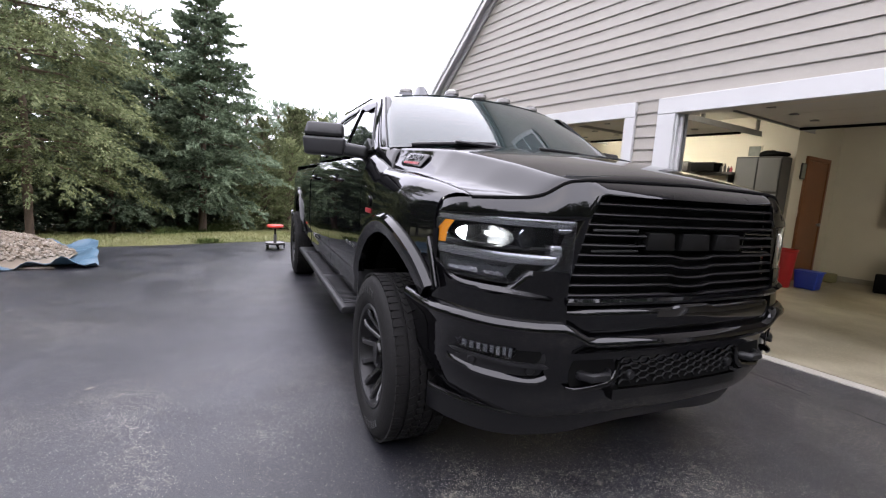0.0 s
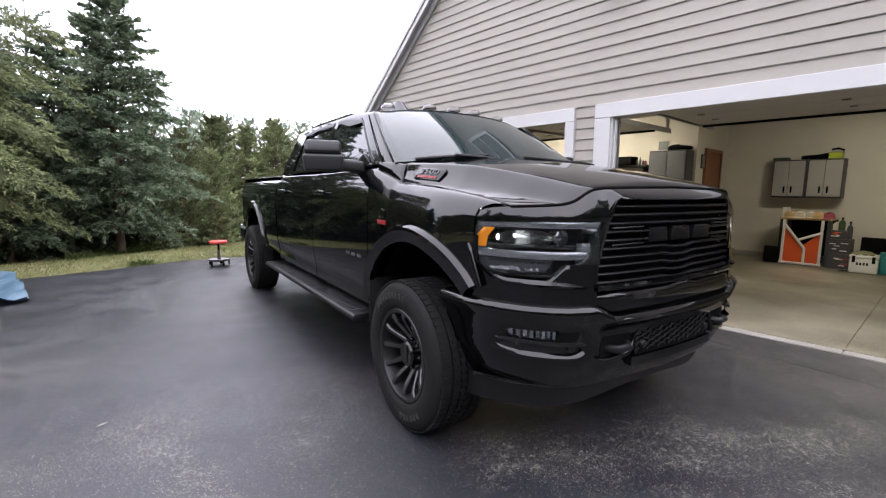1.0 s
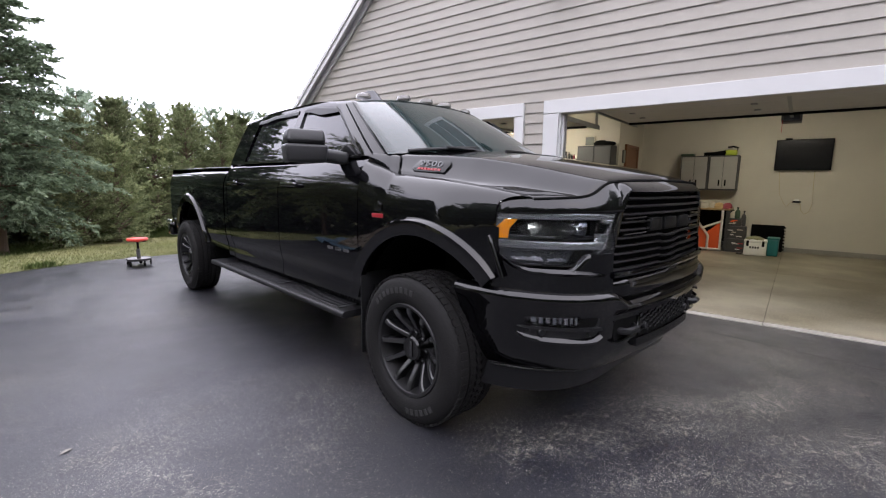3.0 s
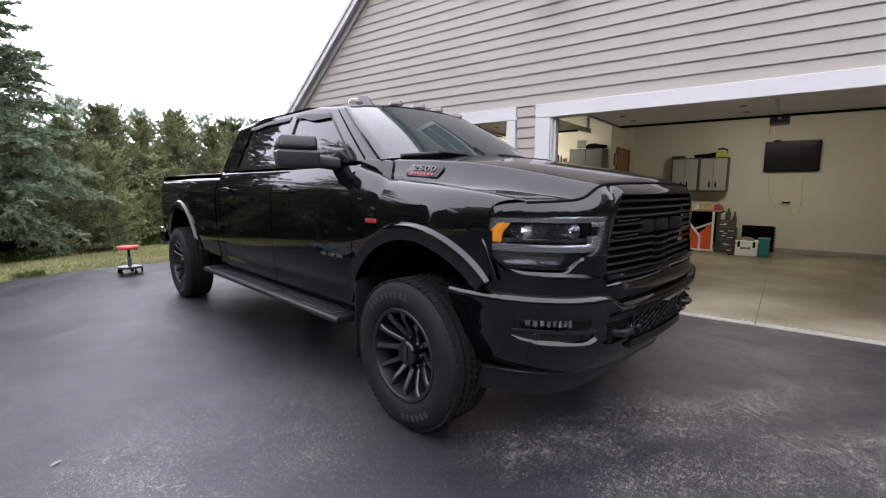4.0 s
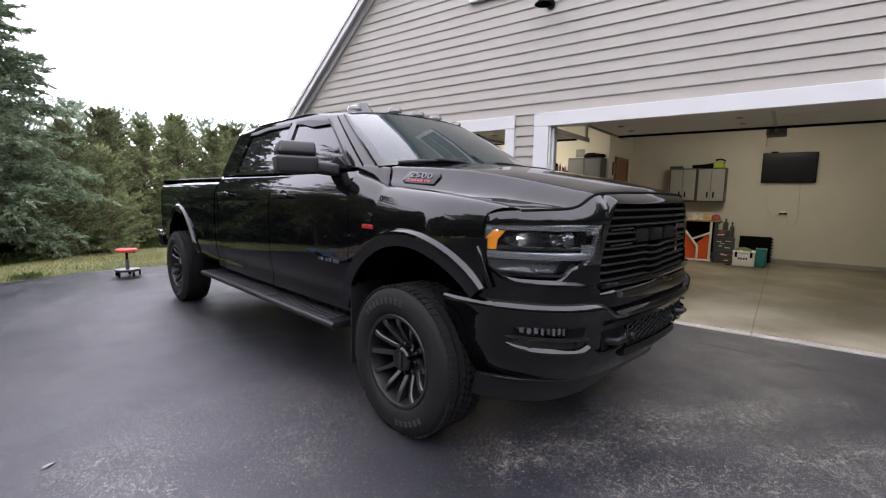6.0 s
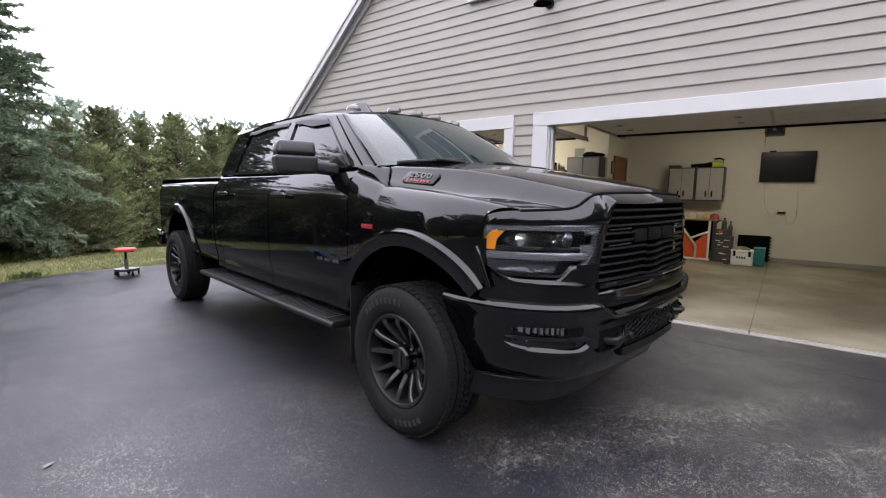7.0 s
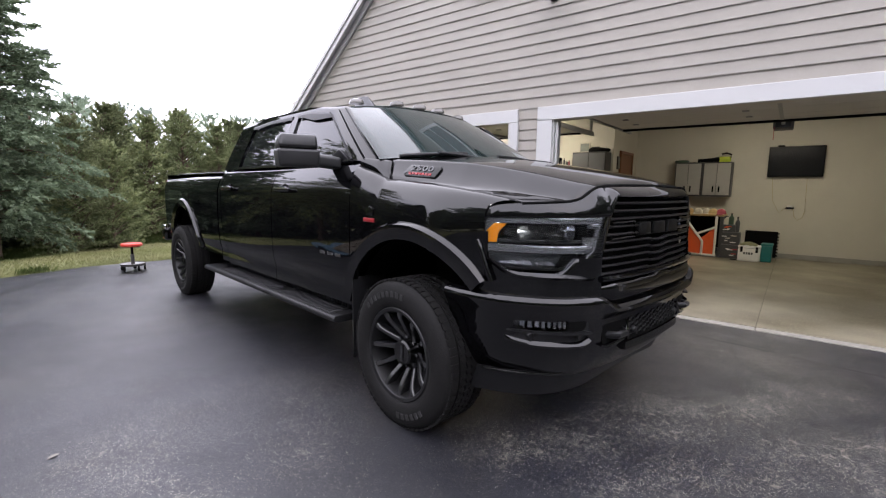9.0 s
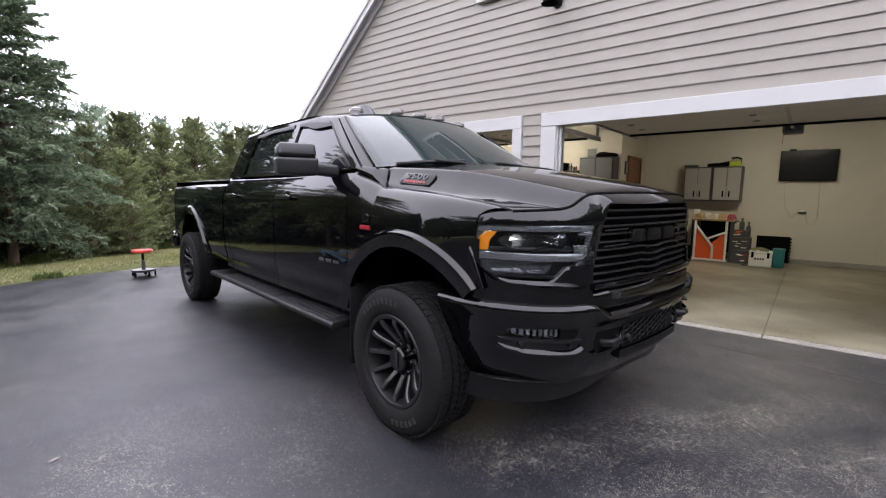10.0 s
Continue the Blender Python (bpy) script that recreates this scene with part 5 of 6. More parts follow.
CREAM_CORD = material("pale_cord", (0.42, 0.36, 0.22), 0.7)
GREEN_DARK = material("dark_green_plastic", (0.03, 0.06, 0.03), 0.5)
GREY_DOOR = material("grey_cabinet_door", (0.12, 0.12, 0.122), 0.45, var=0.1)
PICTURE = material("picture_print", (0.16, 0.17, 0.15), 0.5, var=0.6, scale=14)


def at_house(x, y, z=FLOOR_Z, turn=0.0):
    return HOUSE @ pose(x, y, z, 0, 0, turn)


def wall_cabinet(y0, y1):
    c = thing("wall_cabinet", at_house(DEEP - 0.30, (y0 + y1) / 2, 1.20), "charcoal wall cabinet with two silver steel doors", "cabinet", "cabinets over the workbench")
    w, h = y1 - y0, 0.70
    part("body", box(0.0, 0.297, -w / 2, w / 2, 0.0, h, 0.006), CABINET, c, smooth=False)
    for k in (-1, 1):
        a, b = sorted((k * 0.004, k * (w / 2 - 0.022)))
        d = part("door", box(-0.02, -0.001, a, b, 0.03, h - 0.025, 0.006), STEEL_DOOR, c, "ribbed silver steel door", smooth=False)
        for r in range(5):
            part("rib", box(-0.024, -0.019, a + 0.03, b - 0.03, h - 0.12 - r * 0.022, h - 0.111 - r * 0.022, 0.002, 1), STEEL_DOOR, d, smooth=False)
        part("handle", box(-0.030, -0.019, k * 0.055 - 0.014, k * 0.055 + 0.014, 0.09, 0.21, 0.006), DARK, d, "black recessed pull")


wall_cabinet(-0.975, -0.46)
wall_cabinet(-1.50, -0.985)

# chainsaw-like blower and boxes on top of the cabinets
saw = thing("leaf_blower", at_house(DEEP - 0.17, -1.20, 1.901), "black and lime garden tool lying on the cabinets", "garden tool")
part("barrel", moved(tube([(0, 0.34, 0.04), (0, 0.1, 0.045), (0, -0.06, 0.055)], [0.032, 0.04, 0.06], 12), pose(0, 0, 0)), DARK, saw)
part("body", moved(box(-0.06, 0.06, -0.25, -0.04, 0.0, 0.11, 0.03, 3), pose(0, 0, 0)), LIME, saw)
part("handle", tube([(0, -0.24, 0.08), (0, -0.25, 0.15), (0, -0.17, 0.18), (0, -0.08, 0.165)], 0.018, 10), DARK, saw)
solid("flat_case", box(-0.1, 0.1, -0.12, 0.12, 0, 0.05, 0.012), GREEN_DARK, "flat dark green case on the cabinet", "case", m=at_house(DEEP - 0.16, -0.56, 1.901))


def workbench():
    b = thing("workbench", at_house(5.5, -1.12), "plank-topped workbench against the garage wall", "workbench")
    part("top", box(-0.25, 0.40, -0.36, 0.38, 0.80, 0.84, 0.006), PINE, b, "pine plank top")
    for x in (-0.2, 0.36):
        for y in (-0.33, 0.34):
            part("leg", box(x - 0.03, x + 0.03, y - 0.03, y + 0.03, 0.0, 0.80, 0.004), CABINET, b, smooth=False)
    part("back_panel", box(0.35, 0.38, -0.32, 0.33, 0.05, 0.78), DARK, b, smooth=False)
    part("shelf", box(-0.15, 0.36, -0.32, 0.33, 0.10, 0.13), CABINET, b, smooth=False)


workbench()

# orange boards behind a white pipe frame, leaning on the bench
frame_m = at_house(5.20, -1.10)
boards = thing("orange_board", frame_m, "bright orange sheet leaning behind a white frame", "board")
part("sheet", prism([(-0.25, 0.03), (0.25, 0.03), (0.25, 0.70), (0.10, 0.50), (-0.02, 0.36), (-0.12, 0.45), (-0.25, 0.62)], "X", 0.02, 0.03), ORANGE, boards, smooth=False)
pf = thing("pipe_frame", frame_m, "white plastic pipe frame with crossing braces", "frame")
for pts in (((-0.27, 0.02), (-0.27, 0.80)), ((0.27, 0.02), (0.27, 0.80)), ((-0.30, 0.03), (0.30, 0.03)), ((0.25, 0.70), (-0.05, 0.30)), ((-0.05, 0.30), (-0.05, 0.03)), ((-0.25, 0.58), (0.06, 0.44))):
    part("pipe", tube([(0.0, y, z) for y, z in pts], 0.022, 10), WHITE_PVC, pf)
for k in range(9):
    for y in (-0.30, 0.30):
        part("peg", tube([(0.0, y - 0.02, 0.10 + k * 0.065), (0.0, y + 0.02, 0.10 + k * 0.065)], 0.012, 6), DARK, pf)


def cap(x, y, mat, turn, words):
    c = thing("baseball_cap", at_house(x, y, 0.858, turn), words, "cap", "caps on the workbench")
    dome = lathe([(0.085, 0.0), (0.084, 0.035), (0.07, 0.075), (0.04, 0.10), (0.0, 0.108)], 20)
    part("crown", dome, mat, c)
    part("brim", shell(lambda u, v: (-(0.07 + 0.075 * v) * math.cos(mix(-0.9, 0.9, u)), (0.075 + 0.02 * v) * math.sin(mix(-0.9, 0.9, u)) * 1.1, 0.012 - 0.02 * v * v), 10, 4, (0, 0, -0.004)), mat, c)


cap(5.36, -0.86, TAN_CLOTH, 20, "tan cloth cap lying on the workbench")
cap(5.33, -1.02, CAP_CLOTH, -10, "pale cream cap lying on the workbench")
cap(5.40, -1.16, CAP_CLOTH, 30, "pale cream cap lying on the workbench")
cap(5.35, -1.28, TAN_CLOTH, 5, "tan cloth cap lying on the workbench")
cap(5.36, -1.42, PINK_CLOTH, -20, "maroon cloth cap lying on the workbench")
solid("paper_box", box(-0.04, 0.04, -0.05, 0.05, 0, 0.19, 0.003), WHITE_PVC, "plain white carton on the workbench", "carton", m=at_house(5.42, -0.80, 0.842))


def oil_crate(x, y, z, w, h, mat, band):
    c = thing("oil_case", at_house(x, y, z), "dark carton of motor oil bottles on the floor", "carton", "dark cartons by the bench")
    part("carton", box(-0.13, 0.13, -w / 2, w / 2, 0, h, 0.008), mat, c, smooth=False)
    rng = random.Random(int(y * 100 + z * 1000))
    for k in range(5):
        yy = -w / 2 + 0.03 + rng.random() * (w - 0.12)
        zz = 0.03 + rng.random() * (h - 0.06)
        part("print_bar", box(-0.134, -0.1305, yy, yy + 0.05 + rng.random() * 0.05, zz, zz + 0.016), band if k % 2 else WHITE_PVC, c, smooth=False)


oil_crate(5.36, -1.63, FLOOR_Z, 0.32, 0.26, CABINET, RED_BIN)
oil_crate(5.38, -1.62, FLOOR_Z + 0.262, 0.30, 0.24, CABINET, CAP_CLOTH)
oil_crate(5.40, -1.58, FLOOR_Z + 0.504, 0.22, 0.14, CABINET, ORANGE)


def bottle(x, y, z, h, r, mat, words):
    b = thing("bottle", at_house(x, y, z), words, "bottle", "bottles on the cartons")
    part("body", lathe([(r, 0.0), (r, h * 0.6), (r * 0.8, h * 0.7), (r * 0.35, h * 0.8), (r * 0.35, h * 0.93)], 14), mat, b)
    part("cap", lathe([(r * 0.42, h * 0.92), (r * 0.42, h), (0.0, h)], 12), DARK, b)


bottle(5.38, -1.60, FLOOR_Z + 0.646, 0.22, 0.045, GREEN_DARK, "dark bottle standing on the cartons")
bottle(5.36, -1.71, FLOOR_Z + 0.504, 0.30, 0.04, CABINET, "tall dark bottle standing on the cartons")
bottle(5.45, -1.52, FLOOR_Z + 0.646, 0.16, 0.05, CAP_CLOTH, "pale squat bottle standing on the cartons")


def cooler():
    c = thing("cooler", at_house(5.12, -1.96), "white hard-sided cooler with black latches on the floor", "cooler")
    part("tub", box(-0.15, 0.15, -0.175, 0.175, 0.0, 0.235, 0.02, 3), WHITE_PVC, c)
    part("lid", box(-0.155, 0.155, -0.18, 0.18, 0.24, 0.29, 0.016, 3), WHITE_PVC, c)
    for y in (-0.12, 0.12):
        part("latch", box(-0.168, -0.15, y - 0.02, y + 0.02, 0.17, 0.275, 0.005), DARK, c, "black rubber latch")
    for k in range(4):
        part("print_bar", box(-0.154, -0.1502, 0.06 - k * 0.04, 0.085 - k * 0.04, 0.13, 0.17), DARK, c, smooth=False)
    def rag(u, v):
        a, b = mix(-0.13, 0.13, u), mix(-0.14, 0.14, v)
        return (a, b, 0.292 + 0.05 * max(0, 1 - (a / 0.14) ** 2 - (b / 0.15) ** 2) + 0.018 * noise.noise(Vector((a * 18, b * 18, 1))) + 0.012)
    solid("folded_cloth", sheet(rag, 14, 14, 0.012), OLIVE_CLOTH, "crumpled olive cloth on the cooler", "cloth", m=at_house(5.12, -1.94))


cooler()
tb = thing("storage_tote", at_house(5.22, -2.22), "teal plastic tote on the garage floor", "tote")
part("tub", box(-0.16, 0.16, -0.085, 0.085, 0.0, 0.30, 0.02, 3), TEAL, tb)
part("lid", box(-0.17, 0.17, -0.095, 0.095, 0.302, 0.335, 0.012), TEAL, tb)
mat_t = thing("foam_mat", at_house(DEEP - 0.10, -2.05, FLOOR_Z), "black interlocking foam mat leaning on the wall", "mat")
part("mat", moved(box(-0.012, 0.012, -0.30, 0.24, 0, 0.52, 0.003), pose(0, 0, 0, 0, 10, 0)), DARK, mat_t, smooth=False)
for k in range(8):
    part("tab", moved(box(-0.012, 0.012, -0.325, -0.299, 0.03 + k * 0.062, 0.06 + k * 0.062, 0.003), pose(0, 0, 0, 0, 10, 0)), DARK, mat_t, smooth=False)


def television():
    t = thing("television", at_house(DEEP - 0.06, -2.50, 1.89, 0), "flat black television hung on the garage wall", "television")
    part("case", box(-0.02, 0.03, -0.43, 0.43, -0.29, 0.29, 0.01), GLOSS_PLASTIC, t, smooth=False)
    part("screen", box(-0.024, -0.019, -0.405, 0.405, -0.255, 0.27), SCREEN, t, "dark switched-off screen", smooth=False)
    part("bracket", box(0.031, 0.058, -0.15, 0.15, -0.12, 0.12), DARK, t, smooth=False)
    part("media_box", box(-0.02, 0.04, 0.19, 0.30, 0.291, 0.318, 0.005), DARK, t)


television()
cord = thing("power_cord", HOUSE, "pale power cord running to a wall outlet", "cord")
part("outlet", box(DEEP - 0.012, DEEP - 0.001, -2.52, -2.44, 0.97, 1.05, 0.003), WHITE_PVC, cord, "white wall outlet")
part("adapter", box(DEEP - 0.05, DEEP - 0.012, -2.55, -2.42, 0.985, 1.02, 0.008), DARK, cord, "black power adapter")
xw = DEEP - 0.015
part("wire", tube([(xw, -2.70, 1.60), (xw, -2.71, 1.25), (xw, -2.72, 0.95), (xw, -2.69, 0.82), (xw, -2.62, 0.77), (xw, -2.57, 0.83), (xw, -2.54, 0.97), (xw, -2.50, 1.0)], 0.006, 6), CREAM_CORD, cord)
part("wire", tube([(xw, -2.47, 1.0), (xw, -2.40, 0.99), (xw, -2.33, 0.90), (xw, -2.28, 0.98), (xw, -2.20, 1.15), (xw, -2.16, 1.62)], 0.005, 6), CREAM_CORD, cord)


def opener(x, y, z, words):
    o = thing("door_opener", at_house(x, y, z), words, "door opener", "garage door openers")
    part("housing", box(-0.16, 0.16, -0.12, 0.12, 0.0, 0.14, 0.02, 3), CABINET, o)
    part("lamp_lens", box(-0.17, -0.16, -0.09, 0.09, 0.02, 0.11, 0.004), SATIN_DARK, o)
    for yy in (-0.09, 0.09):
        part("hanger", box(-0.01, 0.01, yy - 0.015, yy + 0.015, 0.14, 2.75 - z), STEEL, o, smooth=False)
    part("rail", box(-x + 0.35, -0.16, -0.02, 0.02, 0.05, 0.085), STEEL, o, smooth=False)
    part("pull_cord", tube([(-0.18, 0.10, 0.02), (-0.18, 0.10, -0.16)], 0.004, 6), RED_BIN, o)


opener(3.2, -2.32, 2.20, "grey garage door opener hung from the ceiling")
opener(3.0, 1.75, 2.16, "grey garage door opener hung from the ceiling")


def raised_door(y0, y1, words):
    d = thing("garage_door", HOUSE, words, "garage door", "raised garage doors")
    n = 4
    for k in range(n):
        x0 = 0.42 + k * 0.52
        part("panel", box(x0 + 0.003, x0 + 0.517, y0 + 0.06, y1 - 0.06, 2.255, 2.30, 0.006), DOOR_PANEL, d, smooth=False)
        if k:
            for y in [mix(y0 + 0.4, y1 - 0.4, q / 3) for q in range(4)]:
                part("hinge", box(x0 - 0.03, x0 + 0.03, y - 0.035, y + 0.035, 2.238, 2.254, 0.004), STEEL, d)
    part("bottom_seal", box(0.42 + n * 0.52, 0.46 + n * 0.52, y0 + 0.06, y1 - 0.06, 2.225, 2.30, 0.008), DARK, d, "dark rubber edge seal", smooth=False)
    for k, y in ((0, y0 + 0.03), (1, y1 - 0.03)):
        rail = part("track", box(0.30, 3.0, y - 0.022, y + 0.022, 2.245, 2.31), STEEL, d, "galvanised steel track", smooth=False)
        part("track_lip", box(0.30, 3.0, y - 0.034, y - 0.022, 2.235, 2.246), STEEL, rail, smooth=False)
        curve = [(0.30 - 0.20 * math.sin(a), y, 2.07 + 0.20 * math.cos(a)) for a in [math.pi / 2 * i / 8 for i in range(9)]] + [(0.10, y, 0.05)]
        part("vertical_track", tube(curve, 0.022, 6), STEEL, d)
        for x in (1.5, 2.9):
            part("hanger", box(x - 0.015, x + 0.015, y - 0.02, y + 0.02, 2.31, 2.75), STEEL, d, smooth=False)


raised_door(RIGHT_Y0, RIGHT_Y1, "wide almond sectional garage door raised overhead")
raised_door(LEFT_Y0, LEFT_Y1, "single almond sectional garage door raised overhead")


def storage_cabinet():
    c = thing("storage_cabinet", at_house(3.96, 0.80, 0.95), "black-framed wall cabinet with four flat grey doors", "cabinet")
    part("body", box(0.0, 0.338, -0.34, 0.34, 0.0, 1.10, 0.008), CABINET, c, smooth=False)
    for k in (-1, 1):
        a, b = sorted((k * 0.008, k * 0.322))
        for z0, z1 in ((0.025, 0.50), (0.545, 1.075)):
            part("door", box(-0.014, -0.001, a, b, z0, z1, 0.004), GREY_DOOR, c, "flat grey door", smooth=False)


storage_cabinet()
fr = thing("picture_frame", at_house(4.10, 0.94, 2.051), "small framed print standing on the black cabinet", "picture")
part("frame", box(-0.01, 0.01, -0.11, 0.11, 0, 0.20, 0.004), CAP_CLOTH, fr, smooth=False)
part("print", box(-0.014, -0.0095, -0.09, 0.09, 0.02, 0.18), PICTURE, fr, smooth=False)
def bag_shape(u, v):
    a = 2 * math.pi * u
    k = math.sin(math.pi * v) ** 0.5 if 0 < v < 1 else 0.0
    return (0.13 * k * math.cos(a), 0.22 * k * math.sin(a), max(0.0, 0.035 + 0.075 * -math.cos(math.pi * v) * (0.8 + 0.2 * math.sin(a))))
solid("tool_bag", sheet(bag_shape, 20, 10), DARK, "soft black bag lying on the cabinet", "bag", m=at_house(4.10, 0.64, 2.051))

# walk-through door in the recess, with a small framed notice beside it
dr = thing("door_1", at_house(5.12, 0.42), "reddish-brown wooden door with casing", "door", kind="structure")
part("leaf", box(-0.38, 0.38, -0.03, -0.002, 0.01, 2.03, 0.006), WOOD, dr, smooth=False)
for x0, x1, z0, z1 in ((-0.45, -0.385, 0, 2.10), (0.385, 0.45, 0, 2.10), (-0.385, 0.385, 2.035, 2.10)):
    part("casing", box(x0, x1, -0.045, -0.001, z0, z1, 0.006), WOOD, dr, smooth=False)
part("knob", moved(lathe([(0.0, -0.06), (0.026, -0.05), (0.03, -0.03), (0.012, -0.015), (0.02, 0.0)], 16, "Y"), pose(0.31, -0.03, 0.98)), STEEL, dr, "dull metal knob")
nt = thing("framed_notice", at_house(4.60, 0.415, 1.86), "small dark framed notice on the cream wall", "notice")
part("frame", box(-0.085, 0.085, -0.02, 0.0, -0.13, 0.13, 0.004), CABINET, nt, smooth=False)
part("sheet", box(-0.065, 0.065, -0.024, -0.019, -0.11, 0.11), PICTURE, nt, smooth=False)
part("switch_plate", box(-0.03, 0.03, -0.008, -0.001, -0.06, 0.06, 0.002), WHITE_PVC, thing("light_switch", at_house(4.66, 0.42, 1.18), "pale light switch beside the door", "switch"))

# bins, broom and a watering can by the inner wall
rb = thing("trash_can", at_house(4.02, 0.30), "tall red plastic trash can on the garage floor", "bin")
part("can", lathe([(0.17, 0.0), (0.175, 0.01), (0.215, 0.56), (0.225, 0.57), (0.225, 0.60), (0.21, 0.60), (0.165, 0.04), (0.0, 0.04)], 28), RED_BIN, rb)
part("sticker", box(-0.205, -0.198, -0.03, 0.03, 0.36, 0.48, 0.002), WHITE_PVC, rb, "pale label bar", smooth=False)
bb = thing("recycling_bin", at_house(4.28, -0.02), "low blue plastic recycling bin", "bin")
own = box(-0.13, 0.13, -0.16, 0.16, 0.0, 0.27, 0.02, 3)
for v in own.verts:
    k = mix(0.85, 1.0, v.co.z / 0.27)
    v.co.x *= k
    v.co.y *= k
part("tub", own, BLUE_BIN, bb)
part("rim", box(-0.14, 0.14, -0.17, 0.17, 0.262, 0.285, 0.008), BLUE_BIN, bb)
br = thing("push_broom", at_house(4.22, 0.60), "wooden push broom leaning on the wall", "broom")
part("handle", tube([(-0.22, 0.18, 0.10), (0.05, -0.06, 1.25)], 0.013, 10), PINE, br)
part("head", box(-0.26, -0.19, -0.05, 0.42, 0.04, 0.10, 0.01), CABINET, br)
part("bristles", box(-0.265, -0.185, -0.05, 0.42, 0.0, 0.042, 0.004), DARK, br)
wc = thing("watering_can", at_house(3.98, 0.98), "dark watering can on the floor", "can")
part("body", lathe([(0.11, 0.0), (0.12, 0.02), (0.10, 0.22), (0.06, 0.27), (0.0, 0.27)], 20), CABINET, wc)
part("spout", tube([(0, 0.09, 0.06), (0, 0.20, 0.20), (0, 0.24, 0.28)], [0.03, 0.018, 0.014], 10), CABINET, wc)
part("handle", tube([(0, -0.09, 0.05), (0, -0.17, 0.14), (0, -0.10, 0.27), (0, 0, 0.30)], 0.012, 8), CABINET, wc)
# low clutter beside the bench and along the wall
def clutter(name, x, y, dims, mat, words, cat, z=FLOOR_Z, turn=0):
    return solid(name, box(-dims[0] / 2, dims[0] / 2, -dims[1] / 2, dims[1] / 2, 0, dims[2], min(dims) * 0.15, 2), mat, words, cat, m=at_house(x, y, z, turn))
clutter("tool_case", 5.25, -0.66, (0.16, 0.22, 0.30), DARK, "black tool case on the floor beside the bench", "case", turn=15)
clutter("wicker_basket", 5.55, 0.16, (0.2, 0.26, 0.16), OLIVE_CLOTH, "patterned low basket on the floor by the door", "basket")
clutter("paint_tin", 5.02, -1.72, (0.07, 0.10, 0.025), CABINET, "small flat dark tray on the floor", "tray")
clutter("shelf_box", 3.95, 1.62, (0.3, 0.42, 0.16), DARK, "black case on a high shelf", "case", z=1.80)
clutter("shelf_box", 3.98, 2.06, (0.3, 0.34, 0.18), CABINET, "charcoal case on a high shelf", "case", z=1.80)
sh = thing("wall_shelf", at_house(4.10, 1.75, 1.775), "dark wall shelf crowded with small things", "shelf")
part("board", box(-0.2, 0.198, -0.6, 0.6, -0.02, 0.022, 0.004), CABINET, sh, smooth=False)
for y in (-0.5, 0.5):
    part("bracket", box(-0.15, 0.198, y - 0.015, y + 0.015, -0.18, -0.021), STEEL, sh, smooth=False)
rng = random.Random(4)
for k in range(7):
    bottle(3.97 + rng.random() * 0.08, 1.22 + k * 0.055, 1.799, 0.09 + rng.random() * 0.06, 0.022, rng.choice([CABINET, OLIVE_CLOTH, CABINET, PINK_CLOTH]), "small bottle on the wall shelf")

# wall lantern above the doors
wl_t = thing("wall_lantern", at_house(-0.03, -0.16, 3.47), "dark metal lantern on the siding", "lamp")
part("back_plate", lathe([(0.055, 0.0), (0.05, 0.02), (0.0, 0.024)], 20, "X"), DARK, wl_t)
part("arm", tube([(-0.01, 0, 0), (-0.12, 0, 0.06), (-0.18, 0, 0.02)], 0.012, 8), DARK, wl_t)
part("shade", moved(lathe([(0.03, 0.09), (0.05, 0.06), (0.10, 0.0), (0.095, 0.0), (0.03, 0.07)], 24, closed=True), pose(-0.18, 0, -0.06)), DARK, wl_t)


# unseen ceiling lights, added behind the door heads to brighten the garage
def fill_batten(x, y):
    b = thing("ceiling_light", at_house(x, y, 2.75), "unseen slim ceiling light added to brighten the garage, with a warm white diffuser", "ceiling light", "garage ceiling lights")
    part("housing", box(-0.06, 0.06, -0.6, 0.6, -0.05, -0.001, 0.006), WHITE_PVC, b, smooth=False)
    part("diffuser", box(-0.05, 0.05, -0.58, 0.58, -0.07, -0.051, 0.006), FILL_GLOW, b, smooth=False)


FILL_GLOW = bpy.data.materials.new("warm_fill_glow")
FILL_GLOW.use_nodes = True
FILL_GLOW.node_tree.nodes["Principled BSDF"].inputs["Emission Color"].default_value = (1.0, 0.92, 0.77, 1)
FILL_GLOW.node_tree.nodes["Principled BSDF"].inputs["Emission Strength"].default_value = 34.0
fill_batten(3.6, -2.2)
# two more added to lift the left bay, where daylight falls short
fill_batten(3.1, 1.9)
fill_batten(3.1, 3.3)

# ---- outdoors ----
NEEDLE = bpy.data.materials.new("conifer_needles")
LAWN_LEAF = bpy.data.materials.new("undergrowth_leaves")


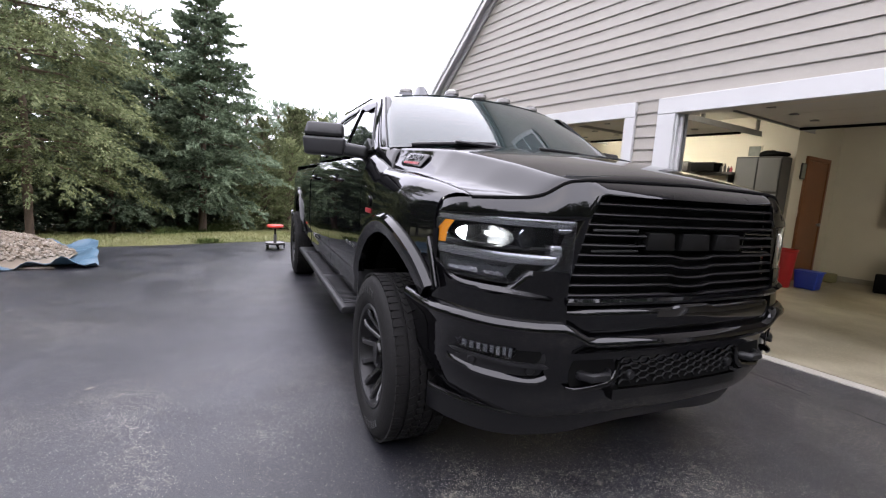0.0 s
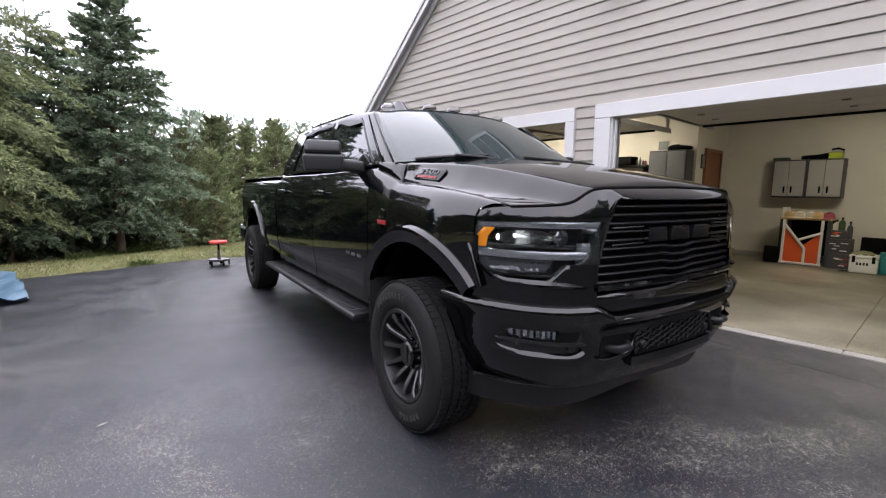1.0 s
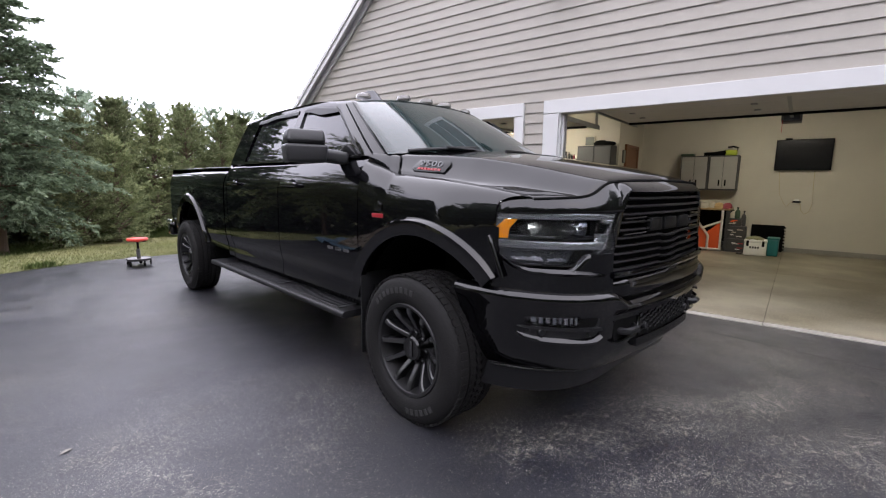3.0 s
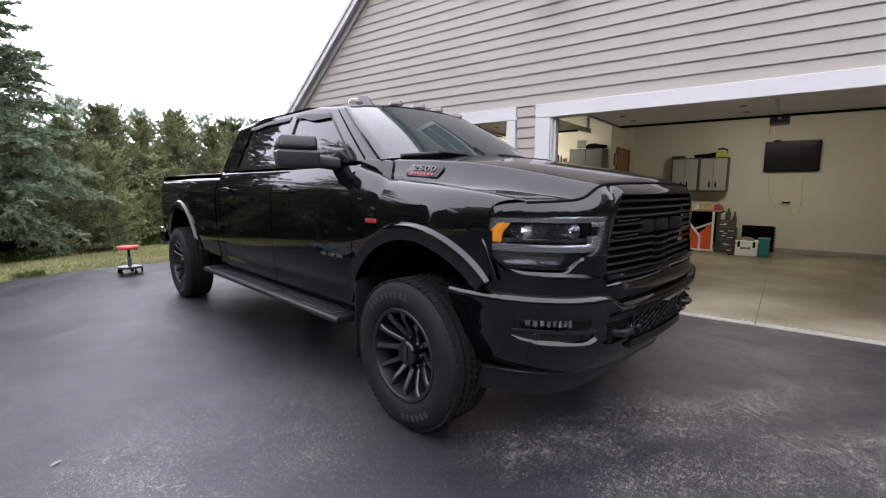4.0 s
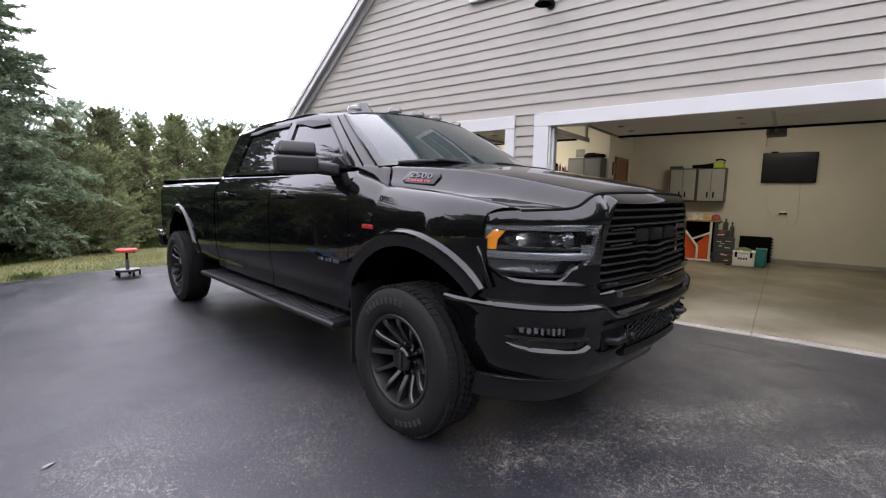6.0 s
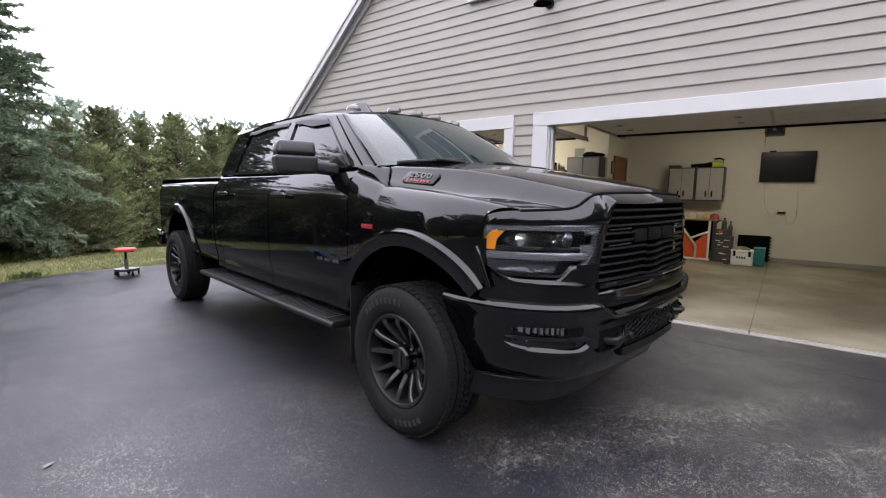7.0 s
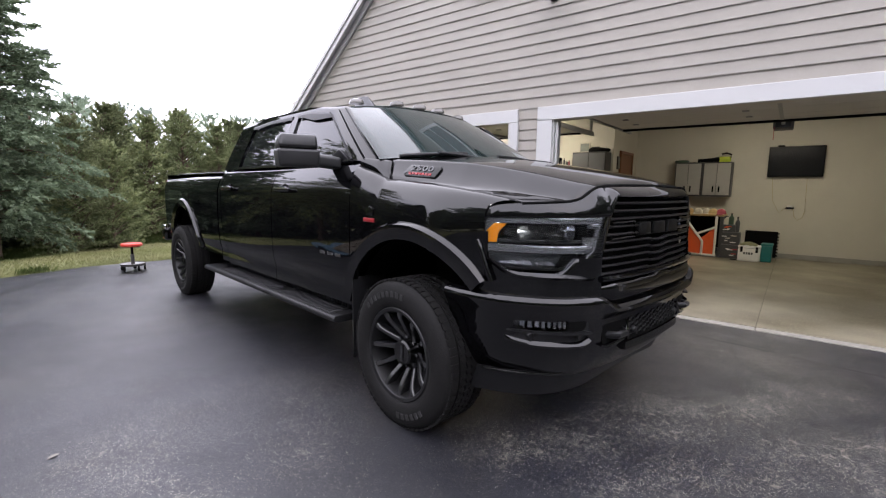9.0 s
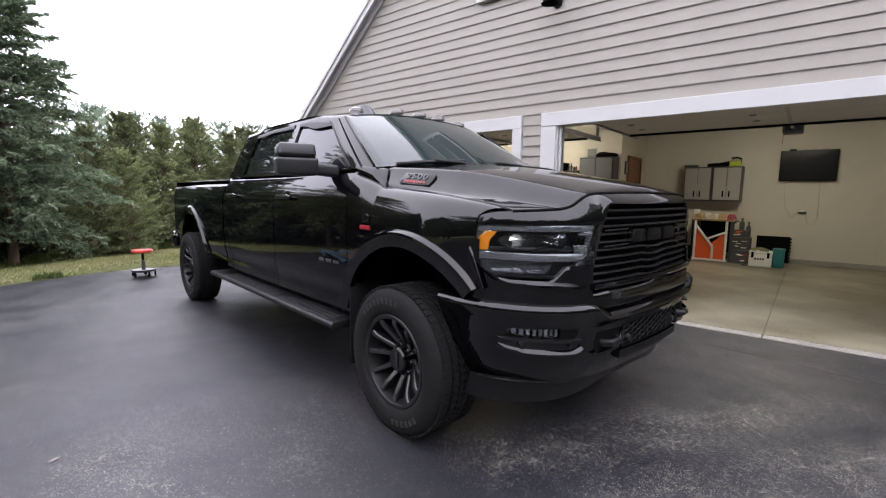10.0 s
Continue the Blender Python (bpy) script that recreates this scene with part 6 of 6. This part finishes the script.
def foliage(m, deep, mid, tip, thin=0.4):
    m.use_nodes = True
    n, l = m.node_tree.nodes, m.node_tree.links
    b = n["Principled BSDF"]
    b.inputs["Roughness"].default_value, b.inputs["Specular IOR Level"].default_value = 0.75, 0.2
    geo, ramp = n.new("ShaderNodeNewGeometry"), n.new("ShaderNodeValToRGB")
    ramp.color_ramp.elements[0].color, ramp.color_ramp.elements[1].color = (*deep, 1), (*tip, 1)
    e = ramp.color_ramp.elements.new(0.55)
    e.color = (*mid, 1)
    info, hue = n.new("ShaderNodeObjectInfo"), n.new("ShaderNodeHueSaturation")
    k = n.new("ShaderNodeMapRange")
    k.inputs["To Min"].default_value, k.inputs["To Max"].default_value = 0.75, 1.25
    clump, span, both_f = n.new("ShaderNodeTexNoise"), n.new("ShaderNodeMapRange"), n.new("ShaderNodeMix")
    clump.inputs["Scale"].default_value, clump.inputs["Detail"].default_value = 2.6, 4
    span.inputs["From Min"].default_value, span.inputs["From Max"].default_value = 0.34, 0.66
    both_f.inputs["Factor"].default_value = 0.45
    l.new(n.new("ShaderNodeTexCoord").outputs["Object"], clump.inputs["Vector"])
    l.new(clump.outputs["Fac"], span.inputs["Value"])
    l.new(span.outputs["Result"], both_f.inputs["A"])
    l.new(geo.outputs["Random Per Island"], both_f.inputs["B"])
    l.new(both_f.outputs["Result"], ramp.inputs["Fac"])
    l.new(ramp.outputs["Color"], hue.inputs["Color"])
    l.new(info.outputs["Random"], k.inputs["Value"])
    l.new(k.outputs["Result"], hue.inputs["Value"])
    l.new(hue.outputs["Color"], b.inputs["Base Color"])
    if thin:
        back, both = n.new("ShaderNodeBsdfTranslucent"), n.new("ShaderNodeMixShader")
        both.inputs["Fac"].default_value = thin
        l.new(hue.outputs["Color"], back.inputs["Color"])
        l.new(b.outputs["BSDF"], both.inputs[1])
        l.new(back.outputs["BSDF"], both.inputs[2])
        l.new(both.outputs["Shader"], n["Material Output"].inputs["Surface"])


foliage(NEEDLE, (0.06, 0.072, 0.036), (0.18, 0.21, 0.10), (0.36, 0.39, 0.20))
foliage(LAWN_LEAF, (0.0375, 0.0525, 0.015), (0.0638, 0.09, 0.024), (0.105, 0.1237, 0.0413))
YOUNG_NEEDLE = bpy.data.materials.new("young_cedar_needles")
foliage(YOUNG_NEEDLE, (0.07, 0.084, 0.04), (0.165, 0.19, 0.092), (0.29, 0.315, 0.17))
SPRUCE = bpy.data.materials.new("spruce_needles")
foliage(SPRUCE, (0.05, 0.072, 0.045), (0.115, 0.15, 0.095), (0.22, 0.27, 0.18))
# distance haze is put into these needle colours: paler and bluer than the others
HAZE_PINE = bpy.data.materials.new("hazed_pine_needles")
foliage(HAZE_PINE, (0.13, 0.17, 0.13), (0.24, 0.30, 0.22), (0.34, 0.39, 0.30))
BARK = material("conifer_bark", (0.12, 0.085, 0.06), 0.95, var=0.4, scale=10, bump=0.6, bump_scale=30, fine=0.2)


def crown_mesh(name, mat, seed, h, r, base, whorls, limbs, twigs, sprays, size, rise, droop, point=0.8, lean=0.0, sweep=0.0, wide=0.17, flat=0.8):
    """Tiers of limbs round a stem; each limb fans out into twigs, each twig carries many needle sprays. Returns the mesh and the limb curves."""
    rng = np.random.default_rng(seed)
    quads, curves = [], []
    for w in range(whorls):
        tier = (w + 0.8 * rng.random()) / whorls
        for i in range(limbs):
            z0 = mix(base, h * 0.985, tier) + rng.uniform(-0.10, 0.10) * h / whorls
            rel = min(1.0, max(0.0, (z0 - base) / (h - base)))
            reach = r * (1 - rel) ** point * (0.55 + 0.45 * min(1, rel * 5 + 0.2)) * rng.uniform(0.5, 1.2) + 0.07
            az = 2 * math.pi * (i + rng.uniform(-0.45, 0.45)) / limbs + w * 2.4
            out = np.array((math.cos(az), math.sin(az), 0.0))
            reach *= 1 + sweep * out[0]
            across = np.array((-out[1], out[0], 0.0))
            up = rise * rng.uniform(0.5, 1.5) * (0.45 + 1.1 * rel)
            drop = droop * rng.uniform(0.6, 1.4) * (1 - 0.6 * rel)
            stem = np.array((lean * z0, 0.0, z0))

            def at(t):
                t = np.atleast_1d(t)[:, None]
                return stem + out * reach * t + np.array((0, 0, 1.0)) * reach * (up * t - drop * t * t)
            curves.append([Vector(at(k)[0]) for k in (0.0, 0.35, 0.7)])
            n = max(3, int(twigs * (0.35 + 0.65 * reach / r)))
            t = 0.16 + 0.84 * (np.arange(n) + rng.random(n)) / n
            side = np.where(np.arange(n) % 2 == 0, 1.0, -1.0) * rng.uniform(0.15, 1.0, n)
            side[-1] = 0.0
            long = (reach * 0.36 * (1.12 - t) + 0.09 + 0.05 * reach) * rng.uniform(0.6, 1.25, n)
            tip = out * rng.uniform(0.55, 1.0, n)[:, None] + across * side[:, None] + np.array((0, 0, 1.0)) * (up - 1.6 * drop * t + rng.uniform(-0.25, 0.2, n))[:, None]
            tip /= np.linalg.norm(tip, axis=1)[:, None]
            root = at(t)
            m = n * sprays
            k = np.repeat(np.arange(n), sprays)
            u = rng.random(m) ** 0.8
            p = root[k] + tip[k] * (long[k] * u)[:, None]
            p[:, 2] -= 0.45 * droop * long[k] * u * u
            p += rng.normal(0, 0.16, (m, 3)) * (long[k] * (0.35 + 0.3 * (1 - u)))[:, None] * np.array((1, 1, flat))
            d = tip[k] * rng.uniform(0.5, 1.1, m)[:, None] + rng.normal(0, 0.40, (m, 3)) * np.array((1, 1, flat))
            d[:, 2] -= 0.35 * droop
            d /= np.linalg.norm(d, axis=1)[:, None]
            s = size * rng.uniform(0.55, 1.35, m)
            b = np.cross(d, rng.normal(0, 1, (m, 3)))
            b *= (s * wide * rng.uniform(0.6, 1.2, m) / (np.linalg.norm(b, axis=1) + 1e-6))[:, None]
            e = d * s[:, None]
            quads.append(np.stack([p, p + 0.5 * e + b, p + e, p + 0.45 * e - b], axis=1).reshape(-1, 3))
    verts = np.concatenate(quads)
    me = bpy.data.meshes.new(name)
    me.from_pydata(verts, [], np.arange(len(verts)).reshape(-1, 4).tolist())
    me.materials.append(mat)
    return me, curves


def conifer(words, m, mat, seed, h, r, base, whorls, limbs, twigs, sprays, size, rise, droop, trunk=0.12, group="trees beyond the driveway", **more):
    t = thing("tree", m, words, "tree", group)
    me, curves = crown_mesh("crown", mat, seed, h, r, base, whorls, limbs, twigs, sprays, size, rise, droop, **more)
    lean = more.get("lean", 0.0)
    rng = random.Random(seed + 7)
    stem = [(lean * z + 0.04 * rng.uniform(-1, 1), 0.04 * rng.uniform(-1, 1), z) for z in [h * k / 8 for k in range(9)]]
    stem[0] = (0, 0, -0.25)
    own = tube(stem, [mix(trunk, 0.010, (k / 8) ** 0.8) for k in range(9)], 10)
    for c in curves[::2]:
        tube(c, [0.026, 0.015, 0.005], 4, bm=own, caps=False)
    part("trunk", own, BARK, t, "brown bark trunk")
    part("crown", me, mat, t, "uneven needle crown")
    return t


def on_lawn(x, y, turn=0.0, drop=0.05):
    return pose(x, y, ground_height(x, y) - drop, 0, 0, turn)


# the nearest trees, each a kind of its own
conifer("big old cedar with drooping grey-green branches and bare lower trunk", on_lawn(-5.35, 8.9), NEEDLE, 3, 7.4, 2.7, 1.45, 25, 9, 17, 46, 0.068, 0.16, 0.40, trunk=0.10, point=0.5, flat=0.6, wide=0.2)
spruce = conifer("tall dark wind-swept spruce with ragged upswept tips", on_lawn(-2.62, 11.2), SPRUCE, 11, 6.15, 1.65, 0.7, 32, 9, 13, 32, 0.090, 0.42, 0.34, trunk=0.12, point=0.74, lean=0.015, sweep=0.12, flat=0.6, wide=0.22)
shade_tree = conifer("dark spruce half hidden behind the others", on_lawn(-3.8, 12.4), SPRUCE, 15, 5.3, 1.9, 0.3, 22, 7, 10, 26, 0.12, 0.3, 0.35, point=0.75, flat=0.6, wide=0.22)
sparse = conifer("thin open pine with a ragged half-bare top", on_lawn(-4.3, 13.6), SPRUCE, 18, 6.6, 1.5, 1.0, 16, 5, 6, 16, 0.11, 0.35, 0.2, trunk=0.09, point=0.6)
a_tree = conifer("light green young cedar with dense feathery crown", on_lawn(-1.15, 12.7), YOUNG_NEEDLE, 21, 3.2, 1.2, 0.0, 24, 7, 9, 34, 0.060, 0.85, 0.12, trunk=0.07, point=0.85, flat=0.9, wide=0.2)
b_tree = conifer("olive green cedar with dense ragged crown", on_lawn(-0.15, 14.6), YOUNG_NEEDLE, 27, 3.9, 1.45, 0.2, 26, 7, 10, 32, 0.072, 0.75, 0.16, trunk=0.08, point=0.95, flat=0.85, wide=0.2)
c_tree = conifer("pine with open upswept crown, its needles coloured pale blue-green for haze", on_lawn(-0.3, 20.5), HAZE_PINE, 33, 5.0, 1.6, 0.6, 18, 6, 8, 30, 0.095, 0.75, 0.1, trunk=0.09, point=0.75, flat=0.9, wide=0.2)
spots = [(a_tree, -1.75, 12.2, 0.72), (a_tree, -0.35, 13.0, 0.85), (a_tree, -2.0, 13.3, 1.0), (b_tree, 0.85, 14.5, 0.95), (b_tree, 1.9, 14.9, 1.04), (b_tree, 2.9, 14.7, 0.94), (b_tree, 3.9, 15.4, 1.0), (b_tree, 5.0, 15.9, 1.05), (b_tree, 0.3, 16.4, 1.08), (b_tree, 2.3, 17.0, 1.1), (b_tree, 4.3, 17.6, 1.1), (b_tree, 6.4, 17.6, 1.15),
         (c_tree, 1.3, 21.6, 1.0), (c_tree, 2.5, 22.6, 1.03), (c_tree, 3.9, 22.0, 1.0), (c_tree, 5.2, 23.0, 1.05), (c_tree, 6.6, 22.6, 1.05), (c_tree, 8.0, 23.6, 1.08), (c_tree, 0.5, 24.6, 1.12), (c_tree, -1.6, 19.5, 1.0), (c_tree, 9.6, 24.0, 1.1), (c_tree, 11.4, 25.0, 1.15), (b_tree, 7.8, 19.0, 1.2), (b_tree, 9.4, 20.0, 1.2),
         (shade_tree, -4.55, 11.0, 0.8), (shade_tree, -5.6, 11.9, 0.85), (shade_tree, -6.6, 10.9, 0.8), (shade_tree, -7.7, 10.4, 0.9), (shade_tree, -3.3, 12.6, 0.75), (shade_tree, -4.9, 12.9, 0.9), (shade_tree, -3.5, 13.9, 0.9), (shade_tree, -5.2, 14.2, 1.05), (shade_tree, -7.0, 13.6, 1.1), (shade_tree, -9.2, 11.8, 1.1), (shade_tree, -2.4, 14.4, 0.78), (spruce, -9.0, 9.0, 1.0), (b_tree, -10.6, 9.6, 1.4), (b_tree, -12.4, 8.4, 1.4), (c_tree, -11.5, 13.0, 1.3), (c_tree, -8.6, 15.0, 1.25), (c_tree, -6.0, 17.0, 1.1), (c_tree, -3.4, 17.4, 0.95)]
rng = random.Random(5)
for src, x, y, k in spots:
    m = on_lawn(x, y, rng.uniform(0, 360)) @ Matrix.Diagonal((k, k, k, 1))
    t = copy_thing(src, m)
    t.matrix_basis = m
# unseen trees added round the drive behind the camera, to darken the truck's reflections
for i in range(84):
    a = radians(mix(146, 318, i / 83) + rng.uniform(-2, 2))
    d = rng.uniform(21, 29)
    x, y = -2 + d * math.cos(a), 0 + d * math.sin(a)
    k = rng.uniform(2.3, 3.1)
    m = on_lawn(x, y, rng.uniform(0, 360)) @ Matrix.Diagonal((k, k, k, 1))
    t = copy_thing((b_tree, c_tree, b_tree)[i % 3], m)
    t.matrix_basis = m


def blades(name, mat, words, count, place, tall, wide, seed):
    rng = random.Random(seed)
    verts, faces = [], []
    for _ in range(count):
        x, y, k = place(rng)
        z = ground_height(x, y) - 0.01
        a = rng.uniform(0, 6.283)
        h = tall * k * rng.uniform(0.5, 1.3)
        bx, by = math.cos(a) * wide, math.sin(a) * wide
        lx, ly = rng.uniform(-0.5, 0.5) * h, rng.uniform(-0.5, 0.5) * h
        j = len(verts)
        verts += [(x - bx, y - by, z), (x + bx, y + by, z), (x + lx + bx * 0.3, y + ly + by * 0.3, z + h * 0.8), (x + lx * 1.5, y + ly * 1.5, z + h)]
        faces.append((j, j + 1, j + 2, j + 3))
    me = bpy.data.meshes.new(name)
    me.from_pydata(verts, [], faces)
    me.materials.append(mat)
    return tagged(new(name, me), words, "grass", kind="stuff")


def weed_place(r):
    x = r.uniform(-3.4, 5)
    y = drive_edge(x) + (2.6 if x < -4 else mix(2.6, 6.2, smooth(-4.0, -0.5, x))) + r.uniform(0, 2.6)
    return x, y + 0.5 * noise.noise(Vector((x * 0.7, 0, 3))), max(0.12, 0.6 + 1.3 * noise.noise(Vector((x * 0.6, y * 0.6, 8)))) * r.uniform(0.4, 1.2)


def grass_place(r):
    x = r.uniform(-9, 2.5)
    return x, drive_edge(x) + 0.02 + (r.random() ** 1.6) * 7.5, 1.0


blades("grass", BLADE, "mown lawn grass along the driveway edge", 60000, grass_place, 0.055, 0.006, 1)
blades("tall_weeds", LAWN_LEAF, "green weeds and tall grass under the trees", 30000, weed_place, 0.26, 0.009, 2)
blades("edge_weed", LAWN_LEAF, "leafy weed growing at the driveway edge", 260, lambda r: (-2.2 + r.gauss(0, 0.09), drive_edge(-2.2) + 0.16 + r.gauss(0, 0.05), 1.0), 0.10, 0.010, 3)


def work_stool():
    s = thing("work_stool", pose(-1.11, 6.22, 0) @ Matrix.Diagonal((0.76, 0.76, 1.0, 1.0)), "rolling mechanic's stool with round red seat", "stool")
    part("seat", lathe([(0.0, 0.365), (0.165, 0.366), (0.178, 0.375), (0.18, 0.395), (0.170, 0.408), (0.10, 0.414), (0.0, 0.415)], 32), RED_SEAT, s, "round red padded seat")
    part("post", lathe([(0.022, 0.10), (0.022, 0.36)], 14), DARK, s)
    part("sleeve", lathe([(0.034, 0.10), (0.034, 0.24), (0.026, 0.25)], 14), CABINET, s)
    part("tray", lathe([(0.0, 0.088), (0.19, 0.088), (0.215, 0.112), (0.222, 0.112), (0.20, 0.078), (0.0, 0.078)], 32), CABINET, s, "round dark grey tool tray")
    part("tray_liner", lathe([(0.0, 0.0905), (0.185, 0.0905), (0.205, 0.106), (0.0, 0.0895)], 32), STEEL, s, "bare metal tray floor")
    part("lever", tube([(0.02, 0, 0.355), (0.13, -0.03, 0.35)], 0.006, 6), DARK, s)
    for k in range(5):
        a = 2 * math.pi * k / 5
        x, y = 0.195 * math.cos(a), 0.195 * math.sin(a)
        c = part("caster", moved(lathe([(0.03, -0.011), (0.033, 0.0), (0.03, 0.011)], 14, "X"), pose(x, y, 0.033, 0, 0, k * 50)), DARK, s)
        part("fork", box(x - 0.014, x + 0.014, y - 0.014, y + 0.014, 0.04, 0.08, 0.004), DARK, c)


RED_SEAT = material("red_vinyl", (0.50, 0.035, 0.02), 0.4, var=0.1)
work_stool()

# heap of washed stone on a blue tarp
TARP = material("blue_tarp", (0.055, 0.105, 0.15), 0.4, var=0.3, scale=5, bump=0.25, bump_scale=12)
STONE = bpy.data.materials.new("washed_stone")
foliage(STONE, (0.15, 0.12, 0.09), (0.27, 0.225, 0.1725), (0.45, 0.4125, 0.36))
STONE.node_tree.nodes["Principled BSDF"].inputs["Roughness"].default_value = 0.85
HEAP = (-4.82, 5.2)


def heap_height(x, y):
    d = math.hypot(x / 1.25, y / 0.80)
    return 0.50 * max(0, 1 - d) ** 0.75 * (1 + 0.15 * noise.noise(Vector((x * 3, y * 3, 0))))


def stone_heap():
    rng = random.Random(9)
    pile = thing("stone_heap", pose(HEAP[0], HEAP[1], 0.012), "heap of small washed tan and grey stones", "stone heap")
    core = sheet(lambda u, v: (mix(-1.2, 1.2, u), mix(-0.72, 0.72, v), 0.005 + 0.9 * heap_height(mix(-1.2, 1.2, u), mix(-0.72, 0.72, v))), 24, 18)
    part("core", core, STONE, pile)
    kinds = []
    for k in range(5):
        b = bmesh.new()
        bmesh.ops.create_icosphere(b, subdivisions=1, radius=1)
        sq = Vector((1.0, rng.uniform(0.65, 0.9), rng.uniform(0.5, 0.7)))
        for v in b.verts:
            v.co = Vector((v.co.x * sq.x, v.co.y * sq.y, v.co.z * sq.z)) * rng.uniform(0.85, 1.12)
        kinds.append(finish(b, "stone", STONE))
    for k in range(300):
        a, q = rng.uniform(0, 6.283), math.sqrt(rng.random())
        x, y = 1.15 * q * math.cos(a), 0.70 * q * math.sin(a)
        if y > 0.25 and rng.random() < 0.6:
            y = -y
        ob = part("stone", kinds[k % 5], None, pile)
        s = rng.uniform(0.026, 0.052)
        ob.matrix_local = pose(x, y, heap_height(x, y) + s * 0.2, rng.uniform(-40, 40), rng.uniform(-40, 40), rng.uniform(0, 360)) @ Matrix.Diagonal((s, s, s, 1))
    rest = bmesh.new()
    for k in range(3600):
        a, q = rng.uniform(0, 6.283), math.sqrt(rng.random())
        x, y = 1.18 * q * math.cos(a), 0.72 * q * math.sin(a)
        s = rng.uniform(0.02, 0.04)
        b = kinds[k % 5]
        m = pose(x, y, heap_height(x, y), rng.uniform(-40, 40), rng.uniform(-40, 40), rng.uniform(0, 360)) @ Matrix.Diagonal((s, s, s, 1))
        copy = b.copy()
        copy.transform(m)
        rest.from_mesh(copy)
        bpy.data.meshes.remove(copy)
    tagged(part("stone_fill", rest, STONE, pile), kind="stuff")


stone_heap()


def tarp(u, v):
    x, y = mix(-1.75, 1.40, u), mix(-0.98, 0.80, v)
    edge = smooth(0.75, 1.0, max(abs(2 * u - 1), abs(2 * v - 1)))
    z = 0.004 + 0.11 * edge * max(0.0, 0.55 + 1.3 * noise.noise(Vector((x * 4.1, y * 4.1, 2)))) + 0.03 * abs(noise.noise(Vector((x * 5, y * 5, 7))))
    return (x + 0.10 * noise.noise(Vector((y * 2.2, 1, 5))), y + 0.12 * noise.noise(Vector((x * 2.0, 4, 1))), max(0.004, z))


solid("tarp", sheet(tarp, 60, 34, 0.004), TARP, "rumpled blue tarp spread under the stone heap", "tarp", m=pose(HEAP[0], HEAP[1], 0.001, 0, 0, 14))
